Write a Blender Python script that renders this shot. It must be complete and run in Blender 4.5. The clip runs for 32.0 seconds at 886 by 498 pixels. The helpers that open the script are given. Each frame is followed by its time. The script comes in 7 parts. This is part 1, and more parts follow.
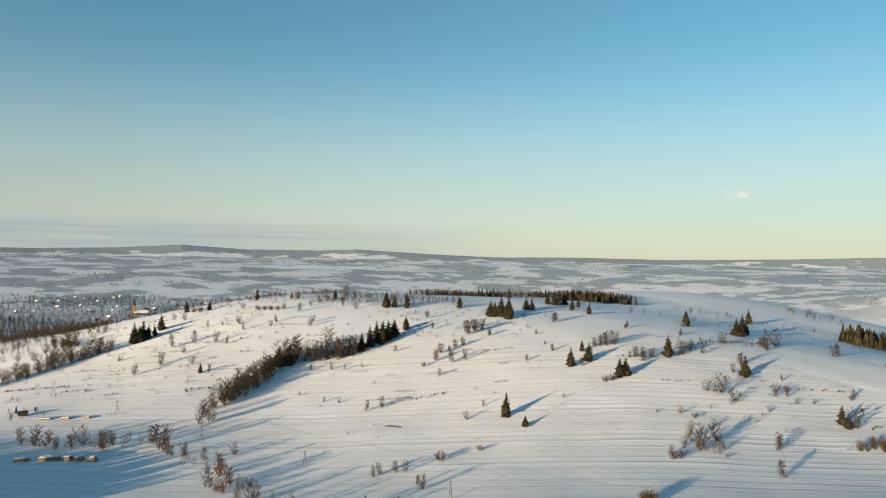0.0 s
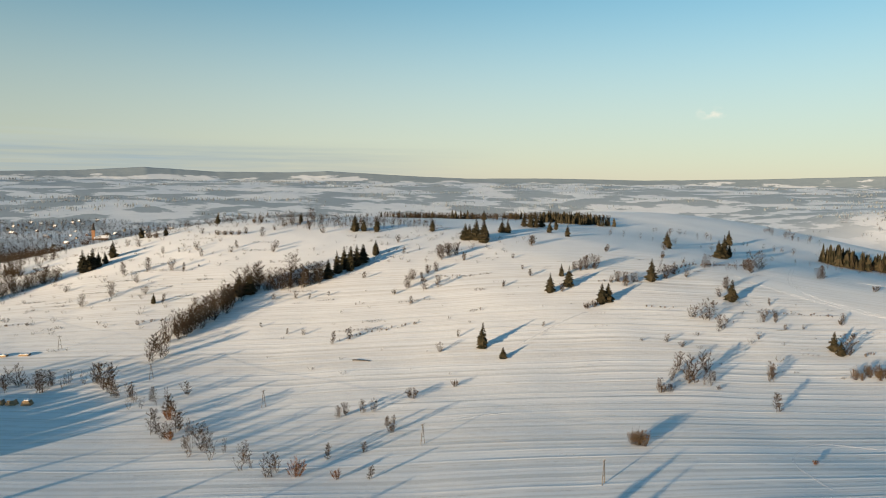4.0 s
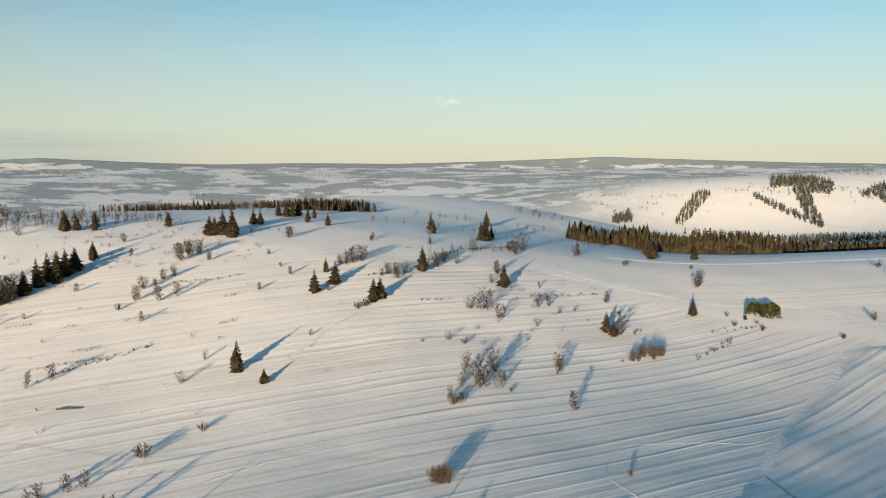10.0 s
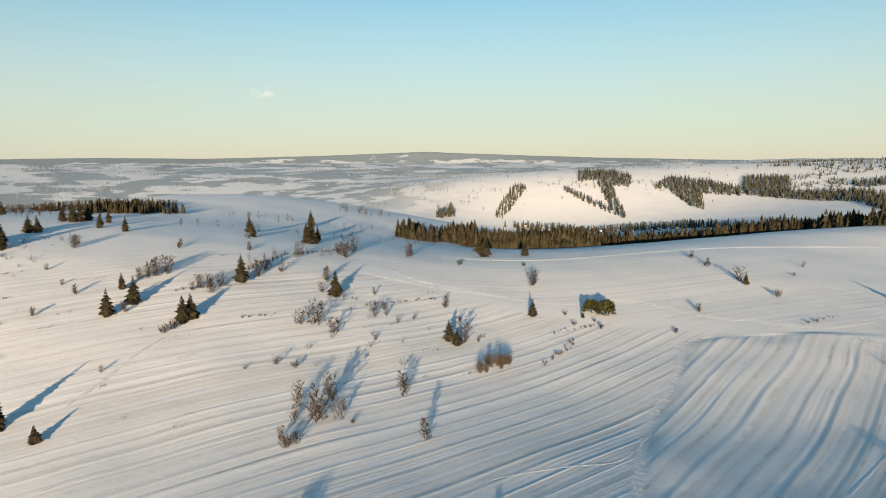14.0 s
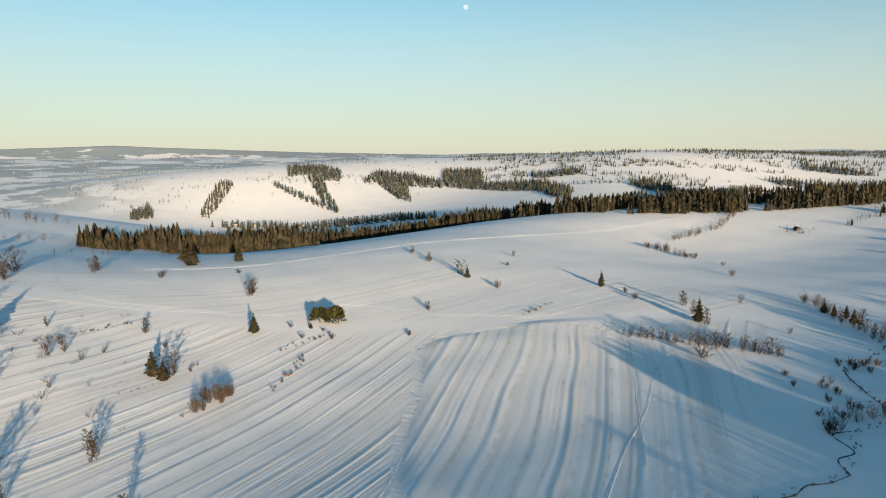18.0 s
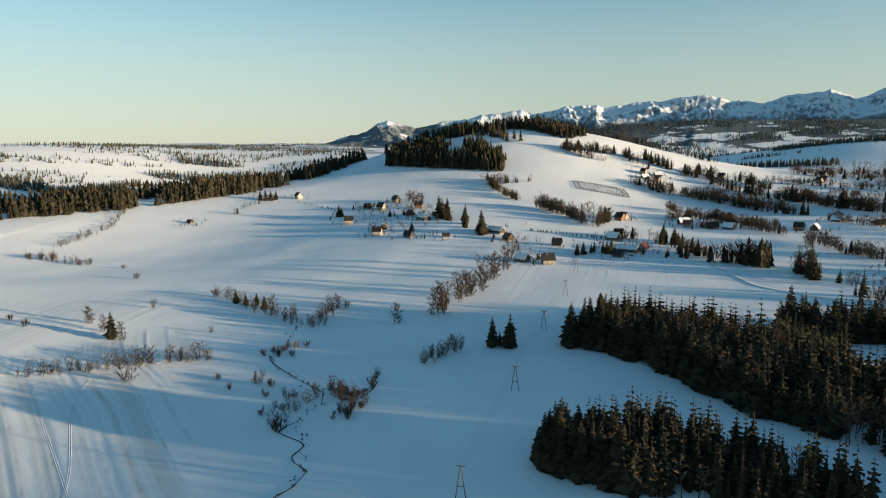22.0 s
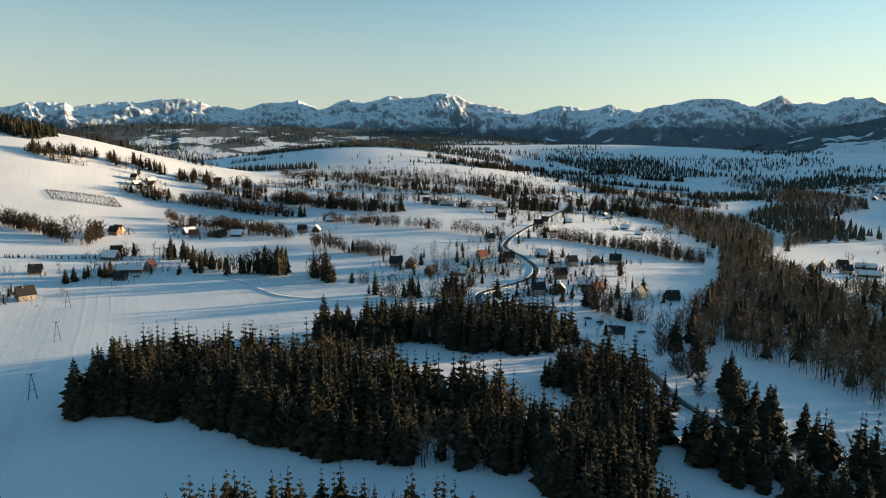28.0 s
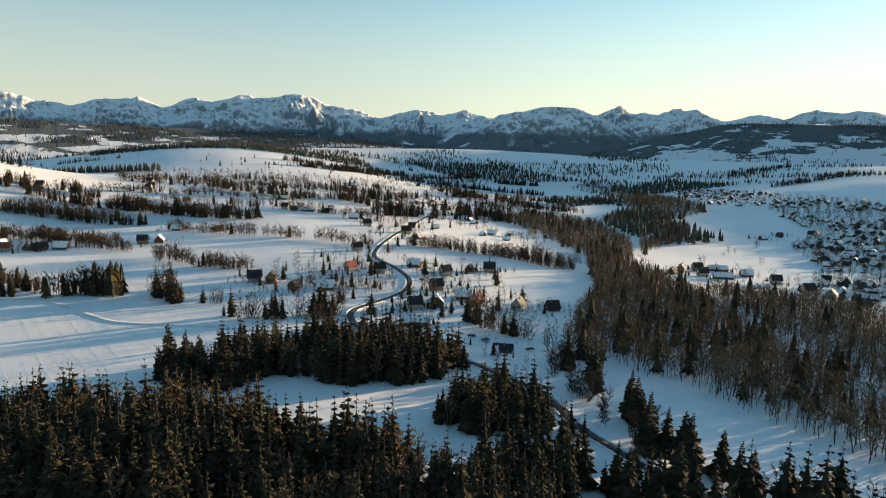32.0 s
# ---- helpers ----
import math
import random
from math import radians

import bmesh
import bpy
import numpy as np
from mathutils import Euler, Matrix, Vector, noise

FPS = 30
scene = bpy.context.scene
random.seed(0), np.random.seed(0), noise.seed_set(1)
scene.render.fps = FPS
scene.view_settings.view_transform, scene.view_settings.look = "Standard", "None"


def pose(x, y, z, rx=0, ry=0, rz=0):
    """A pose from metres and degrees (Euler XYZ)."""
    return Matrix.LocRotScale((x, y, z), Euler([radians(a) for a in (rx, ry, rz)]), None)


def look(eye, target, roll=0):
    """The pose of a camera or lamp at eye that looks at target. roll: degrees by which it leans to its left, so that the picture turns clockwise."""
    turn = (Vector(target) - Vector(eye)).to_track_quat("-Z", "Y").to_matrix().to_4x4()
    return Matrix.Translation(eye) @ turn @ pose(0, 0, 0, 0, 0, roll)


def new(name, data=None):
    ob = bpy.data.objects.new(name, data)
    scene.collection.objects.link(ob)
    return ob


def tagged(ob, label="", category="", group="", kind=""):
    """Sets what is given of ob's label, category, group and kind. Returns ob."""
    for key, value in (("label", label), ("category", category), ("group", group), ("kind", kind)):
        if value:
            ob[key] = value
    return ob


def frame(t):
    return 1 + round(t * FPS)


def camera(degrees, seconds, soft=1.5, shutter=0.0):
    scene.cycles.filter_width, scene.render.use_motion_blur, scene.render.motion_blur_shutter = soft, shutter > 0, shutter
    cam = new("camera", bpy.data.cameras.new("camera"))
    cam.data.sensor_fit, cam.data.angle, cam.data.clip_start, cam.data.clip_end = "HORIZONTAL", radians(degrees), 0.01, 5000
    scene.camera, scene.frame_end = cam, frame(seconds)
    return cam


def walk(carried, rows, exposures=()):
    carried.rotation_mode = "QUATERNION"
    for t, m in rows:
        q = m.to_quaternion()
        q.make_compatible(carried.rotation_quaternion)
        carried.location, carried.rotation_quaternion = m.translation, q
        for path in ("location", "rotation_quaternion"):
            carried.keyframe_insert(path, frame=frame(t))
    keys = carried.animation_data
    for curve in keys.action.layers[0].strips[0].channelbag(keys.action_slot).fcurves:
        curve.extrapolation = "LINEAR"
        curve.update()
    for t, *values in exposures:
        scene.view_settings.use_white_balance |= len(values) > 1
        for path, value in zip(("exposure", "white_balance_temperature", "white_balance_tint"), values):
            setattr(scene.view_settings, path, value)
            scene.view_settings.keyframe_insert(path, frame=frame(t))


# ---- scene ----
cam = camera(66.28, 32.0, 1.1)
# seconds, eye, turn to the right of north, tilt up, roll (degrees)
PATH = [
    (0, (-0.00, -0.00, 100.00), 0.000, 0.712, 1.007),
    (0.5, (0.15, 5.21, 99.67), 0.066, 0.036, 1.011),
    (1, (0.30, 10.40, 99.33), 0.091, -0.741, 0.935),
    (1.5, (0.42, 15.65, 99.03), 0.101, -1.555, 0.874),
    (2, (0.56, 21.04, 98.84), 0.089, -2.429, 0.939),
    (2.5, (0.82, 26.59, 98.75), 0.179, -3.310, 0.928),
    (3, (1.14, 32.24, 98.73), 0.922, -4.213, 0.883),
    (3.5, (1.45, 38.03, 98.74), 1.572, -5.185, 0.797),
    (4, (1.69, 43.90, 98.73), 2.363, -5.852, 0.744),
    (4.5, (1.85, 49.99, 98.72), 3.385, -6.125, 0.701),
    (5, (2.07, 56.18, 98.67), 4.702, -6.225, 0.648),
    (5.5, (2.46, 62.35, 98.54), 6.382, -6.369, 0.565),
    (6, (2.97, 68.48, 98.39), 8.302, -6.618, 0.440),
    (6.5, (3.52, 74.58, 98.20), 10.144, -6.847, 0.354),
    (7, (4.24, 80.56, 98.01), 11.589, -6.988, 0.227),
    (7.5, (5.07, 86.46, 97.84), 13.027, -6.964, 0.129),
    (8, (6.16, 92.29, 97.76), 14.808, -6.938, 0.039),
    (8.5, (7.31, 98.05, 97.70), 16.853, -6.939, -0.028),
    (9, (8.45, 103.74, 97.65), 18.966, -6.970, -0.103),
    (9.5, (9.58, 109.43, 97.61), 21.196, -7.005, -0.114),
    (10, (10.92, 115.21, 97.60), 22.945, -7.031, -0.130),
    (10.5, (12.58, 120.95, 97.67), 24.184, -7.068, -0.148),
    (11, (14.35, 126.47, 97.79), 25.759, -7.096, -0.171),
    (11.5, (16.15, 131.82, 97.94), 27.562, -7.151, -0.206),
    (12, (18.05, 137.11, 98.14), 29.472, -7.226, -0.143),
    (12.5, (20.17, 142.47, 98.36), 31.580, -7.287, -0.071),
    (13, (22.54, 147.78, 98.58), 33.708, -7.343, -0.111),
    (13.5, (25.11, 152.96, 98.76), 35.879, -7.434, -0.143),
    (14, (27.87, 158.16, 98.89), 37.930, -7.502, -0.156),
    (14.5, (31.09, 163.24, 98.92), 39.950, -7.563, -0.137),
    (15, (34.57, 168.10, 98.91), 42.190, -7.625, -0.105),
    (15.5, (38.11, 172.66, 98.93), 44.897, -7.692, -0.082),
    (16, (41.51, 177.12, 98.98), 47.599, -7.767, 0.008),
    (16.5, (45.14, 181.40, 99.03), 50.945, -7.839, -0.059),
    (17, (49.10, 185.49, 99.03), 54.388, -7.880, -0.133),
    (17.5, (53.39, 189.31, 98.97), 57.806, -7.938, -0.133),
    (18, (57.76, 192.72, 98.88), 62.092, -8.007, -0.172),
    (18.5, (62.05, 195.76, 98.76), 68.226, -8.063, -0.215),
    (19, (66.33, 198.23, 98.59), 75.623, -8.148, -0.161),
    (19.5, (70.88, 200.38, 98.40), 82.550, -8.274, -0.174),
    (20, (75.75, 202.32, 98.24), 89.023, -8.356, -0.181),
    (20.5, (80.81, 203.87, 98.11), 94.896, -8.451, -0.128),
    (21, (85.85, 204.96, 98.07), 99.801, -8.514, -0.192),
    (21.5, (90.75, 205.65, 98.11), 105.204, -8.597, -0.203),
    (22, (95.52, 205.85, 98.16), 111.253, -8.701, -0.272),
    (22.5, (100.32, 205.66, 98.14), 115.738, -8.723, -0.274),
    (23, (105.12, 205.03, 98.04), 119.614, -8.722, -0.140),
    (23.5, (109.84, 203.92, 97.93), 123.724, -8.698, -0.149),
    (24, (114.35, 202.49, 97.85), 127.578, -8.671, -0.096),
    (24.5, (118.56, 200.82, 97.83), 130.827, -8.626, -0.001),
    (25, (122.49, 199.15, 97.81), 134.104, -8.604, 0.060),
    (25.5, (125.82, 197.14, 97.83), 137.021, -8.594, 0.103),
    (26, (128.96, 194.69, 97.85), 139.864, -8.576, 0.146),
    (26.5, (132.29, 191.71, 97.82), 142.915, -8.525, 0.207),
    (27, (135.92, 188.50, 97.74), 146.143, -8.448, 0.319),
    (27.5, (139.43, 185.14, 97.68), 149.416, -8.378, 0.357),
    (28, (142.91, 181.66, 97.66), 152.672, -8.294, 0.473),
    (28.5, (146.19, 178.10, 97.66), 155.606, -8.216, 0.596),
    (29, (149.31, 174.60, 97.69), 158.196, -8.165, 0.637),
    (29.5, (152.27, 170.93, 97.72), 160.388, -8.095, 0.723),
    (30, (155.05, 167.04, 97.66), 161.757, -8.031, 0.829),
    (30.5, (157.64, 163.05, 97.57), 162.819, -7.983, 0.921),
    (31, (160.07, 159.01, 97.44), 163.534, -7.943, 1.016),
    (31.5, (162.45, 154.97, 97.30), 164.153, -7.894, 1.098),
    (32, (164.84, 150.96, 97.20), 164.732, -7.839, 1.201),
]


def aim(eye, turn, tilt, roll):
    a, b = radians(turn), radians(tilt)
    ahead = Vector((math.sin(a) * math.cos(b), math.cos(a) * math.cos(b), math.sin(b)))
    return look(eye, Vector(eye) + ahead * 100, roll)


walk(cam, [(t, aim(eye, turn, tilt, roll)) for t, eye, turn, tilt, roll in PATH],
     exposures=[(0, 0.90, 6650, 6), (6, 0.89, 6950, 10), (16, 0.94, 6800, 10), (21, 0.99, 6500, 6), (24, 1.03, 6450, 6), (28, 1.14, 6800, 9), (32, 1.36, 7300, 12)])

# ---- world and sun ----
SUN_TURN, SUN_HEIGHT = 223.0, 6.2


def link(tree, a, out, b, inp):
    tree.links.new(a.outputs[out], b.inputs[inp])


def math_node(tree, op, a, b=None, c=None):
    n = tree.nodes.new("ShaderNodeMath")
    n.operation = op
    for i, v in enumerate((a, b, c)):
        if v is None:
            continue
        if isinstance(v, (int, float)):
            n.inputs[i].default_value = v
        else:
            tree.links.new(v, n.inputs[i])
    return n.outputs[0]


def mix_colour(tree, fac, a, b):
    n = tree.nodes.new("ShaderNodeMix")
    n.data_type = "RGBA"
    for i, v in ((0, fac), (6, a), (7, b)):
        if isinstance(v, (int, float)):
            n.inputs[i].default_value = v
        elif isinstance(v, tuple):
            n.inputs[i].default_value = (*v, 1)
        else:
            tree.links.new(v, n.inputs[i])
    return n.outputs[2]


def bearing(turn, height):
    a, b = radians(turn), radians(height)
    return Vector((math.sin(a) * math.cos(b), math.cos(a) * math.cos(b), math.sin(b)))


world = bpy.data.worlds.new("winter_sky")
scene.world = world
world.use_nodes = True
wt = world.node_tree
sky = wt.nodes.new("ShaderNodeTexSky")
sky.sky_type = "NISHITA"
sky.sun_disc = False
sky.sun_elevation, sky.sun_rotation = radians(SUN_HEIGHT), radians(SUN_TURN)
sky.altitude, sky.air_density, sky.dust_density, sky.ozone_density = 700, 1.0, 0.35, 3.0
coord = wt.nodes.new("ShaderNodeTexCoord")


def towards(turn, height, inner, outer):
    """1 inside a small disc of sky round a bearing, fading to 0 at its rim (degrees)."""
    dot = wt.nodes.new("ShaderNodeVectorMath")
    dot.operation = "DOT_PRODUCT"
    wt.links.new(coord.outputs["Generated"], dot.inputs[0])
    dot.inputs[1].default_value = bearing(turn, height)
    ramp = wt.nodes.new("ShaderNodeMapRange")
    ramp.interpolation_type = "SMOOTHSTEP"
    ramp.inputs[1].default_value, ramp.inputs[2].default_value = math.cos(radians(outer)), math.cos(radians(inner))
    wt.links.new(dot.outputs["Value"], ramp.inputs[0])
    return ramp.outputs[0]


def sky_noise(scale, detail, squash):
    stretch = wt.nodes.new("ShaderNodeMapping")
    stretch.inputs["Scale"].default_value = (1, 1, squash)
    wt.links.new(coord.outputs["Generated"], stretch.inputs[0])
    tex = wt.nodes.new("ShaderNodeTexNoise")
    tex.inputs["Scale"].default_value, tex.inputs["Detail"].default_value = scale, detail
    wt.links.new(stretch.outputs[0], tex.inputs["Vector"])
    return tex.outputs["Fac"]


# one small fair-weather cloud, thin streaks low in the north-west, and the day moon
split = wt.nodes.new("ShaderNodeSeparateXYZ")
wt.links.new(coord.outputs["Generated"], split.inputs[0])


def layer(low, high):
    n = wt.nodes.new("ShaderNodeMapRange")
    n.interpolation_type = "SMOOTHSTEP"
    n.inputs[1].default_value, n.inputs[2].default_value = low, high
    wt.links.new(split.outputs[2], n.inputs[0])
    return n.outputs[0]


puff = math_node(wt, "MULTIPLY", towards(23.5, 5.3, 0.1, 1.25), math_node(wt, "MULTIPLY", layer(0.083, 0.092), layer(0.104, 0.092)))
puff = math_node(wt, "MULTIPLY", puff, math_node(wt, "MULTIPLY_ADD", sky_noise(60, 6, 1.6), 4.0, -1.75))
puff.node.use_clamp = True
streak_zone = math_node(wt, "MULTIPLY", towards(-38, 2.4, 6, 26), 0.5)
low = wt.nodes.new("ShaderNodeMapRange")
low.interpolation_type = "SMOOTHSTEP"
low.inputs[1].default_value, low.inputs[2].default_value = 0.095, 0.02
wt.links.new(split.outputs[2], low.inputs[0])
streak = math_node(wt, "MULTIPLY", streak_zone, math_node(wt, "MULTIPLY_ADD", sky_noise(5, 4, 22), 3.2, -1.35))
streak.node.use_clamp = True
streak = math_node(wt, "MULTIPLY", streak, low.outputs[0])
moon = math_node(wt, "MULTIPLY", towards(64.0, 11.6, 0.15, 0.22), math_node(wt, "MULTIPLY_ADD", sky_noise(260, 3, 1), 0.9, 0.3))
moon.node.use_clamp = True
SKY_TINT = (1.12, 1.28, 1.08)
HAZE, HAZE_COLOUR, HAZE_MIDWAY, HAZE_SUNWARD = 0.72, (3.6, 3.45, 3.3), (2.8, 2.75, 2.62), (4.2, 4.0, 3.3)
tinted = wt.nodes.new("ShaderNodeMix")
tinted.data_type, tinted.blend_type = "RGBA", "MULTIPLY"
tinted.inputs[0].default_value = 1
tinted.inputs[7].default_value = (*SKY_TINT, 1)
link(wt, sky, "Color", tinted, 6)
haze = wt.nodes.new("ShaderNodeMapRange")
haze.interpolation_type = "SMOOTHERSTEP"
haze.inputs[1].default_value, haze.inputs[2].default_value, haze.inputs[4].default_value = 0.34, -0.02, HAZE
wt.links.new(split.outputs[2], haze.inputs[0])
haze_tone = mix_colour(wt, towards(SUN_TURN - 180, 0, 35, 85), HAZE_MIDWAY, HAZE_COLOUR)
haze_tone = mix_colour(wt, towards(SUN_TURN, 0, 15, 75), haze_tone, HAZE_SUNWARD)
colour = mix_colour(wt, haze.outputs[0], tinted.outputs[2], haze_tone)
bank = math_node(wt, "MULTIPLY", math_node(wt, "MULTIPLY", towards(-42, 0, 16, 52), layer(0.055, 0.030)), math_node(wt, "MULTIPLY_ADD", sky_noise(7, 4, 26), 1.6, -0.15))
bank.node.use_clamp = True
colour = mix_colour(wt, bank, colour, (2.0, 2.5, 2.75))
colour = mix_colour(wt, streak, colour, (2.6, 3.2, 3.5))
colour = mix_colour(wt, puff, colour, (4.9, 4.8, 4.3))
colour = mix_colour(wt, moon, colour, (4.9, 5.2, 5.1))
back = wt.nodes["Background"]
wt.links.new(colour, back.inputs["Color"])
back.inputs["Strength"].default_value = 0.1

sun = new("sun", bpy.data.lights.new("sun", "SUN"))
sun.data.energy, sun.data.angle, sun.data.color = 5.0, radians(0.6), (1.0, 0.765, 0.51)
sun.matrix_world = look(bearing(SUN_TURN, SUN_HEIGHT) * 3000, (0, 0, 0))

# ---- materials ----


def material(name, base, rough=0.8, metal=0.0):
    m = bpy.data.materials.new(name)
    m.use_nodes = True
    b = m.node_tree.nodes["Principled BSDF"]
    b.inputs["Base Color"].default_value = (*base, 1)
    b.inputs["Roughness"].default_value, b.inputs["Metallic"].default_value = rough, metal
    b.inputs["Specular IOR Level"].default_value = 0.3
    return m


def noise_in(t, scale, detail=4, rough=0.55, vector=None, stretch=None):
    n = t.nodes.new("ShaderNodeTexNoise")
    n.inputs["Scale"].default_value, n.inputs["Detail"].default_value, n.inputs["Roughness"].default_value = scale, detail, rough
    if vector is None:
        vector = t.nodes.new("ShaderNodeTexCoord").outputs["Object"]
    if stretch:
        s = t.nodes.new("ShaderNodeMapping")
        s.inputs["Scale"].default_value = stretch
        t.links.new(vector, s.inputs[0])
        vector = s.outputs[0]
    t.links.new(vector, n.inputs["Vector"])
    return n.outputs["Fac"]


def ramp_in(t, fac, low, high):
    n = t.nodes.new("ShaderNodeMapRange")
    n.interpolation_type = "SMOOTHSTEP"
    n.inputs[1].default_value, n.inputs[2].default_value = low, high
    t.links.new(fac, n.inputs[0])
    return n.outputs[0]


def bump_in(t, height, distance, strength=1.0, normal=None):
    n = t.nodes.new("ShaderNodeBump")
    n.inputs["Strength"].default_value, n.inputs["Distance"].default_value = strength, distance
    t.links.new(height, n.inputs["Height"])
    if normal is not None:
        t.links.new(normal, n.inputs["Normal"])
    return n.outputs[0]


def mottled(name, dark, light, scale, rough=0.85, bump=0.0, fine=None, per_object=0.0, stretch=None):
    """Two tones by a coarse and a fine noise, with relief and an optional shift for every object."""
    m = material(name, light, rough)
    t = m.node_tree
    b = t.nodes["Principled BSDF"]
    coarse = noise_in(t, scale, 3, stretch=stretch)
    small = noise_in(t, fine or scale * 9, 5, 0.65, stretch=stretch)
    fac = math_node(t, "ADD", math_node(t, "MULTIPLY", coarse, 0.6), math_node(t, "MULTIPLY", small, 0.4))
    fac = ramp_in(t, fac, 0.32, 0.68)
    if per_object:
        info = t.nodes.new("ShaderNodeObjectInfo")
        fac = math_node(t, "ADD", fac, math_node(t, "MULTIPLY_ADD", info.outputs["Random"], 2 * per_object, -per_object))
        fac.node.use_clamp = True
    t.links.new(mix_colour(t, fac, dark, light), b.inputs["Base Color"])
    if bump:
        t.links.new(bump_in(t, small, bump), b.inputs["Normal"])
    return m


def island_tones(name, dark, light, rough=0.95, snow=None):
    """Tone by each separate piece of a joined mesh; snow: share of a white dusting on top."""
    m = material(name, light, rough)
    t = m.node_tree
    b = t.nodes["Principled BSDF"]
    b.inputs["Specular IOR Level"].default_value = 0.04
    geo = t.nodes.new("ShaderNodeNewGeometry")
    col = mix_colour(t, geo.outputs["Random Per Island"], dark, light)
    if snow:
        up = t.nodes.new("ShaderNodeSeparateXYZ")
        t.links.new(geo.outputs["Normal"], up.inputs[0])
        fac = math_node(t, "MULTIPLY", ramp_in(t, up.outputs[2], 0.45, 0.95), snow)
        col = mix_colour(t, fac, col, (0.72, 0.75, 0.8))
    t.links.new(col, b.inputs["Base Color"])
    return m


SNOW = material("snow", (0.8, 0.8, 0.81), 0.62)


def dress_snow(m):
    t = m.node_tree
    b = t.nodes["Principled BSDF"]
    geo = t.nodes.new("ShaderNodeNewGeometry")
    pos = geo.outputs["Position"]
    # strips ploughed across the slopes: the mesh carries the distance across them and how strong they are
    phase = t.nodes.new("ShaderNodeAttribute")
    phase.attribute_name = "strip"
    amount = t.nodes.new("ShaderNodeAttribute")
    amount.attribute_name = "strip_amount"
    wander = math_node(t, "MULTIPLY_ADD", noise_in(t, 0.006, 2, vector=pos), 7, -3.5)
    across = math_node(t, "ADD", phase.outputs["Fac"], wander)
    # every strip has its own width and height: a slow wobble of the spacing, and noise stretched along the strips
    uneven = t.nodes.new("ShaderNodeCombineXYZ")
    t.links.new(across, uneven.inputs[0])
    spacing = math_node(t, "MULTIPLY_ADD", noise_in(t, 0.06, 2, vector=uneven.outputs[0]), 8, -4)
    across = math_node(t, "ADD", across, spacing)
    lie = t.nodes.new("ShaderNodeCombineXYZ")
    t.links.new(across, lie.inputs[0])
    t.links.new(math_node(t, "MULTIPLY", math_node(t, "SUBTRACT", noise_in(t, 0.004, 1, vector=pos), phase.outputs["Fac"]), 0.02), lie.inputs[1])
    own = ramp_in(t, noise_in(t, 0.13, 2, vector=lie.outputs[0]), 0.30, 0.68)
    wave = math_node(t, "MULTIPLY", across, 0.92)
    broad = math_node(t, "ADD", math_node(t, "SINE", wave), math_node(t, "MULTIPLY", math_node(t, "SINE", math_node(t, "MULTIPLY_ADD", wave, 2.0, 1.1)), 0.46))
    broad = math_node(t, "ADD", broad, math_node(t, "MULTIPLY", math_node(t, "SINE", math_node(t, "MULTIPLY_ADD", wave, 3.0, 2.0)), 0.26))
    narrow = math_node(t, "SINE", math_node(t, "MULTIPLY", across, 3.7))
    patchy = ramp_in(t, noise_in(t, 0.017, 3, vector=pos), 0.35, 0.62)
    rows = math_node(t, "ADD", math_node(t, "MULTIPLY", broad, math_node(t, "MULTIPLY_ADD", own, 0.75, 0.18)), math_node(t, "MULTIPLY", narrow, math_node(t, "MULTIPLY", patchy, 0.16)))
    rows = math_node(t, "MULTIPLY", math_node(t, "MULTIPLY", rows, amount.outputs["Fac"]), math_node(t, "MULTIPLY_ADD", patchy, 0.5, 0.55))
    drift = noise_in(t, 0.06, 5, 0.6, vector=pos)
    crust = noise_in(t, 0.55, 6, 0.68, vector=pos)
    pits = ramp_in(t, noise_in(t, 0.9, 3, 0.6, vector=pos), 0.60, 0.72)
    height = math_node(t, "ADD", rows, math_node(t, "ADD", math_node(t, "MULTIPLY", drift, 1.5), math_node(t, "SUBTRACT", math_node(t, "MULTIPLY", crust, 0.55), math_node(t, "MULTIPLY", pits, 0.12))))
    t.links.new(bump_in(t, height, 0.125), b.inputs["Normal"])
    # wind-packed and softer snow; stubble showing through thin cover on the strips; far woods on the plain, tinted for
    # haze
    tone = mix_colour(t, ramp_in(t, noise_in(t, 0.02, 5, vector=pos), 0.3, 0.7), (0.80, 0.80, 0.815), (0.85, 0.85, 0.86))
    thin = ramp_in(t, noise_in(t, 0.35, 4, 0.7, vector=pos), 0.60, 0.78)
    furrow = ramp_in(t, math_node(t, "SINE", math_node(t, "MULTIPLY", across, 1.27)), 0.80, 1.0)
    broken = ramp_in(t, noise_in(t, 0.09, 4, 0.65, vector=pos), 0.46, 0.66)
    thin = math_node(t, "ADD", math_node(t, "MULTIPLY", math_node(t, "MULTIPLY_ADD", thin, 0.7, ramp_in(t, noise_in(t, 0.5, 3, 0.6, vector=lie.outputs[0]), 0.42, 0.66)), 0.30), math_node(t, "MULTIPLY", math_node(t, "MULTIPLY", furrow, broken), 0.32))
    thin = math_node(t, "MULTIPLY", thin, math_node(t, "MINIMUM", math_node(t, "MULTIPLY", amount.outputs["Fac"], 1.9), 1.0))
    tone = mix_colour(t, thin, tone, (0.40, 0.35, 0.28))
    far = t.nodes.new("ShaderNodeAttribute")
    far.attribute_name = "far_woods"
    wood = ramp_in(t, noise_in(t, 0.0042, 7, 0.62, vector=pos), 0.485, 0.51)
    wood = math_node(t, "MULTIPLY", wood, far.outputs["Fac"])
    # haze of distance is painted into these pale blue-grey wood tones
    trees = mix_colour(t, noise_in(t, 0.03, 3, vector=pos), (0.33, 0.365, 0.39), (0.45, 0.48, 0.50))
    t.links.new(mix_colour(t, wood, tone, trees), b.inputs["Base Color"])


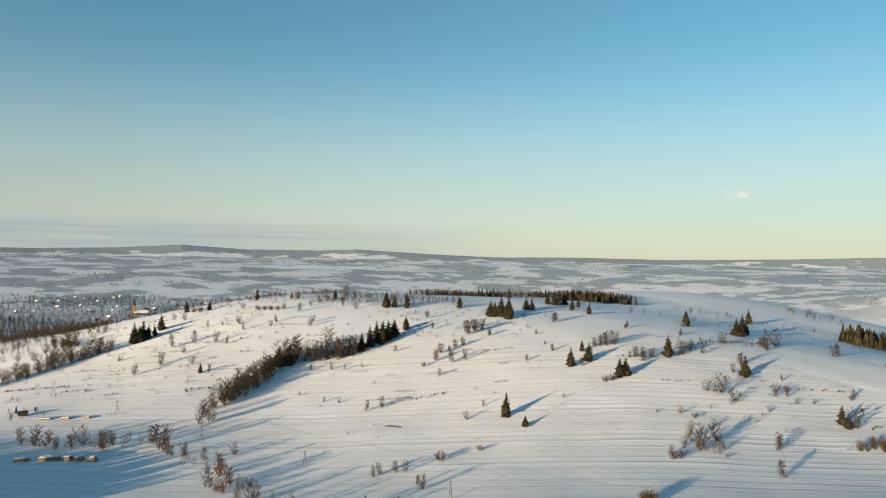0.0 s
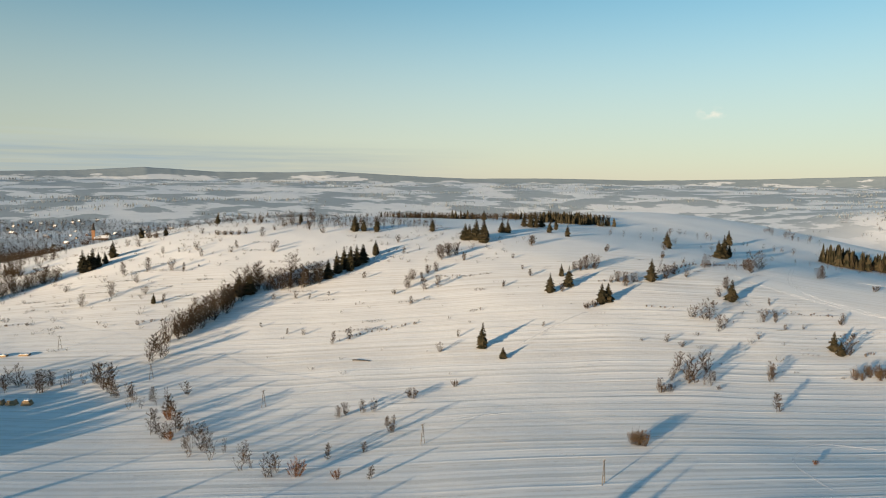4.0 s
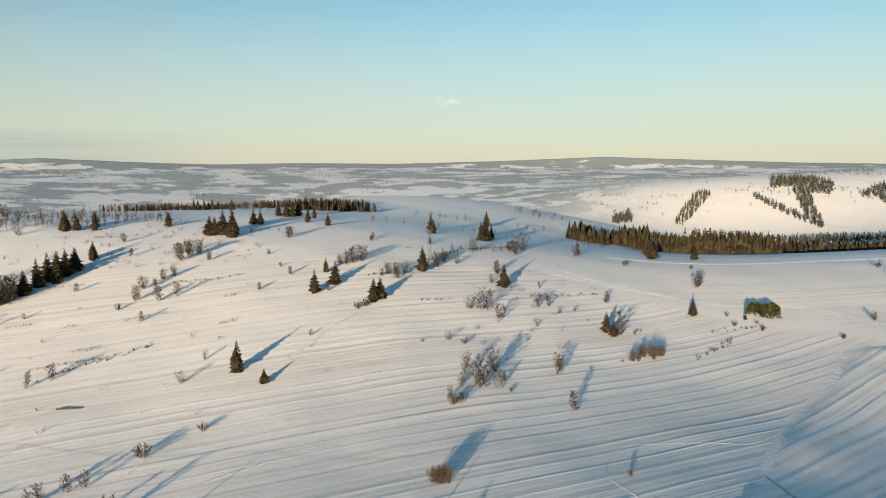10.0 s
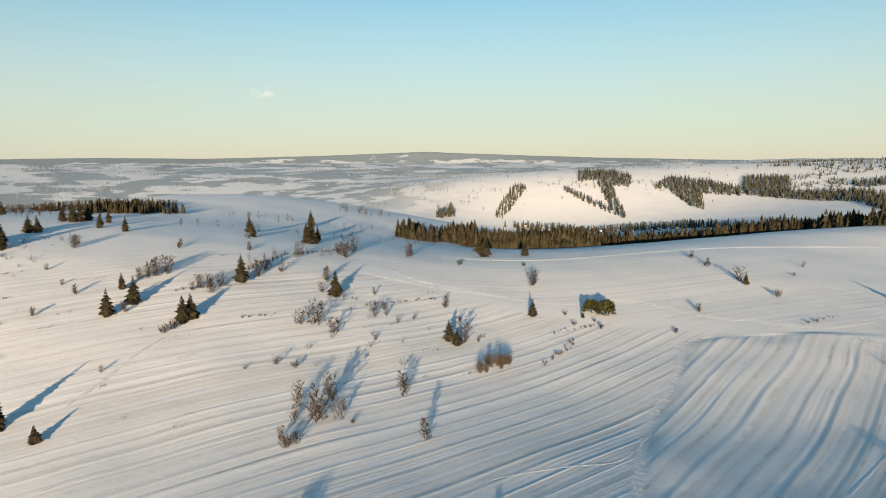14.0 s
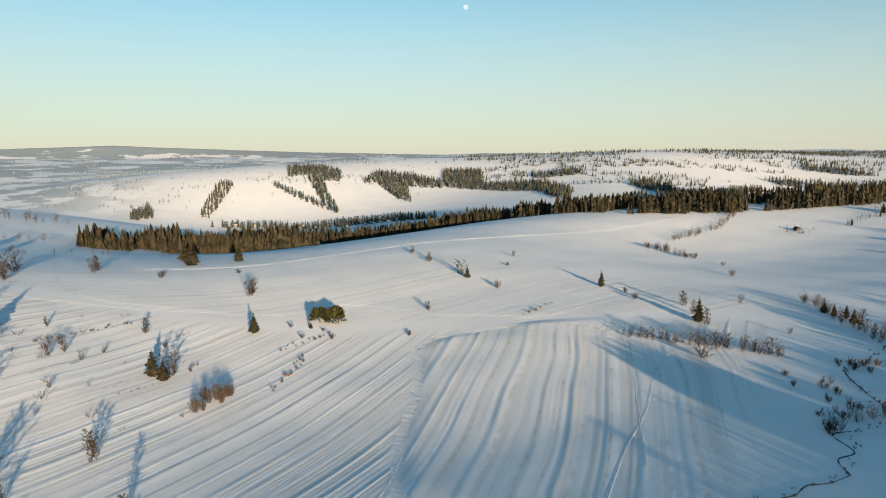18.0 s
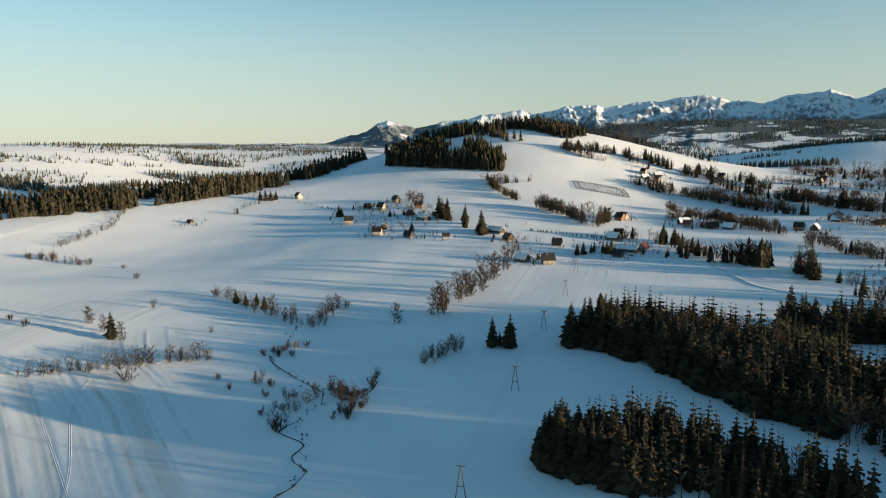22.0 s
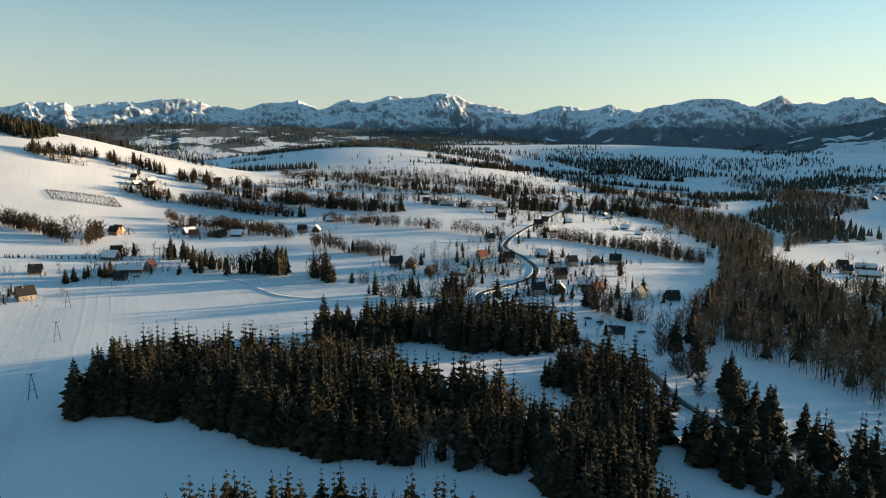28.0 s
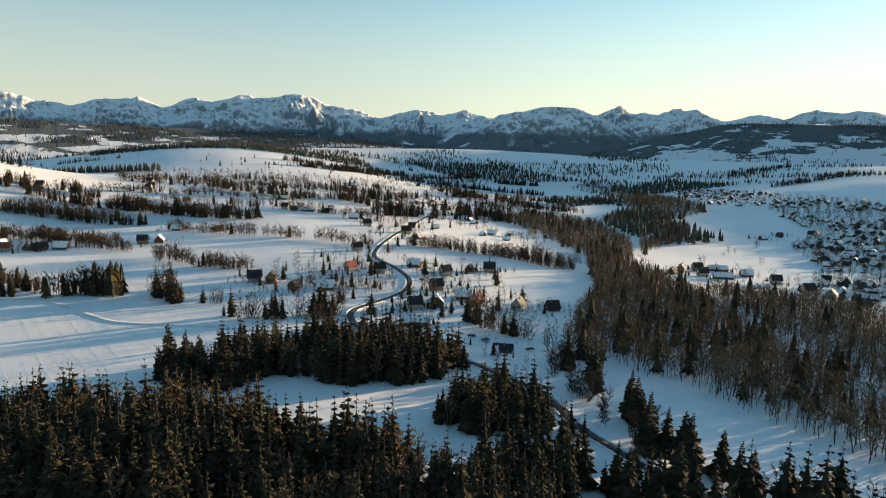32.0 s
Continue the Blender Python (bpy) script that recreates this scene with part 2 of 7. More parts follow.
dress_snow(SNOW)
NEEDLES = island_tones("spruce_needles", (0.017, 0.018, 0.012), (0.056, 0.046, 0.029), 0.9)
# needles for far woods, lightened in colour to stand for aerial haze
NEEDLES_HAZED = island_tones("hazed_spruce_needles", (0.036, 0.040, 0.034), (0.085, 0.082, 0.060), 0.9)
YEW = island_tones("juniper_needles", (0.025, 0.03, 0.012), (0.07, 0.065, 0.025), 0.8)
BARK = mottled("grey_brown_bark", (0.03, 0.024, 0.018), (0.09, 0.07, 0.055), 3, bump=0.02)
TWIGS = island_tones("bare_twigs", (0.027, 0.019, 0.013), (0.078, 0.054, 0.034))
TWIGS_RED = island_tones("russet_willow_twigs", (0.09, 0.042, 0.022), (0.18, 0.09, 0.045))
TWIGS_GREY = island_tones("grey_alder_twigs", (0.028, 0.022, 0.017), (0.074, 0.056, 0.042))
TWIGS_GOLD = island_tones("straw_brown_twigs", (0.05, 0.036, 0.024), (0.13, 0.094, 0.062))
# pale grey of these far trees has haze over the plain painted in
HAZED_WOODS = island_tones("far_hazed_woods", (0.13, 0.15, 0.165), (0.23, 0.25, 0.265))
# the twigs' own brown, brightened to include haze over the valley woods
TWIGS_WOOD_HAZED = island_tones("hazed_brown_twigs", (0.085, 0.062, 0.042), (0.23, 0.165, 0.105))
GRASS = island_tones("dry_grass", (0.07, 0.046, 0.03), (0.16, 0.11, 0.066))
ASPHALT = mottled("wet_asphalt", (0.045, 0.045, 0.048), (0.085, 0.085, 0.088), 0.4, 0.8, fine=8)
PACKED = mottled("packed_snow", (0.62, 0.62, 0.63), (0.8, 0.8, 0.8), 0.3, 0.6, bump=0.05, fine=3)
PACKED_TRACK = mottled("sledge_track_snow", (0.60, 0.60, 0.63), (0.72, 0.72, 0.74), 0.5, 0.65, bump=0.10, fine=3)
BANK = mottled("thrown_snow", (0.78, 0.78, 0.79), (0.86, 0.86, 0.86), 0.5, 0.65, bump=0.06, fine=3)
TRAMPLED = mottled("trampled_snow", (0.66, 0.66, 0.68), (0.82, 0.82, 0.83), 0.9, 0.65, bump=0.30, fine=2.2)
WATER = mottled("dark_brook_water", (0.012, 0.014, 0.016), (0.035, 0.035, 0.034), 0.5, 0.25)
TIMBER = mottled("weathered_timber", (0.05, 0.03, 0.02), (0.12, 0.072, 0.042), 1.2, bump=0.02, per_object=0.25, stretch=(1, 1, 6))
PLASTER = mottled("cream_plaster", (0.26, 0.21, 0.16), (0.56, 0.48, 0.38), 0.6, per_object=0.3)
BRICKRED = mottled("orange_facade", (0.22, 0.11, 0.062), (0.34, 0.18, 0.095), 0.8, per_object=0.2)
ROOF_DARK = mottled("dark_sheet_roof", (0.014, 0.013, 0.013), (0.036, 0.031, 0.029), 0.7, 0.6, per_object=0.2)
ROOF_RED = mottled("red_sheet_roof", (0.14, 0.04, 0.032), (0.26, 0.075, 0.055), 0.7, 0.6)
ROOF_SNOW = mottled("snow_on_roof", (0.66, 0.66, 0.68), (0.84, 0.84, 0.85), 0.8, 0.65, bump=0.05)
STONE = mottled("stone_plinth", (0.18, 0.165, 0.15), (0.34, 0.31, 0.28), 2.0, bump=0.03)
POLE = mottled("grey_pole_wood", (0.06, 0.05, 0.043), (0.15, 0.13, 0.11), 2.0, stretch=(1, 1, 0.2))
WIRE = material("steel_wire", (0.12, 0.12, 0.12), 0.5, 0.8)
CLAY = material("glazed_insulator", (0.25, 0.16, 0.1), 0.3)
SAWN = mottled("sawn_log_ends", (0.22, 0.15, 0.085), (0.42, 0.30, 0.18), 2.5, per_object=0.3)
GLASS = material("window_glass", (0.03, 0.035, 0.04), 0.08)
PAINT_CAR = mottled("car_paint", (0.06, 0.065, 0.075), (0.12, 0.12, 0.13), 1.5, 0.35, per_object=0.4)
RUBBER = material("tyre_rubber", (0.02, 0.02, 0.02), 0.9)


def dress_rock():
    m = material("hazed_snowy_rock", (0.5, 0.5, 0.52), 0.85)
    t = m.node_tree
    b = t.nodes["Principled BSDF"]
    geo = t.nodes.new("ShaderNodeNewGeometry")
    pos = geo.outputs["Position"]
    up = t.nodes.new("ShaderNodeSeparateXYZ")
    t.links.new(geo.outputs["Normal"], up.inputs[0])
    place = t.nodes.new("ShaderNodeSeparateXYZ")
    t.links.new(pos, place.inputs[0])
    rough = noise_in(t, 0.034, 8, 0.74, vector=pos, stretch=(1, 1, 0.55))
    bare = math_node(t, "ADD", up.outputs[2], math_node(t, "MULTIPLY_ADD", rough, 1.4, -0.7))
    # rock greys, paled and blued so the colour itself carries haze
    rock = mix_colour(t, noise_in(t, 0.05, 5, vector=pos), (0.15, 0.17, 0.195), (0.30, 0.33, 0.36))
    col = mix_colour(t, ramp_in(t, bare, 0.58, 0.88), rock, (0.80, 0.83, 0.86))
    line = math_node(t, "ADD", place.outputs[2], math_node(t, "MULTIPLY_ADD", noise_in(t, 0.008, 6, 0.65, vector=pos), 150, -75))
    wooded = math_node(t, "SUBTRACT", 1.0, ramp_in(t, line, 215, 262))
    gaps = ramp_in(t, noise_in(t, 0.006, 5, vector=pos), 0.33, 0.42)
    # forest on the lower slopes, in a haze-tinted blue-grey
    col = mix_colour(t, math_node(t, "MULTIPLY", wooded, gaps), col, (0.13, 0.155, 0.175))
    t.links.new(col, b.inputs["Base Color"])
    t.links.new(bump_in(t, rough, 7), b.inputs["Normal"])
    return m


ROCK = dress_rock()


def dress_foothill():
    """Dark forest, its colour blued for haze, with snowy clearings, which grow wider down the slope."""
    m = material("hazed_foothill_forest", (0.1, 0.12, 0.13), 0.95)
    t = m.node_tree
    b = t.nodes["Principled BSDF"]
    pos = t.nodes.new("ShaderNodeNewGeometry").outputs["Position"]
    level = t.nodes.new("ShaderNodeAttribute")
    level.attribute_name = "level"
    open_land = math_node(t, "ADD", noise_in(t, 0.0062, 7, 0.6, vector=pos), math_node(t, "MULTIPLY_ADD", level.outputs["Fac"], -0.40, 0.21))
    snow = ramp_in(t, open_land, 0.482, 0.497)
    grain = noise_in(t, 0.11, 5, 0.7, vector=pos)
    # blue-grey in place of forest green: distance haze put into the colour
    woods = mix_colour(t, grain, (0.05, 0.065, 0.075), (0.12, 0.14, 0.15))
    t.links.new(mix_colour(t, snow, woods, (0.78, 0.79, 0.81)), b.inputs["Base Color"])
    t.links.new(bump_in(t, grain, 4), b.inputs["Normal"])
    return m


HAZED_FARWOOD = dress_foothill()


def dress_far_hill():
    """Wooded hills, far off, blued by painted haze, with snowy fields towards their foot."""
    m = material("hazed_blue_hills", (0.2, 0.25, 0.3), 0.95)
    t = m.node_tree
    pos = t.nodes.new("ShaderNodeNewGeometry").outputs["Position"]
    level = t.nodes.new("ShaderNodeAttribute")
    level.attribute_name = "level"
    # wood tones carry the blue of distance haze
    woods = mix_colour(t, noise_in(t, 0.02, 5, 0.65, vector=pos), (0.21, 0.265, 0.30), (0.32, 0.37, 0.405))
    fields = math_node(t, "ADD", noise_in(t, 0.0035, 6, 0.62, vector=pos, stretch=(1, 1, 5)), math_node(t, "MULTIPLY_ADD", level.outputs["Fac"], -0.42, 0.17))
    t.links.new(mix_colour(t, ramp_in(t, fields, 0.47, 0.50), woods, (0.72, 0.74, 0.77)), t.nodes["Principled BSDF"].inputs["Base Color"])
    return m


HAZED_FARHILL = dress_far_hill()
# swells of the land: middle x, y, spread, height
NORTH_SLOPES = [
    (355, 1000, 190, -14.1), (-120, 1000, 190, 24.4), (545, 1000, 190, -26.7), (70, 905, 190, -2.8), (-310, 905, 190, 25.7),
    (-310, 905, 300, 26.2), (260, 905, 190, 19.9), (735, 810, 190, -9.5), (450, 810, 190, -8.6), (925, 810, 190, -29.1),
    (70, 715, 190, -0.3), (260, 715, 190, 10.9), (545, 620, 190, 7.1), (-500, 620, 190, -16.4),
]
MIDDLE_SLOPES = [
    (830, 525, 190, 16.4), (1115, 525, 300, -19.8), (165, 525, 190, 30.6), (925, 525, 190, 24.6), (1115, 525, 190, -21.6),
    (-25, 430, 190, -28.9), (-310, 430, 190, -4.5), (355, 430, 190, -37.1), (1020, 430, 190, 22), (545, 335, 190, 55.2),
    (1020, 335, 190, 21.1), (355, 335, 190, -27.8), (830, 335, 190, -22), (-405, 335, 190, 10.1),
]
BROOK_SLOPES = [
    (735, 240, 190, -28.6), (1115, 240, 190, 14.9), (830, 145, 190, -13.8), (70, 145, 190, 15), (1020, 145, 190, 17.9),
    (1115, 50, 190, -0.2), (355, 50, 190, 19.4), (-120, 50, 190, -13.1), (165, -45, 190, -1.1), (830, -45, 190, 36.4),
    (545, -45, 190, -33.5), (355, -140, 190, -3.6), (-25, -140, 190, 3.2), (1020, -140, 190, -65.2),
]
SOUTH_SLOPES = [
    (735, -140, 190, 40), (925, -235, 190, -43.6), (1115, -235, 190, 40), (735, -330, 190, -20.8), (1020, -330, 190, 71.2),
    (545, -330, 190, 13.1), (-215, -330, 190, 16.5), (830, -330, 190, -28.1), (355, -425, 190, 13.4), (165, -520, 300, -10.3),
    (830, -520, 190, -1.3), (165, -710, 190, 0.4), (640, -710, 190, 13.6),
]
FAR_NORTH = [
    (2400, 1500, 600, 27.2), (1500, 1200, 350, -37.5), (1800, 1800, 350, 19.1), (300, 1200, 350, 28.1), (900, 1800, 600, -11.8),
    (1800, 600, 600, -30.4), (1500, 2100, 350, 23.5), (2100, 1200, 350, -38.5), (-900, 1200, 600, -26.4), (1200, 1500, 350, -61.2),
    (0, 1800, 350, -15.7), (600, 1500, 350, 33.1), (1200, 1800, 350, 16), (1200, 900, 350, 33), (2400, 600, 600, 63.7),
]
FAR_NORTH_RIM = [
    (2400, 900, 350, -11.6), (2400, 1500, 350, 9.1), (600, 2100, 600, -25.1), (2100, 900, 350, -32.8), (2400, 900, 600, 54.1),
    (1200, 1200, 350, -29.4), (-1200, 1500, 600, -22), (1500, 1800, 350, 23.4), (2400, 1800, 350, 21.9), (300, 2100, 350, -23.6),
    (300, 1500, 350, 27.3), (-300, 1800, 350, -21.7), (600, 1200, 350, 21.9), (900, 1800, 350, 22.2), (-1200, 600, 600, -19.1),
    (1800, 1500, 350, 23.7), (1800, 1200, 350, -23.6), (900, 2100, 600, -25), (2400, 600, 350, -14.6),
]
FAR_SOUTH = [
    (1200, -600, 600, 23.5), (300, 0, 350, 11.7), (900, -1800, 600, 17.5), (900, -900, 350, -2.3), (2400, 300, 600, 59.9),
    (0, -2400, 600, 31), (600, -1500, 350, -6.7), (1500, -1200, 350, -12.1), (2100, 300, 350, -40.2), (-300, -1200, 350, 23.2),
    (1200, -1500, 350, 24.7), (2400, 0, 350, -48.6), (1200, -2400, 600, 29.6), (600, -1800, 350, -32.1), (-600, -2100, 600, 30.7),
    (1500, -300, 350, 31.2), (1500, 300, 350, -48), (2400, 300, 350, -46.4), (1500, -2100, 600, 32.3), (600, -2400, 350, 23.4),
]
FAR_SOUTH_RIM = [
    (2100, 0, 350, -47.1), (2400, 0, 600, 45.9), (-600, 0, 350, -13.8), (0, -900, 350, -13.4), (-600, -1800, 600, 29.4),
    (1500, -900, 350, -21), (1500, -1800, 350, 31.6), (300, -1800, 350, -25.8), (300, -2700, 600, 29.5), (-600, -1500, 600, 26),
    (1200, -300, 350, 59.8), (900, -2400, 350, 25.7), (1500, -1500, 350, 29.2), (-300, -2400, 600, 32.4), (2400, -300, 600, 31),
    (1800, 0, 350, -30.1), (900, -1200, 350, 19.3), (1200, -2100, 600, 31), (-600, -1500, 350, 25.3),
]

# ---- the land ----
RNG = np.random.default_rng(7)
CENTRE = np.array((150.0, 150.0))
# the white hill and the valley floor behind the village
VALLEY_FLOOR = [(1330, -1680, 300, -24), (900, -2000, 320, -30), (150, -2050, 420, -34), (-330, -1750, 380, -42), (-150, -1150, 260, -12), (470, 1010, 130, 9), (540, 1060, 170, 8), (395, 335, 60, 2.5), (60, 200, 70, -6)]
# the high bank that borders the brook field
FIELD_BANK = [(425, 352), (412, 372), (398, 382), (383, 384), (362, 368), (328, 351), (285, 334), (247, 312), (214, 290)]
SWELLS = np.array(VALLEY_FLOOR + NORTH_SLOPES + MIDDLE_SLOPES + BROOK_SLOPES + SOUTH_SLOPES + FAR_NORTH + FAR_NORTH_RIM + FAR_SOUTH + FAR_SOUTH_RIM, float)


def smooth(a, b, v):
    s = np.clip((v - a) / (b - a), 0, 1)
    return s * s * (3 - 2 * s)


def waves(x, y, size, seed, layers=4):
    """Gentle rolling noise in -1..1 from crossing sine waves."""
    rng = np.random.default_rng(seed)
    total, amp, norm = np.zeros_like(x), 1.0, 0.0
    for _ in range(layers):
        for _ in range(3):
            a, p = rng.uniform(0, 2 * np.pi, 2)
            k = 2 * np.pi / size * rng.uniform(0.7, 1.4)
            total += amp * np.sin((x * np.cos(a) + y * np.sin(a)) * k + p)
            norm += amp
        size, amp = size * 0.5, amp * 0.5
    return total / norm * 1.7


def fractal(x, y, size, seed, layers=5, ridged=False):
    """Value noise in 0..1; ridged: sharp crests."""
    total, amp, norm = np.zeros_like(x), 1.0, 0.0
    for k in range(layers):
        u, v = x / size + 17.3 * k, y / size - 9.1 * k
        i, j = np.floor(u), np.floor(v)
        fu, fv = u - i, v - j
        fu, fv = fu * fu * (3 - 2 * fu), fv * fv * (3 - 2 * fv)

        def corner(a, b):
            return np.mod(np.sin(a * 127.1 + b * 311.7 + seed * 74.7) * 43758.5453, 1.0)
        n = (corner(i, j) * (1 - fu) + corner(i + 1, j) * fu) * (1 - fv) + (corner(i, j + 1) * (1 - fu) + corner(i + 1, j + 1) * fu) * fv
        total += amp * (1 - np.abs(2 * n - 1) if ridged else n)
        norm += amp
        size, amp = size * 0.48, amp * 0.52
    return total / norm


def rim_tilt(turn):
    """Height in degrees at which the land meets the sky, by bearing."""
    south = np.exp(-((np.mod(turn, 360) - 165) / 60) ** 2)
    east = np.exp(-((np.mod(turn, 360) - 80) / 22) ** 2)
    return -0.3 + 0.28 * east + 1.0 * south


def bank_side(x, y):
    """Metres from the foot of the curved bank: above 0 on the side of the brook."""
    best, side = np.full(x.shape, 1e9), np.zeros(x.shape)
    for (x0, y0), (x1, y1) in zip(FIELD_BANK[:-1], FIELD_BANK[1:]):
        dx, dy = x1 - x0, y1 - y0
        f = np.clip(((x - x0) * dx + (y - y0) * dy) / (dx * dx + dy * dy), 0, 1)
        gap = np.hypot(x - x0 - f * dx, y - y0 - f * dy)
        near = gap < best
        best = np.where(near, gap, best)
        side = np.where(near, np.sign(dx * (y - y0) - dy * (x - x0)), side)
    return side * best


def bank_drop(x, y):
    """The rise of the brook field above its curved bank, which runs out towards the brook."""
    below = bank_side(x, y)
    end = smooth(0, 25, np.hypot(x - 425, y - 352)) * smooth(0, 40, np.hypot(x - 214, y - 290))
    return 1.1 * end * smooth(-2.0, 9.0, below) * smooth(85, 20, below)


def land(x, y):
    x, y = np.atleast_1d(np.asarray(x, float)), np.atleast_1d(np.asarray(y, float))
    z = np.full(x.shape, -10.0)
    for cx, cy, s, h in SWELLS:
        z += h * np.exp(-((x - cx) ** 2 + (y - cy) ** 2) / (2 * s * s))
    dx, dy = x - CENTRE[0], y - CENTRE[1]
    r, turn = np.hypot(dx, dy), np.degrees(np.arctan2(dx, dy))
    z += 0.35 * waves(x, y, 120, 3, 3)
    east = np.exp(-((np.mod(turn, 360) - 78) / 26) ** 2)
    z += smooth(2600, 3400, r) * (4 + 12 * east) * waves(x, y, 900, 11, 3)
    z += bank_drop(x, y)
    out = smooth(2000, 4700, r)
    return z * (1 - out) + out * (100 + r * np.tan(np.radians(rim_tilt(turn))) + 9 * waves(x, y, 500, 5))


def inside(poly, x, y):
    hit, n = np.zeros(x.shape, bool), len(poly)
    for i in range(n):
        (x0, y0), (x1, y1) = poly[i], poly[(i + 1) % n]
        if y0 != y1:
            hit ^= ((y0 > y) != (y1 > y)) & (x < (x1 - x0) * (y - y0) / (y1 - y0) + x0)
    return hit


def fast_mesh(name, verts, tris, mat=None, smooth_faces=False):
    verts, tris = np.asarray(verts, np.float32), np.asarray(tris, np.int32)
    me = bpy.data.meshes.new(name)
    me.vertices.add(len(verts))
    me.vertices.foreach_set("co", verts.ravel())
    k = tris.shape[1]
    me.loops.add(tris.size)
    me.loops.foreach_set("vertex_index", tris.ravel())
    me.polygons.add(len(tris))
    me.polygons.foreach_set("loop_start", np.arange(0, tris.size, k, dtype=np.int32))
    me.polygons.foreach_set("use_smooth", np.full(len(tris), smooth_faces))
    me.update(calc_edges=True)
    if mat:
        me.materials.append(mat)
    return me


def grid_faces(rows, cols, closed=False):
    i, j = np.meshgrid(np.arange(rows - 1), np.arange(cols if closed else cols - 1), indexing="ij")
    i, j = i.ravel(), j.ravel()
    k = (j + 1) % cols
    return np.stack([i * cols + j, i * cols + k, (i + 1) * cols + k, (i + 1) * cols + j], 1)


def build_ground():
    radii = [0.0, 0.02]
    while radii[-1] < 4880:
        radii.append(radii[-1] + max(4.0, radii[-1] * 0.0105))
    radii = np.array(radii[1:])
    turn = np.linspace(0, 2 * np.pi, 800, endpoint=False)
    rr, tt = np.meshgrid(radii, turn, indexing="ij")
    x, y = (CENTRE[0] + rr * np.sin(tt)).ravel(), (CENTRE[1] + rr * np.cos(tt)).ravel()
    z = land(x, y)
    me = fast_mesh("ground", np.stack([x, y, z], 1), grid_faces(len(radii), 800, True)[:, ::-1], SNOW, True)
    # ploughed strips: due east on the long north slope, east by north below the cart track, aslant beyond it, and south of the brook
    below = bank_side(x, y)
    brook_field = inside(FIELD_BANK + [(180, 215), (300, 196), (420, 200), (447, 320)], x, y)
    beyond = (x - 405) * 0.93 + (y - 430) * 0.37 > 0
    south = y < 60
    strip = np.where(brook_field, 0.46 * (0.97 * y - 0.235 * x), 0.72 * (y + 7 * np.sin(x / 160.0)))
    strip = np.where(beyond, 0.7 * (0.52 * x + 0.85 * y), strip)
    strip = np.where(south, 0.80 * y + 0.6 * x, strip)
    amount = smooth(-450, -300, x) * smooth(780, 660, y) * smooth(190, 240, y) * smooth(620, 520, x)
    amount *= np.where(beyond, 0.35, np.where(brook_field, 1.0, 0.5 + 0.3 * smooth(60, 200, x)))
    amount *= smooth(0, 5, np.abs(below)) * np.where(brook_field, 1, smooth(0, 24, np.abs((x - 405) * 0.93 + (y - 430) * 0.37)))
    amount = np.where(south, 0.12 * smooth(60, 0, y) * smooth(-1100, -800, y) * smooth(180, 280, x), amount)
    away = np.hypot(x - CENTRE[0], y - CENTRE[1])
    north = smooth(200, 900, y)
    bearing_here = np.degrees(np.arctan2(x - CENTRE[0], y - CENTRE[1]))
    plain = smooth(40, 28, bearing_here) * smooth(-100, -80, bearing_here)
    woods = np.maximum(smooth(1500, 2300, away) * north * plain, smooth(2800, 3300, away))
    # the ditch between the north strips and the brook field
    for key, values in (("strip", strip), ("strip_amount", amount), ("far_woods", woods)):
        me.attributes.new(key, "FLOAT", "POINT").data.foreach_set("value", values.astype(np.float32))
    return tagged(new("ground", me), "rolling snow-covered farmland with ploughed strips", "ground", kind="structure")


ground = build_ground()


EYE = np.array((120.0, 190.0))


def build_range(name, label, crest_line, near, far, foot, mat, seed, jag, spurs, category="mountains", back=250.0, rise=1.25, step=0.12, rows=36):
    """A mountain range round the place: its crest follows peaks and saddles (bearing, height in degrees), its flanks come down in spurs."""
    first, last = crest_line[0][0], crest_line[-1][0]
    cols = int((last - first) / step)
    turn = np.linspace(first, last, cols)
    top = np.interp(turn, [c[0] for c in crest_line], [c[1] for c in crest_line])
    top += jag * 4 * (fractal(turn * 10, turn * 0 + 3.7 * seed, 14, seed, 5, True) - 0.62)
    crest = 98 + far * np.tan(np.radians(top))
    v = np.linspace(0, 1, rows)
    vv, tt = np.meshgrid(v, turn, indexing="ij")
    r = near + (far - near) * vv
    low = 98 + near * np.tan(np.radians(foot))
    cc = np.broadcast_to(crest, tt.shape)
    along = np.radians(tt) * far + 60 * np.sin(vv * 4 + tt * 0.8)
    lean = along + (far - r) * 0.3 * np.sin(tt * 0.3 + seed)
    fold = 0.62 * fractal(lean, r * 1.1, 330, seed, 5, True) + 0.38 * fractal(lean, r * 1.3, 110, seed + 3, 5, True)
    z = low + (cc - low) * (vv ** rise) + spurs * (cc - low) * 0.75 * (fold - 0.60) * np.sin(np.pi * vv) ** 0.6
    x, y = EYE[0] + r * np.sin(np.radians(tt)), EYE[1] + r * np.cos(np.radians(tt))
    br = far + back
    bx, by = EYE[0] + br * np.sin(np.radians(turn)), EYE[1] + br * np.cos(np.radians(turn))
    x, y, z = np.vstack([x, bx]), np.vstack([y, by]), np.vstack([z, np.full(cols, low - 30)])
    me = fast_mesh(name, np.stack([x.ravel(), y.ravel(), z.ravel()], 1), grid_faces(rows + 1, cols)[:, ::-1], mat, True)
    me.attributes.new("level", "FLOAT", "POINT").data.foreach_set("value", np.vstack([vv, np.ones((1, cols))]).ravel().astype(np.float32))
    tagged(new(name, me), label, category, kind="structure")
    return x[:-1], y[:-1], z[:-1]


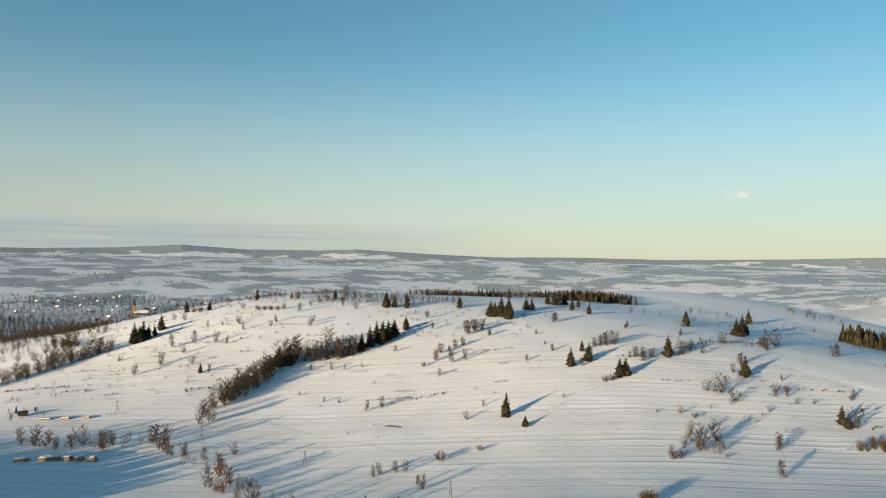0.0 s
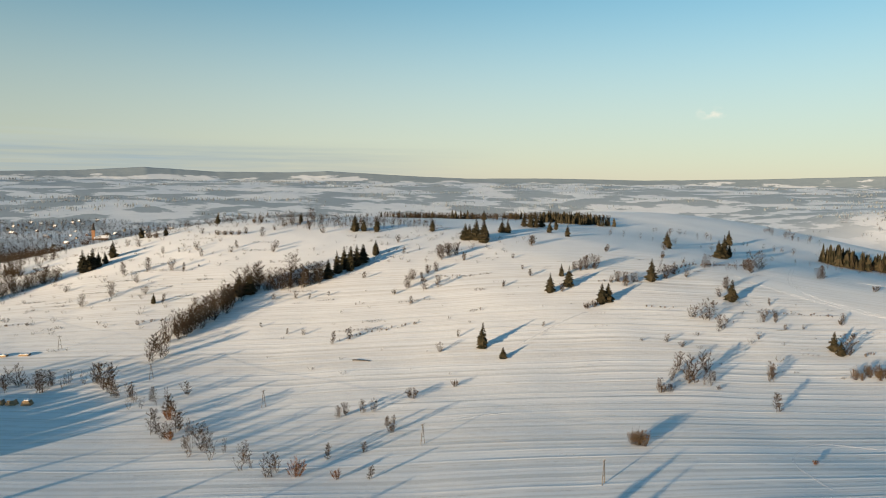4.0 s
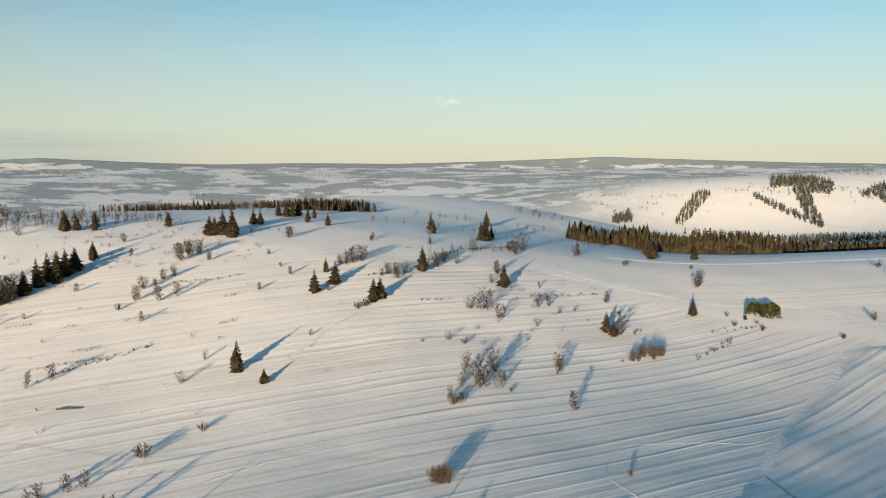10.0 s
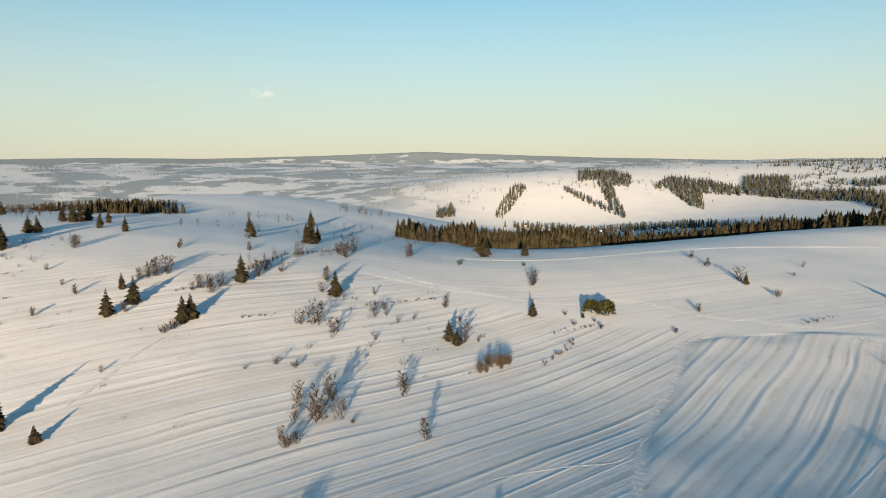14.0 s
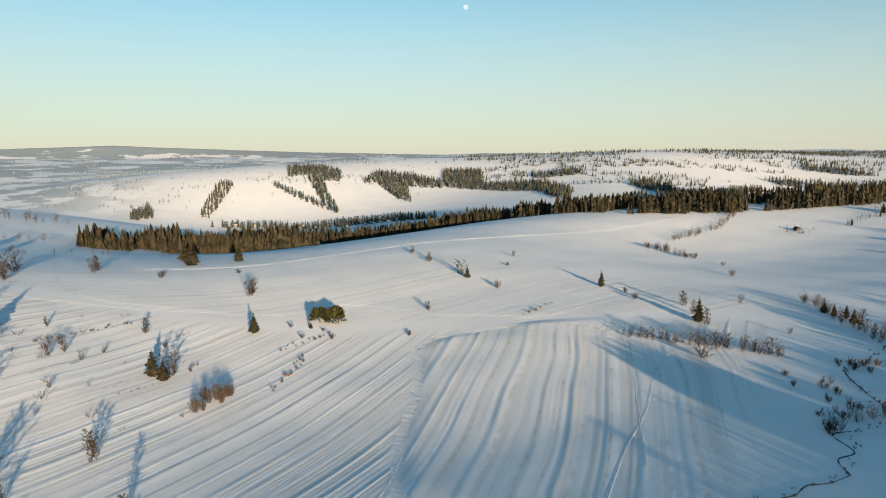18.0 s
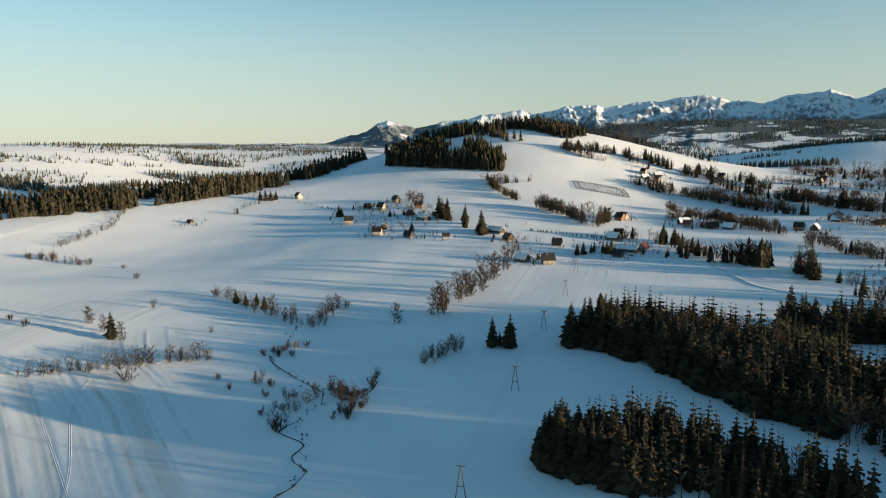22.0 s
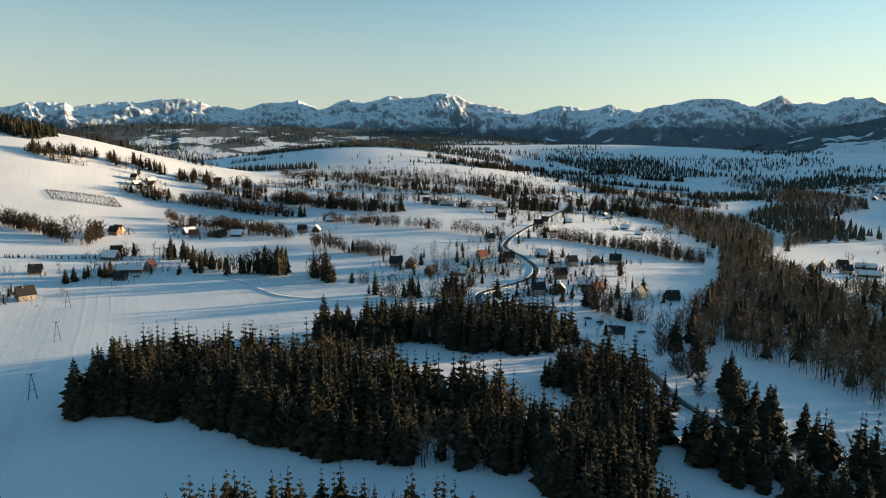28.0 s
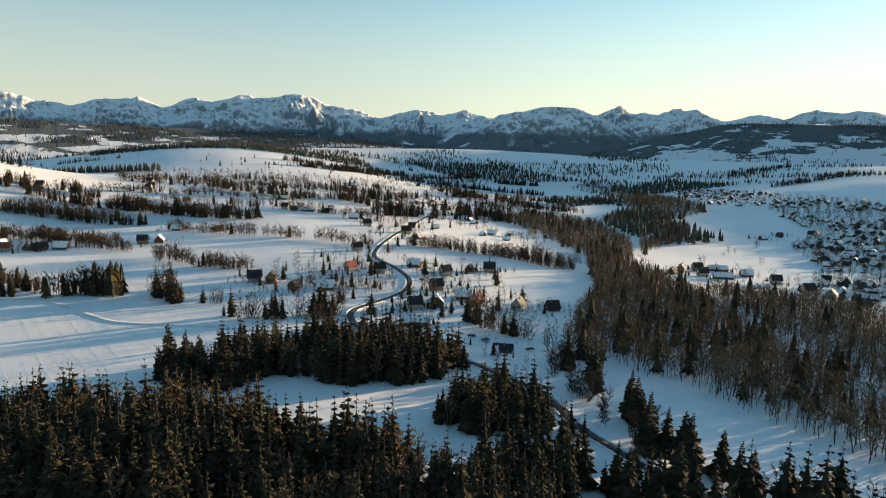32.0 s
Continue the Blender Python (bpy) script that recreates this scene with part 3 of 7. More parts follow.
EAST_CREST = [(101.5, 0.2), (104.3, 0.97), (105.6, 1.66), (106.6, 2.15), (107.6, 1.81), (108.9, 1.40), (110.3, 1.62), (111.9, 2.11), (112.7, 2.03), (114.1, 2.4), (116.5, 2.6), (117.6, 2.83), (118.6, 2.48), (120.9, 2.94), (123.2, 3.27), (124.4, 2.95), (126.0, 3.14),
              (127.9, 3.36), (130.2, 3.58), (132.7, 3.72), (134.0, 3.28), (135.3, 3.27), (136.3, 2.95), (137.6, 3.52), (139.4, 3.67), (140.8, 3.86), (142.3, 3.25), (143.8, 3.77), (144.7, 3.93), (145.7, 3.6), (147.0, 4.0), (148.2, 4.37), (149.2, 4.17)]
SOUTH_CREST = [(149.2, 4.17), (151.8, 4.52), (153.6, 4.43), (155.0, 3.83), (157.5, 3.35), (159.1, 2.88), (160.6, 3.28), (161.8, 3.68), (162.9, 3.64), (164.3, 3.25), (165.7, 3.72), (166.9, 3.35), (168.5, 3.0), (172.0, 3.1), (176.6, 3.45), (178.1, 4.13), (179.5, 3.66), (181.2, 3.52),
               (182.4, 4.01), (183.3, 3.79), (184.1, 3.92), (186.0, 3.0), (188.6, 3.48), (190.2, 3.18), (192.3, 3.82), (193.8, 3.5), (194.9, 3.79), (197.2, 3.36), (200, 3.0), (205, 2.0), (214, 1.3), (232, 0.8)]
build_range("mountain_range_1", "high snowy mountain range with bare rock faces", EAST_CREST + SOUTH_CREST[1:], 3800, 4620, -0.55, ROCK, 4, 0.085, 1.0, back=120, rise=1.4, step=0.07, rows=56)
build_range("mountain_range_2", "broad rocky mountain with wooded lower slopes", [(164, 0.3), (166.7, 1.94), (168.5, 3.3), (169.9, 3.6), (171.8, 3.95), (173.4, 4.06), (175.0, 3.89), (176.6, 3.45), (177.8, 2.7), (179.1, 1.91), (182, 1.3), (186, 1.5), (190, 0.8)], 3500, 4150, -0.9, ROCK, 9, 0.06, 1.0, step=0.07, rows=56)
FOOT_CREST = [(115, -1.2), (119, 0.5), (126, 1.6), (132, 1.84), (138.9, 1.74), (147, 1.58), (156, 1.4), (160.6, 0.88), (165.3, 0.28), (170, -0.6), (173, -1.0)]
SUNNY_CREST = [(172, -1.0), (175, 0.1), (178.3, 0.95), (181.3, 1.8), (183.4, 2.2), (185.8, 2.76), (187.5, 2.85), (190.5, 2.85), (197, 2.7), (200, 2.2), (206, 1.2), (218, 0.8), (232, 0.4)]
FOOTHILLS = build_range("wooded_foothills_1", "dark spruce foothills with snowy clearings", FOOT_CREST, 2350, 3400, -1.7, HAZED_FARWOOD, 6, 0.02, 0.12, "hills", 420, 0.9)
FOOTHILLS_SOUTH = build_range("wooded_foothills_2", "wooded hill with snowy pastures across the river", SUNNY_CREST, 2350, 3400, -2.0, HAZED_FARWOOD, 8, 0.02, 0.15, "hills", 420, 0.9)
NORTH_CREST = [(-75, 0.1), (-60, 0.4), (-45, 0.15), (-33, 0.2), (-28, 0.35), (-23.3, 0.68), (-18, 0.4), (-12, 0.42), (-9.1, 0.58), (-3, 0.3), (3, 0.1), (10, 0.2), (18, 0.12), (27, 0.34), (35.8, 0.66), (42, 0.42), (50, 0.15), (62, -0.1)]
build_range("far_hills", "low wooded hills beyond the snowy plain, painted haze blue", NORTH_CREST, 4300, 4740, -0.55, HAZED_FARHILL, 2, 0.012, 0.12, "hills", 60)

# ---- shapes ----


def part(name, me, parent, label=""):
    ob = new(name, me)
    ob.parent = parent
    return tagged(ob, label) if label else ob


def to_mesh(name, bm, mat, smooth_faces=False):
    me = bpy.data.meshes.new(name)
    bm.to_mesh(me)
    bm.free()
    if smooth_faces:
        me.polygons.foreach_set("use_smooth", [True] * len(me.polygons))
    me.materials.append(mat)
    return me


def box(bm, size, at, turn=0.0, taper=1.0):
    sx, sy, sz = (s / 2 for s in size)
    c, s = math.cos(turn), math.sin(turn)
    vs = []
    for z, k in ((-sz, 1.0), (sz, taper)):
        for x, y in ((-sx, -sy), (sx, -sy), (sx, sy), (-sx, sy)):
            vs.append(bm.verts.new((at[0] + k * (x * c - y * s), at[1] + k * (x * s + y * c), at[2] + z)))
    for f in ((3, 2, 1, 0), (4, 5, 6, 7), (0, 1, 5, 4), (1, 2, 6, 5), (2, 3, 7, 6), (3, 0, 4, 7)):
        bm.faces.new([vs[i] for i in f])


def rod(verts, tris, a, b, ra, rb, sides):
    """Adds a tapered stick from a to b to lists of vertices and triangles."""
    a, b = np.asarray(a, float), np.asarray(b, float)
    d = (b - a) / (np.linalg.norm(b - a) + 1e-9)
    u = np.cross(d, (0.31, 0.87, 0.39))
    u /= np.linalg.norm(u) + 1e-9
    w = np.cross(d, u)
    n0 = len(verts)
    for p, r in ((a, ra), (b, rb)):
        for k in range(sides):
            q = 2 * math.pi * k / sides
            verts.append(p + r * (math.cos(q) * u + math.sin(q) * w))
    for k in range(sides):
        m = (k + 1) % sides
        tris += [(n0 + k, n0 + m, n0 + sides + m), (n0 + k, n0 + sides + m, n0 + sides + k)]


def spruce_shape(seed, tiers, boughs, bare=0.06, girth=0.17):
    """A spruce one metre tall: (trunk, crown), each of vertices and triangles."""
    rng = np.random.default_rng(seed)
    tv, tt = [], []
    rod(tv, tt, (0, 0, -0.04), (0, 0, 0.5), 0.017, 0.009, 6)
    rod(tv, tt, (0, 0, 0.5), (0, 0, 0.985), 0.009, 0.002, 5)
    cv, ct = [], []
    lean = rng.normal(0, 0.012, 2)
    # dark heart that closes the crown
    n0 = len(cv)
    for z, r in ((bare + 0.03, girth * 0.5), (0.42, girth * 0.30), (0.80, 0.003)):
        for k in range(6):
            cv.append((r * math.cos(k * 1.047), r * math.sin(k * 1.047), z))
    for ring in range(2):
        for k in range(6):
            m = (k + 1) % 6
            a, b, c, d = n0 + ring * 6 + k, n0 + ring * 6 + m, n0 + ring * 6 + 6 + m, n0 + ring * 6 + 6 + k
            ct += [(a, b, c), (a, c, d)]
    for i in range(tiers):
        f = i / (tiers - 1)
        z = bare + (0.985 - bare) * f ** 0.93
        reach = girth * (1 - f) ** 0.84 * rng.uniform(0.72, 1.16) + 0.034 * (1 - 0.55 * f)
        reach *= 0.62 + 0.38 * min(1, f / 0.16)
        for k in range(max(4, int(boughs * (1 - 0.45 * f)))):
            if rng.random() < 0.1:
                continue
            a = k * 2 * math.pi / max(4, int(boughs * (1 - 0.45 * f))) + rng.uniform(-0.3, 0.3) + i * 0.7
            l = reach * rng.uniform(0.55, 1.2)
            drop = l * (0.52 - 0.75 * f) + rng.normal(0, 0.006)
            w = l * rng.uniform(0.34, 0.50) + 0.008
            ca, sa = math.cos(a), math.sin(a)
            mid, tip = l * 0.55, l
            zj = z + rng.normal(0, 0.008)
            n0 = len(cv)
            off = lean * f
            for px, py, pz in ((0.0, 0, zj + 0.016), (mid, 0, zj - drop * 0.28 + 0.012), (tip, 0, zj - drop), (mid * 0.95, w, zj - drop * 0.62 - w * 0.35), (mid * 0.95, -w, zj - drop * 0.62 - w * 0.35)):
                cv.append((px * ca - py * sa + off[0], px * sa + py * ca + off[1], pz))
            ct += [(n0, n0 + 3, n0 + 1), (n0 + 1, n0 + 3, n0 + 2), (n0, n0 + 1, n0 + 4), (n0 + 1, n0 + 2, n0 + 4)]
    return (tv, tt), (cv, ct)


def bare_shape(seed, limbs=15, twigs=22, spread=0.30, stems=1, low=0.22, thick=1.0, fine=1.0):
    """A leafless tree one metre tall: (trunk and limbs, twigs)."""
    rng = np.random.default_rng(seed)
    tv, tt, wv, wt_ = [], [], [], []
    for s in range(stems):
        lean = rng.normal(0, 0.05 + 0.07 * (stems > 1), 2)
        root = np.array((*(rng.normal(0, 0.10, 2) * (stems > 1)), -0.03))
        fork = np.array((root[0] + lean[0], root[1] + lean[1], rng.uniform(0.42, 0.55)))
        top = np.array((fork[0] + rng.normal(0, 0.05), fork[1] + rng.normal(0, 0.05), rng.uniform(0.84, 0.96)))
        rod(tv, tt, root, fork, 0.020 * thick, 0.012 * thick, 5)
        rod(tv, tt, fork, top, 0.010 * thick, 0.003 * thick, 4)
        for i in range(limbs):
            tip = low + 0.12 + (0.95 - low - 0.12) * (i + rng.uniform(0, 1)) / limbs
            middle = (tip - 0.42) / (0.62 if tip < 0.42 else 0.56)
            l = spread * 0.8 * math.sqrt(max(0.05, 1 - middle * middle)) * rng.uniform(0.6, 1.0)
            f = min(0.9, max(low * 0.6, tip - l * rng.uniform(0.6, 1.2)))
            start = root + (fork - root) * min(1, f / 0.5) if f < 0.5 else fork + (top - fork) * (f - 0.5) / 0.46
            a = i * 2.4 + rng.uniform(-0.5, 0.5)
            end = np.array((start[0] + l * math.cos(a), start[1] + l * math.sin(a), max(start[2] + 0.03, tip)))
            rod(tv, tt, start, end, 0.0055 * thick, 0.0018 * thick, 3)
            for _ in range(twigs):
                g = rng.uniform(0.12, 1.0)
                p = start + (end - start) * g
                way = np.array((math.cos(a) * 0.6, math.sin(a) * 0.6, 0.9)) + rng.normal(0, 0.5, 3)
                way[2] = abs(way[2]) * 0.75
                way /= np.linalg.norm(way)
                q = p + way * rng.uniform(0.07, 0.16) * (1.1 - 0.3 * g)
                side = np.cross(way, rng.normal(0, 1, 3))
                side *= 0.0058 * fine / (np.linalg.norm(side) + 1e-9)
                n0 = len(wv)
                wv += [p + side, p - side, q]
                wt_.append((n0, n0 + 1, n0 + 2))
                if rng.random() < 0.6:
                    q2 = p + (q - p) * 0.5
                    w2 = way + rng.normal(0, 0.6, 3)
                    q3 = q2 + w2 / np.linalg.norm(w2) * rng.uniform(0.04, 0.09)
                    n0 = len(wv)
                    wv += [q2 + side * 0.8, q2 - side * 0.8, q3]
                    wt_.append((n0, n0 + 1, n0 + 2))
    return (tv, tt), (wv, wt_)


def shrub_shape(seed, stems=15, wide=0.55, thick=1.0, sprigs=16):
    rng = np.random.default_rng(seed)
    tv, tt, wv, wt_ = [], [], [], []
    for i in range(stems):
        a, lean = rng.uniform(0, 6.28), rng.uniform(0.05, 1) ** 0.7 * wide
        base = np.array((math.cos(a), math.sin(a), 0)) * lean * 0.35 + np.array((0, 0, -0.05))
        tip = np.array((math.cos(a) * lean, math.sin(a) * lean, rng.uniform(0.6, 1.0) * (1 - 0.35 * lean / wide)))
        rod(tv, tt, base, tip, 0.014 * thick, 0.004 * thick, 3)
        for _ in range(sprigs):
            g = rng.uniform(0.3, 1)
            p = base + (tip - base) * g
            way = (tip - base) / np.linalg.norm(tip - base) + rng.normal(0, 0.5, 3)
            way[2] = abs(way[2])
            q = p + way / np.linalg.norm(way) * rng.uniform(0.10, 0.26)
            side = np.cross(way, rng.normal(0, 1, 3))
            side *= 0.015 * thick / (np.linalg.norm(side) + 1e-9)
            n0 = len(wv)
            wv += [p + side, p - side, q]
            wt_.append((n0, n0 + 1, n0 + 2))
    return (tv, tt), (wv, wt_)


def mound_shape(seed):
    """A round evergreen bush: many upright sprays on a dome, one metre tall."""
    rng = np.random.default_rng(seed)
    tv, tt, cv, ct = [], [], [], []
    rod(tv, tt, (0, 0, -0.05), (0, 0, 0.5), 0.03, 0.015, 5)
    for i in range(230):
        a, h = rng.uniform(0, 6.28), rng.uniform(0.02, 1) ** 0.8
        rad = 0.60 * math.sqrt(max(0.02, 1 - (h * 0.95) ** 2.2)) * rng.uniform(0.8, 1.05)
        p = np.array((math.cos(a) * rad, math.sin(a) * rad, h * 0.9))
        way = np.array((math.cos(a) * 0.5, math.sin(a) * 0.5, 0.75)) + rng.normal(0, 0.2, 3)
        side = np.cross(way, (0, 0, 1)) + rng.normal(0, 0.1, 3)
        side *= 0.06 / np.linalg.norm(side)
        n0 = len(cv)
        cv += [p + side, p - side, p + way * 0.16, p * 0.55]
        ct += [(n0, n0 + 1, n0 + 2), (n0 + 1, n0, n0 + 3)]
    return (tv, tt), (cv, ct)


def shapes_to_meshes(name, shapes, inner, outer, bark, leaf):
    made = []
    for (tv, tt), (cv, ct) in shapes:
        made.append((inner, fast_mesh(inner, tv, tt, bark), outer, fast_mesh(outer, cv, ct, leaf)))
    return made


SPRUCE = [spruce_shape(10 + i, 22, 12, girth=(0.23, 0.27, 0.31, 0.25)[i]) for i in range(4)]
SPRUCE_LOW = [spruce_shape(30 + i, 11, 8, girth=(0.20, 0.245, 0.22)[i]) for i in range(3)]
BARE = [bare_shape(50 + i, limbs=13, twigs=24, fine=0.75, thick=0.6, stems=3, low=0.03, spread=(0.34, 0.27, 0.40, 0.30)[i]) for i in range(4)]
HEDGE = [bare_shape(100 + i, limbs=7, twigs=7, spread=(0.22, 0.27, 0.19)[i], stems=3, low=0.02, thick=0.6, fine=1.15) for i in range(3)]
BARE_WOOD = [bare_shape(75 + i, limbs=9, twigs=8, spread=(0.30, 0.26, 0.34)[i], low=0.3, thick=0.7, fine=1.5) for i in range(3)]
CLUMP = [bare_shape(80 + i, limbs=11, twigs=20, spread=0.30, stems=6, low=0.04, thick=0.55, fine=0.8) for i in range(3)]
SHRUBS = [shrub_shape(90 + i, 15 + 3 * i) for i in range(3)]
LOW_SCRUB = [shrub_shape(95 + i, 7, 0.9, 1.3, 6) for i in range(3)]
REEDS = [shrub_shape(120 + i, 46, 0.36, 0.36, 14) for i in range(3)]
MOUNDS = [mound_shape(130 + i) for i in range(2)]


def speck_shape(seed):
    """A far spruce of a few facets, one metre tall."""
    rng = np.random.default_rng(seed)
    v, t = [], []
    for z0, z1, r in ((0.06, 0.62, 0.20), (0.38, 1.0, 0.13)):
        n0 = len(v)
        for k in range(5):
            a = k * 1.2566 + rng.uniform(-0.3, 0.3)
            q = r * rng.uniform(0.8, 1.2)
            v.append((q * math.cos(a), q * math.sin(a), z0 + rng.normal(0, 0.03)))
        v.append((0, 0, z1))
        t += [(n0 + k, n0 + (k + 1) % 5, n0 + 5) for k in range(5)]
    tv, tt = [], []
    rod(tv, tt, (0, 0, -0.03), (0, 0, 0.2), 0.02, 0.015, 3)
    return (tv, tt), (v, t)



def skirt_shape(seed, tiers=5, points=10):
    """A spruce in a far wood, one metre tall: ragged skirts one above another."""
    rng = np.random.default_rng(seed)
    v, t, wide = [], [], rng.uniform(0.17, 0.23)
    for i in range(tiers):
        f = i / tiers
        z0, z1 = 0.05 + 0.88 * f ** 0.95, min(1.0, 0.05 + 0.88 * f ** 0.95 + 0.36 - 0.12 * f)
        n0 = len(v)
        for k in range(points):
            a = (k + rng.uniform(-0.3, 0.3)) * 6.283 / points
            q = wide * (1 - f) ** 0.75 * (1.15 if k % 2 else 0.6) * rng.uniform(0.75, 1.2) + 0.01
            v.append((q * math.cos(a), q * math.sin(a), z0 + rng.normal(0, 0.02) - (0.03 if k % 2 else -0.03)))
        v.append((rng.normal(0, 0.006), rng.normal(0, 0.006), z1))
        t += [(n0 + k, n0 + (k + 1) % points, n0 + points) for k in range(points)]
    tv, tt = [], []
    rod(tv, tt, (0, 0, -0.03), (0, 0, 0.2), 0.02, 0.015, 3)
    return (tv, tt), (v, t)


def fuzz_shape(seed, twigs=36, wide=0.30, thick=0.0165):
    """A far leafless tree, one metre tall: a trunk and an egg-shaped haze of twigs."""
    rng = np.random.default_rng(seed)
    tv, tt, v, t = [], [], [], []
    rod(tv, tt, (0, 0, -0.03), (rng.normal(0, 0.02), rng.normal(0, 0.02), 0.75), 0.018, 0.006, 3)
    for _ in range(twigs):
        p = rng.normal(0, 1, 3)
        p *= rng.uniform(0.15, 1) ** 0.5 / np.linalg.norm(p)
        start = np.array((p[0] * wide * 0.8, p[1] * wide * 0.8, 0.48 + 0.40 * p[2]))
        way = np.array((p[0], p[1], 1.0)) + rng.normal(0, 0.45, 3)
        way /= np.linalg.norm(way)
        side = np.cross(way, rng.normal(0, 1, 3))
        side *= thick / (np.linalg.norm(side) + 1e-9)
        n0 = len(v)
        v += [start + side, start - side, start + way * rng.uniform(0.12, 0.24)]
        t.append((n0, n0 + 1, n0 + 2))
    return (tv, tt), (v, t)


FIRS = [skirt_shape(150 + i) for i in range(4)]
FIRS_FAR = [skirt_shape(155 + i, 3, 7) for i in range(4)]
FUZZ = [fuzz_shape(160 + i, wide=(0.26, 0.34, 0.22)[i]) for i in range(3)]
SPECKS = [speck_shape(140 + i) for i in range(3)]
KINDS = {
    "spruce_tree": shapes_to_meshes("spruce", SPRUCE, "trunk", "crown", BARK, NEEDLES),
    "forest_spruce": shapes_to_meshes("spruce", SPRUCE_LOW, "trunk", "crown", BARK, NEEDLES),
    "bare_tree": shapes_to_meshes("bare", BARE, "trunk", "crown", BARK, TWIGS),
    "grey_tree": shapes_to_meshes("grey", BARE, "trunk", "crown", BARK, TWIGS_GREY),
    "tree_clump": shapes_to_meshes("clump", CLUMP, "stem", "crown", BARK, TWIGS),
    "shrub": shapes_to_meshes("shrub", SHRUBS, "stem", "crown", BARK, TWIGS),
    "russet_shrub": shapes_to_meshes("russet", SHRUBS, "stem", "crown", TWIGS_RED, TWIGS_RED),
    "thicket": shapes_to_meshes("thicket", REEDS, "stem", "crown", TWIGS, TWIGS_GOLD),
    "juniper": shapes_to_meshes("juniper", MOUNDS, "stem", "foliage", BARK, YEW),
}


def plant(kind, spots, label, category, group, name=None, wide=1.0):
    """One tree or bush with its parts at each (x, y, height)."""
    for x, y, h in spots:
        n = int(RNG.integers(len(KINDS[kind])))
        inner, a, outer, b = KINDS[kind][n]
        e = new(name or kind)
        e.empty_display_size = 0.1
        w = h * wide * RNG.uniform(0.88, 1.14)
        e.matrix_world = pose(x, y, float(land(x, y)[0]), 0, 0, RNG.uniform(0, 360)) @ Matrix.Diagonal((w, w, h, 1))
        part(inner, a, e)
        part(outer, b, e)
        tagged(e, label, category, group)


def grove(name, shapes, spots, bark, leaf, label, category="trees", ground_z=None):
    """Many trees as one joined mesh, for woods that nobody could count. spots: x, y, height rows."""
    spots = np.asarray(spots, float)
    if not len(spots):
        return
    z = land(spots[:, 0], spots[:, 1]) if ground_z is None else ground_z
    pick = RNG.integers(len(shapes), size=len(spots))
    spin, girth = RNG.uniform(0, 6.283, len(spots)), RNG.uniform(0.78, 1.18, len(spots))
    vs, fs, ms, n0 = [], [], [], 0
    for i, pair in enumerate(shapes):
        mine = np.nonzero(pick == i)[0]
        for slot, (v, t) in enumerate(pair):
            v, t = np.asarray(v, float), np.asarray(t, int)
            c, s, h = np.cos(spin[mine])[:, None], np.sin(spin[mine])[:, None], spots[mine, 2][:, None]
            g = h * girth[mine][:, None]
            out = np.stack([spots[mine, 0][:, None] + g * (v[:, 0] * c - v[:, 1] * s), spots[mine, 1][:, None] + g * (v[:, 0] * s + v[:, 1] * c), z[mine][:, None] + h * v[:, 2]], 2)
            vs.append(out.reshape(-1, 3))
            fs.append((np.arange(len(mine))[:, None, None] * len(v) + t[None] + n0).reshape(-1, 3))
            ms.append(np.full(len(mine) * len(t), slot, np.int32))
            n0 += len(mine) * len(v)
    me = fast_mesh(name, np.vstack(vs), np.vstack(fs))
    me.materials.append(bark)
    me.materials.append(leaf)
    me.polygons.foreach_set("material_index", np.concatenate(ms))
    return tagged(new(name, me), label, category, kind="stuff")


ROAD = [(90, 12), (118, -14), (141, -35), (152, -43), (163, -54), (178, -72), (193, -98), (223, -125), (268, -152), (291, -163), (303, -175), (311, -194), (309, -213), (301, -252),
        (308, -286), (328, -317), (362, -359), (385, -466), (400, -560), (420, -680), (440, -820)]

RIVER = [(45, -90), (61, -152), (67, -178), (73, -196), (83, -215), (94, -268), (100, -318), (117, -411), (152, -506), (157, -715), (129, -800)]


def off_road(x, y, clear=6.5):
    """Where no point of the road lies within clear metres."""
    free = np.ones(x.shape, bool)
    for (x0, y0), (x1, y1) in zip(ROAD[:-1], ROAD[1:]):
        f = np.clip(((x - x0) * (x1 - x0) + (y - y0) * (y1 - y0)) / ((x1 - x0) ** 2 + (y1 - y0) ** 2), 0, 1)
        free &= np.hypot(x - x0 - f * (x1 - x0), y - y0 - f * (y1 - y0)) > clear
    for (x0, y0), (x1, y1) in zip(RIVER[:-1], RIVER[1:]):
        f = np.clip(((x - x0) * (x1 - x0) + (y - y0) * (y1 - y0)) / ((x1 - x0) ** 2 + (y1 - y0) ** 2), 0, 1)
        free &= np.hypot(x - x0 - f * (x1 - x0), y - y0 - f * (y1 - y0)) > 5.5
    return free & ~inside(MEADOW, x, y)


# the open meadow between the village road and the river wood
MEADOW = [(172, -170), (171, -128), (149, -100), (138, -86), (122, -74), (110, -58), (96, -48), (80, -72), (97, -91), (111, -103), (129, -127), (142, -142), (156, -140)]


def scatter_in(poly, gap, tall, vary=0.25, rng=RNG):
    """Tree spots about gap metres apart inside a plan outline."""
    p = np.array(poly, float)
    lo, hi = p.min(0), p.max(0)
    gx, gy = np.meshgrid(np.arange(lo[0], hi[0], gap), np.arange(lo[1], hi[1], gap))
    gx = gx.ravel() + rng.uniform(-0.45, 0.45, gx.size) * gap
    gy = gy.ravel() + rng.uniform(-0.45, 0.45, gy.size) * gap
    keep = inside(poly, gx, gy) & off_road(gx, gy)
    n = int(keep.sum())
    return np.stack([gx[keep], gy[keep], tall * rng.uniform(1 - vary, 1 + vary, n)], 1)


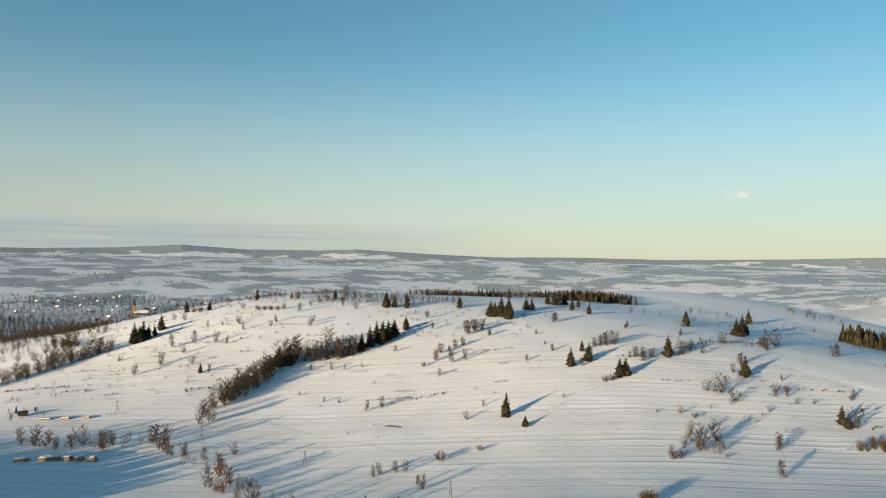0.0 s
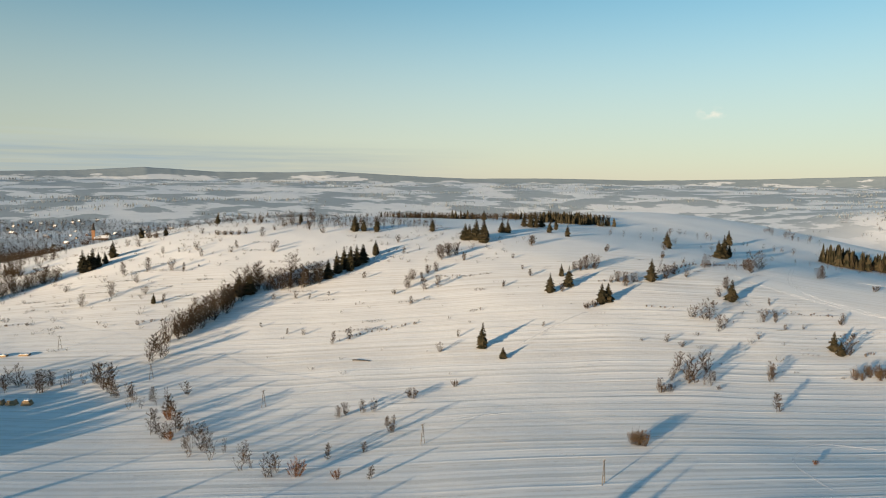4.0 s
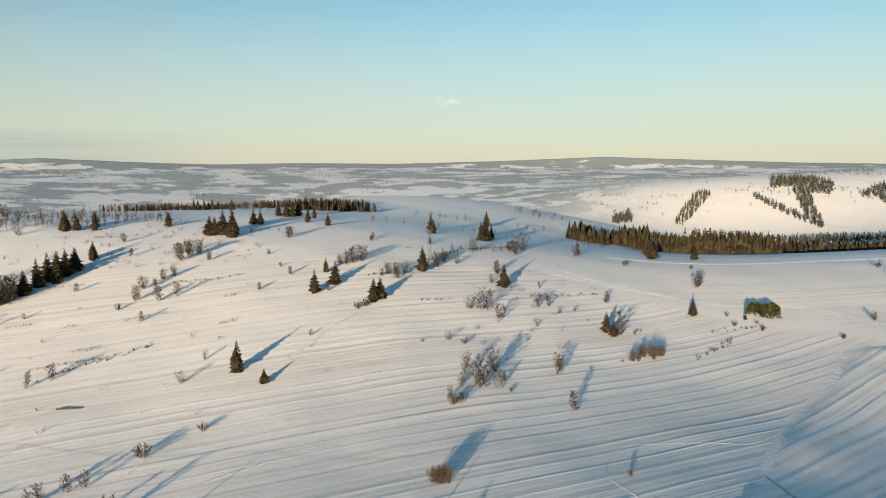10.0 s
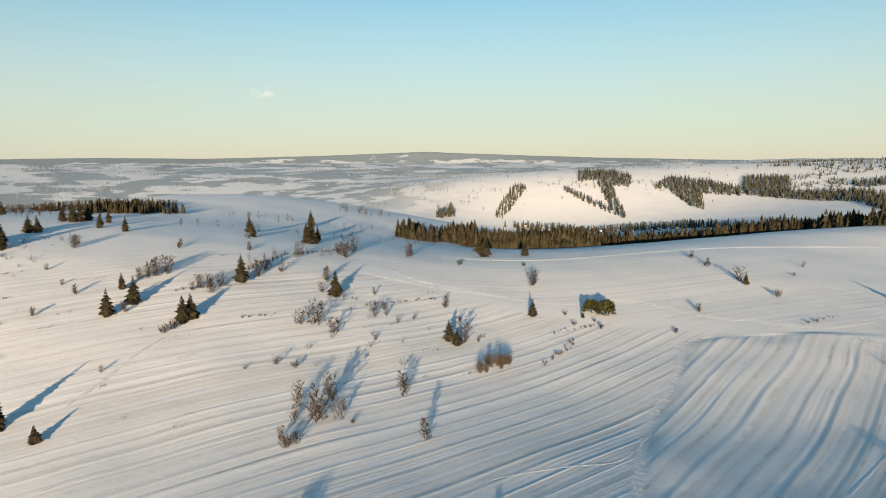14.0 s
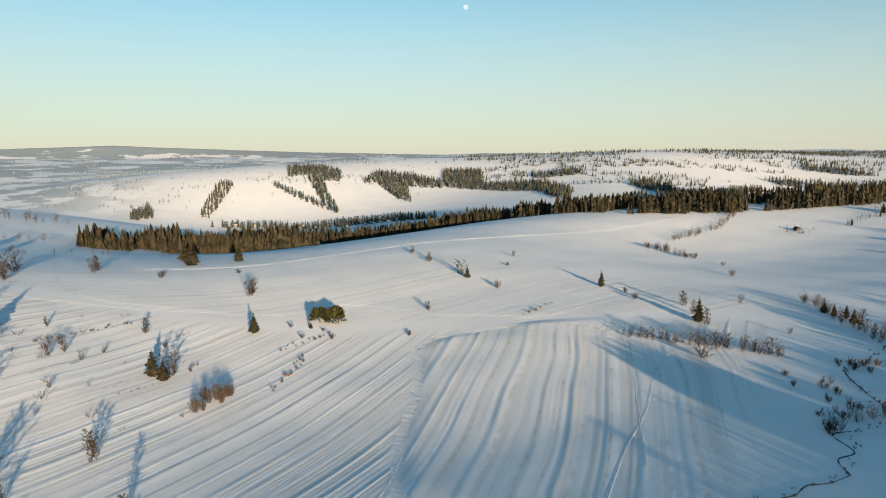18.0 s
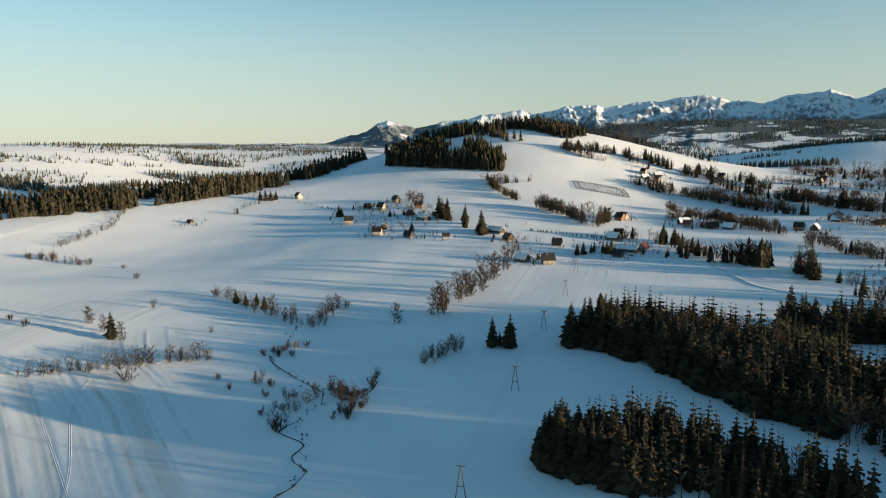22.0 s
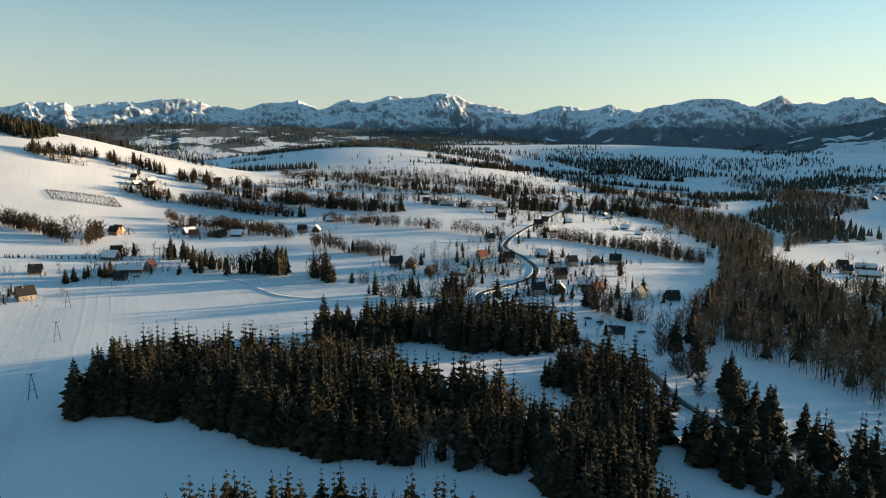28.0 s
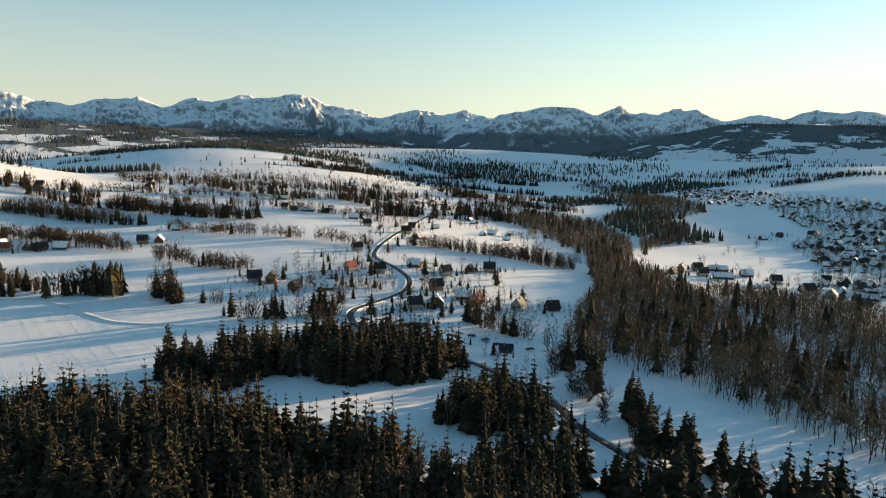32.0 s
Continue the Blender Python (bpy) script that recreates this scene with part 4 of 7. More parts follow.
def scatter_along(line, gap, width, tall, vary=0.3, rng=RNG):
    rows = []
    for (x0, y0), (x1, y1) in zip(line[:-1], line[1:]):
        d = math.hypot(x1 - x0, y1 - y0)
        for k in range(max(1, int(d / gap))):
            f = (k + rng.uniform(0, 1)) * gap / d
            rows.append((x0 + (x1 - x0) * f + rng.normal(0, width), y0 + (y1 - y0) * f + rng.normal(0, width), tall * rng.uniform(1 - vary, 1 + vary)))
    rows = np.array(rows)
    return rows[off_road(rows[:, 0], rows[:, 1])]


def ribbon(name, line, width, lift, mat, label, category, step=4.0, crown=0.0, wobble=0.0):
    """A strip that lies on the land along a smooth line: roads, tracks, the brook."""
    pts = np.array(line, float)
    t = np.arange(len(pts))
    fine = np.linspace(0, len(pts) - 1, max(8, int(np.hypot(*np.diff(pts, axis=0).T).sum() / step)))
    i = np.clip(fine.astype(int), 0, len(pts) - 2)
    u = (fine - i)[:, None]
    p0, p1, p2, p3 = pts[np.clip(i - 1, 0, None)], pts[i], pts[i + 1], pts[np.clip(i + 2, None, len(pts) - 1)]
    c = 0.5 * (2 * p1 + (p2 - p0) * u + (2 * p0 - 5 * p1 + 4 * p2 - p3) * u ** 2 + (3 * p1 - p0 - 3 * p2 + p3) * u ** 3)
    d = np.gradient(c, axis=0)
    d /= np.linalg.norm(d, axis=1)[:, None] + 1e-9
    n = np.stack([d[:, 1], -d[:, 0]], 1)
    w = width * (1 + wobble * RNG.uniform(-1, 1, len(c)))
    cols = []
    for k, z in ((-0.5, -0.3), (-0.42, 0.0), (0.0, crown), (0.42, 0.0), (0.5, -0.3)):
        q = c + n * (w * k)[:, None]
        cols.append(np.column_stack([q, land(q[:, 0], q[:, 1]) + lift + z]))
    v = np.stack(cols, 1).reshape(-1, 3)
    me = fast_mesh(name, v, grid_faces(len(c), 5)[:, ::-1], mat, True)
    return tagged(new(name, me), label, category, kind="structure")

# ---- roads, tracks and water ----
ribbon("road", ROAD, 3.3, 0.40, ASPHALT, "cleared winding asphalt village road", "road", crown=0.06)
for k, side in enumerate((-1, 1)):
    line = np.array(ROAD, float)
    d = np.gradient(line, axis=0)
    d /= np.linalg.norm(d, axis=1)[:, None]
    ribbon("snow_bank", line + side * 2.35 * np.stack([d[:, 1], -d[:, 0]], 1), 0.9, 0.35, BANK, "ploughed snow bank along the road", "snow bank", crown=0.3, wobble=0.4)
ribbon("field_road", [(520, -128), (499, -140), (479, -150), (442, -139), (410, -132), (368, -140), (345, -141), (318, -150)], 3.2, 0.35, PACKED, "narrow snowy field road", "road")
ribbon("river_bed", RIVER, 8, 0.35, PACKED, "frozen snowed-over river bed", "river", wobble=0.3)
TRACKS = [
    [(403, 744), (346, 646), (344, 599), (363, 567), (381, 529), (405, 494), (437, 471), (443, 441), (440, 395), (447, 366), (437, 320), (429, 286), (423, 234), (405, 190)],
    [(430, 680), (496, 619), (613, 543), (680, 480), (754, 427), (870, 357), (960, 300)],
    [(440, 672), (502, 612), (619, 536), (686, 473), (760, 420), (874, 350)],
    [(447, 366), (455, 330), (500, 310), (540, 300)],
    [(373, 542), (330, 600), (300, 660), (320, 720)],
]
SKI_TRACKS = [
    [(161, 285), (161, 300), (162, 313), (170, 325), (185, 336), (201, 333), (221, 324), (239, 315), (272, 325)],
    [(262, 242), (302, 245), (336, 245), (385, 250), (418, 247)],
    [(288, 235), (353, 252), (418, 270)],
]
for line in TRACKS + SKI_TRACKS:
    pts = np.array(line, float)
    d = np.gradient(pts, axis=0)
    d /= np.linalg.norm(d, axis=1)[:, None]
    n = np.stack([d[:, 1], -d[:, 0]], 1)
    for off in ((-0.3, 0.3) if line[0][0] in (161, 262, 288) else (-1.6, 1.5)):
        ribbon("sledge_track", pts + n * off, 0.35 if abs(off) < 1 else 0.6, 0.0, PACKED_TRACK, "snow ridge thrown up beside a sledge track", "track", crown=0.06, wobble=0.6)
for line, wide in (([(-60, 362), (-18, 393), (-5, 403), (11, 424), (24, 437), (36, 454), (50, 468), (67, 488), (88, 507), (110, 530), (136, 551)], 2.2), ([(-20, 368), (8, 376), (26, 381), (55, 387), (80, 390), (130, 397)], 1.3)):
    ribbon("trodden_path", line, wide, 0.0, TRAMPLED, "trodden footpath across the snow field", "path", step=1.5, wobble=0.5)
BROOK = [(492, 114), (462, 139), (448, 151), (419, 162), (409, 171), (395, 170), (367, 162), (353, 157), (341, 160), (331, 172), (326, 178), (312, 172), (305, 177), (294, 174), (287, 180), (284, 186), (277, 189), (273, 194), (267, 197), (250, 203), (225, 207)]
for first, last in ((4, 7), (7, 8), (9, 13), (13, 17), (17, 21)):
    ribbon("brook", BROOK[first:last + 1], 0.42, 0.14, WATER, "narrow dark open brook in the snow", "brook", step=1.5, wobble=0.8)
ribbon("brook_arm", [(338, 147), (345, 139), (352, 135)], 0.45, 0.16, WATER, "narrow dark side arm of the brook", "brook", step=1.5, wobble=0.8)

# ---- single trees on the slopes ----
SPRUCE_NW = [
    (-251, 923, 15.3), (-326, 869, 14.4), (-294, 860, 12.1), (-331, 733, 23.1), (-326, 743, 20.9), (-320, 777, 18), (-327, 736, 18.3), (-322, 747, 15.5), (-319, 756, 12.5),
    (-69, 844, 18.9), (-59, 845, 16.8), (-44, 843, 15.4), (-142, 901, 13.5), (-221, 625, 9.3), (-39, 737, 13.4), (-152, 636, 20), (-143, 639, 18.5), (-79, 672, 17.8),
    (-72, 685, 21.5), (-67, 698, 21.9), (-61, 702, 20.9), (-55, 705, 21), (-50, 715, 18.9)]
plant("spruce_tree", SPRUCE_NW, "dark green spruce tree standing in snow", "spruce", "spruces on the north-west hill", wide=1.2)
SPRUCE_MID = [
    (-69, 842, 20.7), (22, 851, 14.5), (57, 795, 19.1), (62, 794, 18), (69, 794, 23.5), (77, 780, 25.2), (105, 850, 16.5), (112, 849, 15.3), (144, 926, 16.5),
    (152, 919, 21.1), (159, 920, 18.5), (168, 931, 18.2), (165, 862, 16.1), (181, 902, 14.4), (179, 828, 14.4), (105, 1062, 15), (-39, 743, 14.6), (132, 638, 11.4),
    (132, 609, 17.6), (114, 596, 16.9), (208, 624, 20.1), (149, 567, 16.5), (155, 571, 15.1), (286, 791, 14.7), (334, 759, 17), (327, 755, 16.2), (350, 779, 16.3),
    (260, 581, 17.8)]
plant("spruce_tree", SPRUCE_MID, "dark green spruce on the strip fields", "spruce", "spruces on the strip fields", wide=1.2)
SPRUCE_EAST = [
    (478, 668, 18.9), (503, 705, 17.6), (495, 683, 14.6), (518, 651, 16.6), (366, 489, 12.5), (284, 473, 10.5), (47, 491, 17.4), (59, 470, 7.5), (390, 464, 4.1)]
plant("spruce_tree", SPRUCE_EAST, "sunlit spruce alone on the snowy slope", "spruce", "spruces on the strip fields", wide=1.2)
SPRUCE_BROOK = [
    (523, 418, 9.5), (533, 316, 11.7), (470, 242, 14.7), (516, 177, 8.2), (508, 172, 7.3), (506, 166, 8), (494, 163, 8.5)]
plant("spruce_tree", SPRUCE_BROOK, "small spruce beside the snowy hedge", "spruce", "spruces by the brook")
TWIN_SPRUCE = [
    (368, 76, 14.7), (368, 72, 7.3), (364, 69, 15.9)]
plant("spruce_tree", TWIN_SPRUCE, "tall dark spruce in the shaded meadow", "spruce", "spruces in the meadow")
SPRUCE_VILLAGE = [
    (734, -38, 23.9), (734, -47, 19.5), (727, -39, 21.5), (689, -48, 19.5), (647, -46, 21.4), (819, 45, 13.1), (549, -166, 16.6), (545, -174, 14.7), (516, -156, 13.8),
    (505, -153, 13.5), (504, -163, 13.6), (978, 110, 13.7), (974, 104, 15.1), (971, 98, 13.7), (975, 91, 12.4), (546, -106, 9.2), (548, -96, 8.3), (548, -83, 9.1),
    (549, -89, 8.2), (510, -138, 5.4)]
plant("spruce_tree", SPRUCE_VILLAGE, "dark spruce among the village houses", "spruce", "spruces in the village")
ROUND_YEW = [
    (404, 468, 9.1), (406, 457, 10.9)]
plant("juniper", ROUND_YEW, "rounded dark evergreen bush on the slope", "evergreen bush", "evergreen bushes", wide=1.15)
BARE_WEST = [
    (-195, 460, 13.2), (-185, 458, 12.4), (-170, 434, 8.9), (-162, 434, 9.9), (-148, 428, 8.7), (-132, 408, 11.7), (-129, 380, 13.9), (-121, 373, 9.1), (-108, 360, 6.4),
    (-98, 356, 11.6), (-60, 323, 10.9), (-277, 451, 12.9), (-268, 452, 14.1), (-249, 444, 9.4), (-242, 448, 9.5), (-238, 455, 14.1), (-225, 452, 11.1), (-221, 456, 10.5),
    (-176, 500, 17.2), (-176, 517, 15.3), (-172, 541, 12.5)]
plant("grey_tree", BARE_WEST, "leafless grey-brown tree at the field edge", "tree", "trees round the lower meadow", name="bare_tree")
BARE_ROW = [
    (-173, 571, 14.1), (-169, 580, 16.3), (-166, 591, 17.5), (-163, 604, 17.9), (-159, 613, 17.2), (-155, 619, 17.4), (-150, 647, 21.4), (-142, 653, 21.6), (-138, 663, 21.9),
    (-108, 651, 19.4), (-102, 653, 20.5), (-97, 659, 20.7), (-89, 661, 19.7), (-85, 666, 18.7), (-115, 646, 15), (-122, 644, 12.8), (-401, 645, 16), (-391, 645, 13.9),
    (-388, 656, 15.2), (-385, 670, 15.5), (-380, 680, 15.8), (-375, 693, 17.2), (-367, 703, 15.1), (-357, 710, 14.1), (-348, 716, 13)]
plant("bare_tree", BARE_ROW, "leafless brown tree in a field hedge", "tree", "trees in the field hedge")
BARE_SLOPE = [
    (-412, 754, 18.8), (-283, 628, 11.4), (-269, 650, 13.4), (-258, 683, 9), (-279, 705, 14.6), (-262, 720, 13.1), (-238, 716, 11.9), (-266, 771, 8.3), (-238, 651, 8.1),
    (-213, 625, 8.3), (-131, 438, 8.6), (-56, 519, 9.4), (-44, 524, 9.5), (-39, 393, 7), (-35, 395, 7.7), (-26, 399, 7.2), (-20, 400, 7.2), (0, 417, 5.8),
    (-12, 377, 5.5), (-8, 368, 9), (-37, 340, 7.7), (-20, 345, 5.6), (-16, 316, 6.1), (-223, 707, 9.4), (-219, 750, 8.7), (-189, 775, 9), (-147, 772, 9),
    (-156, 865, 12.9), (-125, 848, 11.3), (-105, 832, 11)]
plant("bare_tree", BARE_SLOPE, "small leafless tree on the snowy slope", "tree", "small trees on the slope")
BARE_MID = [
    (-17, 788, 9), (14, 667, 8.4), (22, 671, 8.5), (8, 655, 6.1), (0, 652, 10.1), (-4, 630, 11.6), (28, 712, 16), (35, 722, 14), (43, 727, 13.3),
    (49, 704, 8.3), (125, 761, 11.6), (98, 703, 4.8), (101, 664, 4), (105, 641, 6.9), (77, 615, 5.6), (124, 596, 7.3), (152, 653, 11.5), (159, 655, 13.9),
    (167, 658, 14), (147, 653, 9.1), (177, 619, 9.7), (184, 618, 9.8), (191, 618, 8.9), (171, 616, 6.6), (225, 635, 13.2), (237, 648, 9.7), (327, 682, 13.6),
    (333, 708, 8.5), (270, 611, 11.8)]
plant("tree_clump", BARE_MID, "leafless birch clump on the strip fields", "tree", "birch clumps", name="bare_tree")
BARE_EAST = [
    (288, 574, 6.3), (273, 535, 6.6), (263, 533, 6.6), (393, 679, 12.5), (421, 542, 12.8), (291, 474, 15.1), (192, 381, 10.3), (213, 427, 10), (162, 424, 17.5),
    (180, 440, 14), (178, 425, 6.6), (446, 409, 5.8), (19, 488, 7.2), (32, 514, 5.6), (-1, 590, 7.1), (95, 523, 4.1), (174, 491, 6.2), (163, 443, 12.3),
    (574, 808, 16.1)]
plant("bare_tree", BARE_EAST, "slender leafless tree with a long shadow", "tree", "slender trees on the slope")
BARE_BROOK = [
    (426, 548, 12.5), (449, 411, 5.9), (528, 427, 12.2), (565, 476, 6.7), (590, 507, 6), (602, 412, 5.9), (500, 255, 10.5), (485, 248, 9.5), (465, 237, 10.3),
    (521, 224, 6.2), (459, 194, 4), (431, 273, 4.5), (431, 263, 5.2), (428, 252, 5.7), (426, 247, 5.4), (406, 232, 12.4), (425, 227, 8.1), (424, 222, 9.3),
    (422, 214, 8.5), (420, 208, 7.2), (418, 203, 9), (415, 197, 6.5), (431, 102, 11.5), (476, 159, 12.8), (461, 156, 8.4), (442, 144, 6.7), (461, 136, 8.9),
    (470, 130, 10.4), (475, 125, 9.2)]
plant("bare_tree", BARE_BROOK, "leafless tree by the hedge and brook", "tree", "trees by the brook")
BARE_VILLAGE = [
    (437, 78, 16.9), (441, 73, 18.7), (451, 65, 16.1), (469, 52, 17), (473, 45, 16.6), (472, 39, 16.7), (480, 30, 17.9), (506, 13, 19.2), (518, 1, 17.9),
    (531, -10, 18.5), (363, 111, 6), (367, 106, 6.8), (368, 101, 7.4), (372, 94, 8.1), (373, 90, 7.2), (670, -166, 17.3), (674, -178, 18.7), (660, -179, 16.1),
    (649, -182, 17), (688, -164, 16.5), (706, -164, 16.8), (725, -165, 15.4), (753, -171, 12.7)]
plant("grey_tree", BARE_VILLAGE, "leafless tree in the row above the meadow", "tree", "trees above the meadow", name="bare_tree")
SHRUB_MID = [
    (141, 560, 7), (135, 557, 6.1), (275, 776, 7), (198, 732, 7), (250, 713, 5.4), (323, 534, 5.2), (315, 508, 4.1), (417, 634, 7), (653, 972, 7),
    (467, 601, 4.3), (385, 476, 4.1), (583, 502, 5.5), (558, 471, 6.1), (175, 413, 2.9), (171, 312, 2.5), (374, 458, 4), (389, 453, 3.2), (381, 441, 4.6),
    (403, 399, 3.2), (26, 430, 4.9), (1, 415, 6.8), (140, 408, 6), (145, 409, 6.6), (-16, 617, 5.6), (181, 483, 4.8)]
plant("shrub", SHRUB_MID, "low leafless brown shrub in the snow", "shrub", "shrubs on the slope")
SHRUB_BROOK = [
    (406, 401, 2.7), (567, 403, 3.7), (506, 287, 5.4), (521, 296, 4.8), (540, 187, 7), (476, 119, 5.9), (391, 195, 3.3), (377, 191, 3.7), (377, 180, 4.7),
    (371, 175, 3.8), (354, 171, 4.3), (354, 168, 3.4), (345, 174, 3.7), (361, 178, 3), (345, 182, 2.8), (327, 178, 6.2), (345, 153, 7), (323, 154, 6.3),
    (350, 138, 4.6), (355, 135, 3.5), (405, 167, 3.9), (403, 161, 3.9), (264, 198, 5.2), (506, 385, 7), (751, 328, 7), (750, 319, 7), (752, 309, 7),
    (718, 285, 7), (721, 279, 7), (629, 238, 6.7), (694, 251, 4.8)]
plant("shrub", SHRUB_BROOK, "leafless shrub beside the brook", "shrub", "shrubs by the brook")
THICKET = [
    (104, 338, 9), (102, 340, 8), (106.5, 337, 8.5), (105, 340, 6.5), (278.6, 435.8, 7.7), (270.8, 431.1, 6.3), (290.3, 433.3, 7.2), (280.1, 440.2, 8.1), (281.8, 430.9, 8.9),
    (283.4, 435.5, 9.9), (267.4, 432.5, 9), (288.1, 434.5, 8.7)]
plant("thicket", THICKET, "dense straw-brown thicket of bare stems", "thicket", "thickets")

HILL_TREES = [
    (-440, 773, 12.5), (-365, 728, 13.7), (-309, 812, 9.7), (-229, 771, 6.7), (-171, 818, 11.6), (-151, 885, 17.5), (-132, 922, 15.5), (-443, 862, 9.8), (-412, 833, 10.4),
    (-101, 622, 7.1), (-93, 544, 4.7), (-104, 378, 6.8), (-260, 448, 11.8), (-221, 446, 14.2), (-182, 448, 17.9), (-169, 505, 15.1), (-168, 551, 13.0), (-164, 564, 19.8),
    (-157, 581, 20.3), (-152, 594, 13.8), (-113, 691, 19.5), (-391, 689, 17.8), (-385, 699, 20.1), (-367, 716, 15.8)]
plant("bare_tree", HILL_TREES, "leafless brown tree on the north-west hill", "tree", "trees on the north-west hill", wide=1.15)
SLOPE_TREES = [
    (203, 744, 6.4), (284, 690, 12.5), (347, 705, 19.8), (401, 687, 13.3), (255, 722, 6.4), (211, 539, 9.7), (220, 536, 16.3), (223, 517, 11.1), (141, 416, 6.3),
    (329, 542, 6.4), (268, 543, 8.5), (276, 544, 6.9), (246, 642, 8.4)]
plant("bare_tree", SLOPE_TREES, "leafless bushy tree among the strip fields", "tree", "bushy trees on the strips", wide=1.15)
HILL_SPRUCES = [
    (-60, 691, 21.3), (-44, 856, 16.7), (284, 481, 14.2), (22, 866, 12.1), (296, 824, 17.1), (363, 821, 22.0), (345, 795, 16.9), (425, 941, 20.2), (79, 802, 22.0)]
plant("spruce_tree", HILL_SPRUCES, "dark spruce on the snowy hill", "spruce", "spruces on the hill crest", wide=1.1)
plant("russet_shrub", [(170, 311, 2.5), (-48, 322, 9.0), (-30, 318, 5.5), (-128, 400, 8.0), (-118, 372, 6.5)], "russet-brown willow shrub in the snow", "shrub", "russet shrubs", name="shrub")

HILLSIDE_TREES = [
    (-185, 620, 6.5), (-235, 782, 8.2), (-191, 761, 6.5), (-146, 758, 9.0), (-195, 832, 8.5), (-248, 846, 7.3), (-228, 837, 5.8), (-164, 847, 7.2), (-428, 776, 14), (-428, 791, 13.5),
    (-452, 792, 13), (-80, 540, 4.5), (10, 623, 11.5), (21, 629, 10.5), (131, 773, 9.1), (36, 735, 11.0), (27, 735, 9.8), (-10, 738, 7.4), (-45, 665, 6.7), (-214, 574, 4.1), (-319, 673, 6.2)]
plant("bare_tree", HILLSIDE_TREES, "rounded leafless bush on the north-west hill", "tree", "bushes on the north-west hill", wide=1.25)
FIELD_BUSHES = [
    (-426, 711, 9.7), (-451, 724, 11.4), (-434, 745, 11.5), (-116, 561, 3.8), (-88, 620, 5.2), (-73, 625, 4.2), (-119, 623, 5.3), (254, 589, 8.5), (181, 606, 10), (329, 696, 12), (216, 436, 9.7),
    (157, 492, 2.6), (287, 523, 4.0), (272, 520, 3.9), (241, 499, 3.7), (-120, 383, 12), (-326, 829, 7.4), (-430, 830, 8.8), (-416, 822, 8.6), (-404, 815, 8.5), (-249, 772, 5.4), (-431, 758, 11)]
plant("bare_tree", FIELD_BUSHES, "leafless brown bush between the strip fields", "tree", "bushes between the fields", wide=1.2)
plant("thicket", [(-313, 858, 9), (-302, 850, 9), (-225, 833, 7.2), (-217, 831, 7.2), (-209, 829, 7.1), (-200, 827, 7.1), (-427, 766, 12), (-418, 761, 13), (-407, 755, 12), (-200, 903, 7.7), (-191, 900, 7.7), (-212, 719, 3.0)],
      "brown thicket of saplings on the north-west hill", "thicket", "thickets on the hill", wide=1.3)

# rough grass and low scrub left along the strips
def tufts(name, line, gap, tall, label, mat=GRASS, width=1.2):
    spots = scatter_along(line, gap, width, tall, 0.5)
    return grove(name, SHRUBS, spots, mat, mat, label, "grass")


for line in ([(20, 655), (50, 652), (75, 655)], [(-45, 530), (-15, 540), (5, 548)], [(270, 555), (300, 556), (330, 552)], [(352, 455), (370, 452), (385, 446)], [(305, 420), (330, 428), (352, 440)],
             [(455, 345), (470, 338), (480, 335)], [(225, 655), (245, 668), (270, 690), (300, 700), (340, 720)], [(-330, 585), (-300, 588)], [(-215, 582), (-190, 584)], [(-400, 600), (-330, 602)],
             [(180, 560), (205, 556)], [(215, 540), (240, 532)], [(160, 620), (200, 618)], [(300, 470), (310, 480)]):
    tufts("dry_grass_strip", line, 2.6, 1.7, "strip of dry brown grass and scrub in the snow")
# short terraces of dead grass and thorn on the north-west hill
terraces = []
for _ in range(70):
    x0, y0, long = RNG.uniform(-430, 60), RNG.uniform(520, 900), RNG.uniform(8, 42)
    terraces.append(scatter_along([(x0, y0), (x0 + long, y0 + RNG.normal(0, 1.5))], 1.9, 0.6, 1.9, 0.6))
for _ in range(34):
    x0, y0, long = RNG.uniform(60, 340), RNG.uniform(430, 720), RNG.uniform(5, 22)
    terraces.append(scatter_along([(x0, y0), (x0 + long, y0 + RNG.normal(0, 1.5))], 1.9, 0.5, 1.1, 0.6))
grove("terrace_scrub", LOW_SCRUB, np.vstack(terraces), BARK, GRASS, "short strips of dead grass and thorn on the hill", "grass")
scrub = np.vstack([scatter_in([(-300, 880), (-160, 870), (-60, 880), (0, 920), (-40, 1000), (-200, 1010), (-320, 950)], 15, 5.5, 0.5),
                   scatter_in([(150, 430), (230, 440), (300, 520), (330, 590), (250, 590), (200, 520)], 26, 3.2, 0.5),
                   scatter_in([(-420, 560), (-200, 560), (-150, 740), (-260, 880), (-440, 840)], 19, 3.4, 0.6),
                   scatter_in([(-160, 720), (-60, 700), (80, 690), (140, 800), (-40, 870)], 17, 3.4, 0.6), scatter_in([(-120, 470), (30, 440), (60, 600), (-60, 640)], 30, 2.4, 0.5)])
grove("scrub", LOW_SCRUB, scrub, TWIGS, TWIGS, "scattered leafless scrub on the snowy slopes", "shrubs")
nw_scrub = np.vstack([scatter_in([(-170, 860), (-60, 850), (30, 880), (20, 930), (-120, 930)], 8, 7.5, 0.35), scatter_in([(-560, 760), (-420, 700), (-390, 760), (-420, 960), (-520, 940)], 14, 8, 0.4),
                      scatter_along([(-420, 640), (-350, 722)], 4, 3, 8), scatter_along([(-60, 1010), (40, 1020), (160, 1010)], 5, 8, 9), scatter_along([(-560, 660), (-520, 740), (-480, 830), (-420, 905), (-340, 960), (-260, 985), (-180, 1000)], 2.6, 6, 8, 0.4)])
grove("bare_wood", FUZZ, nw_scrub, BARK, TWIGS, "brown leafless young trees on the hill", "trees")

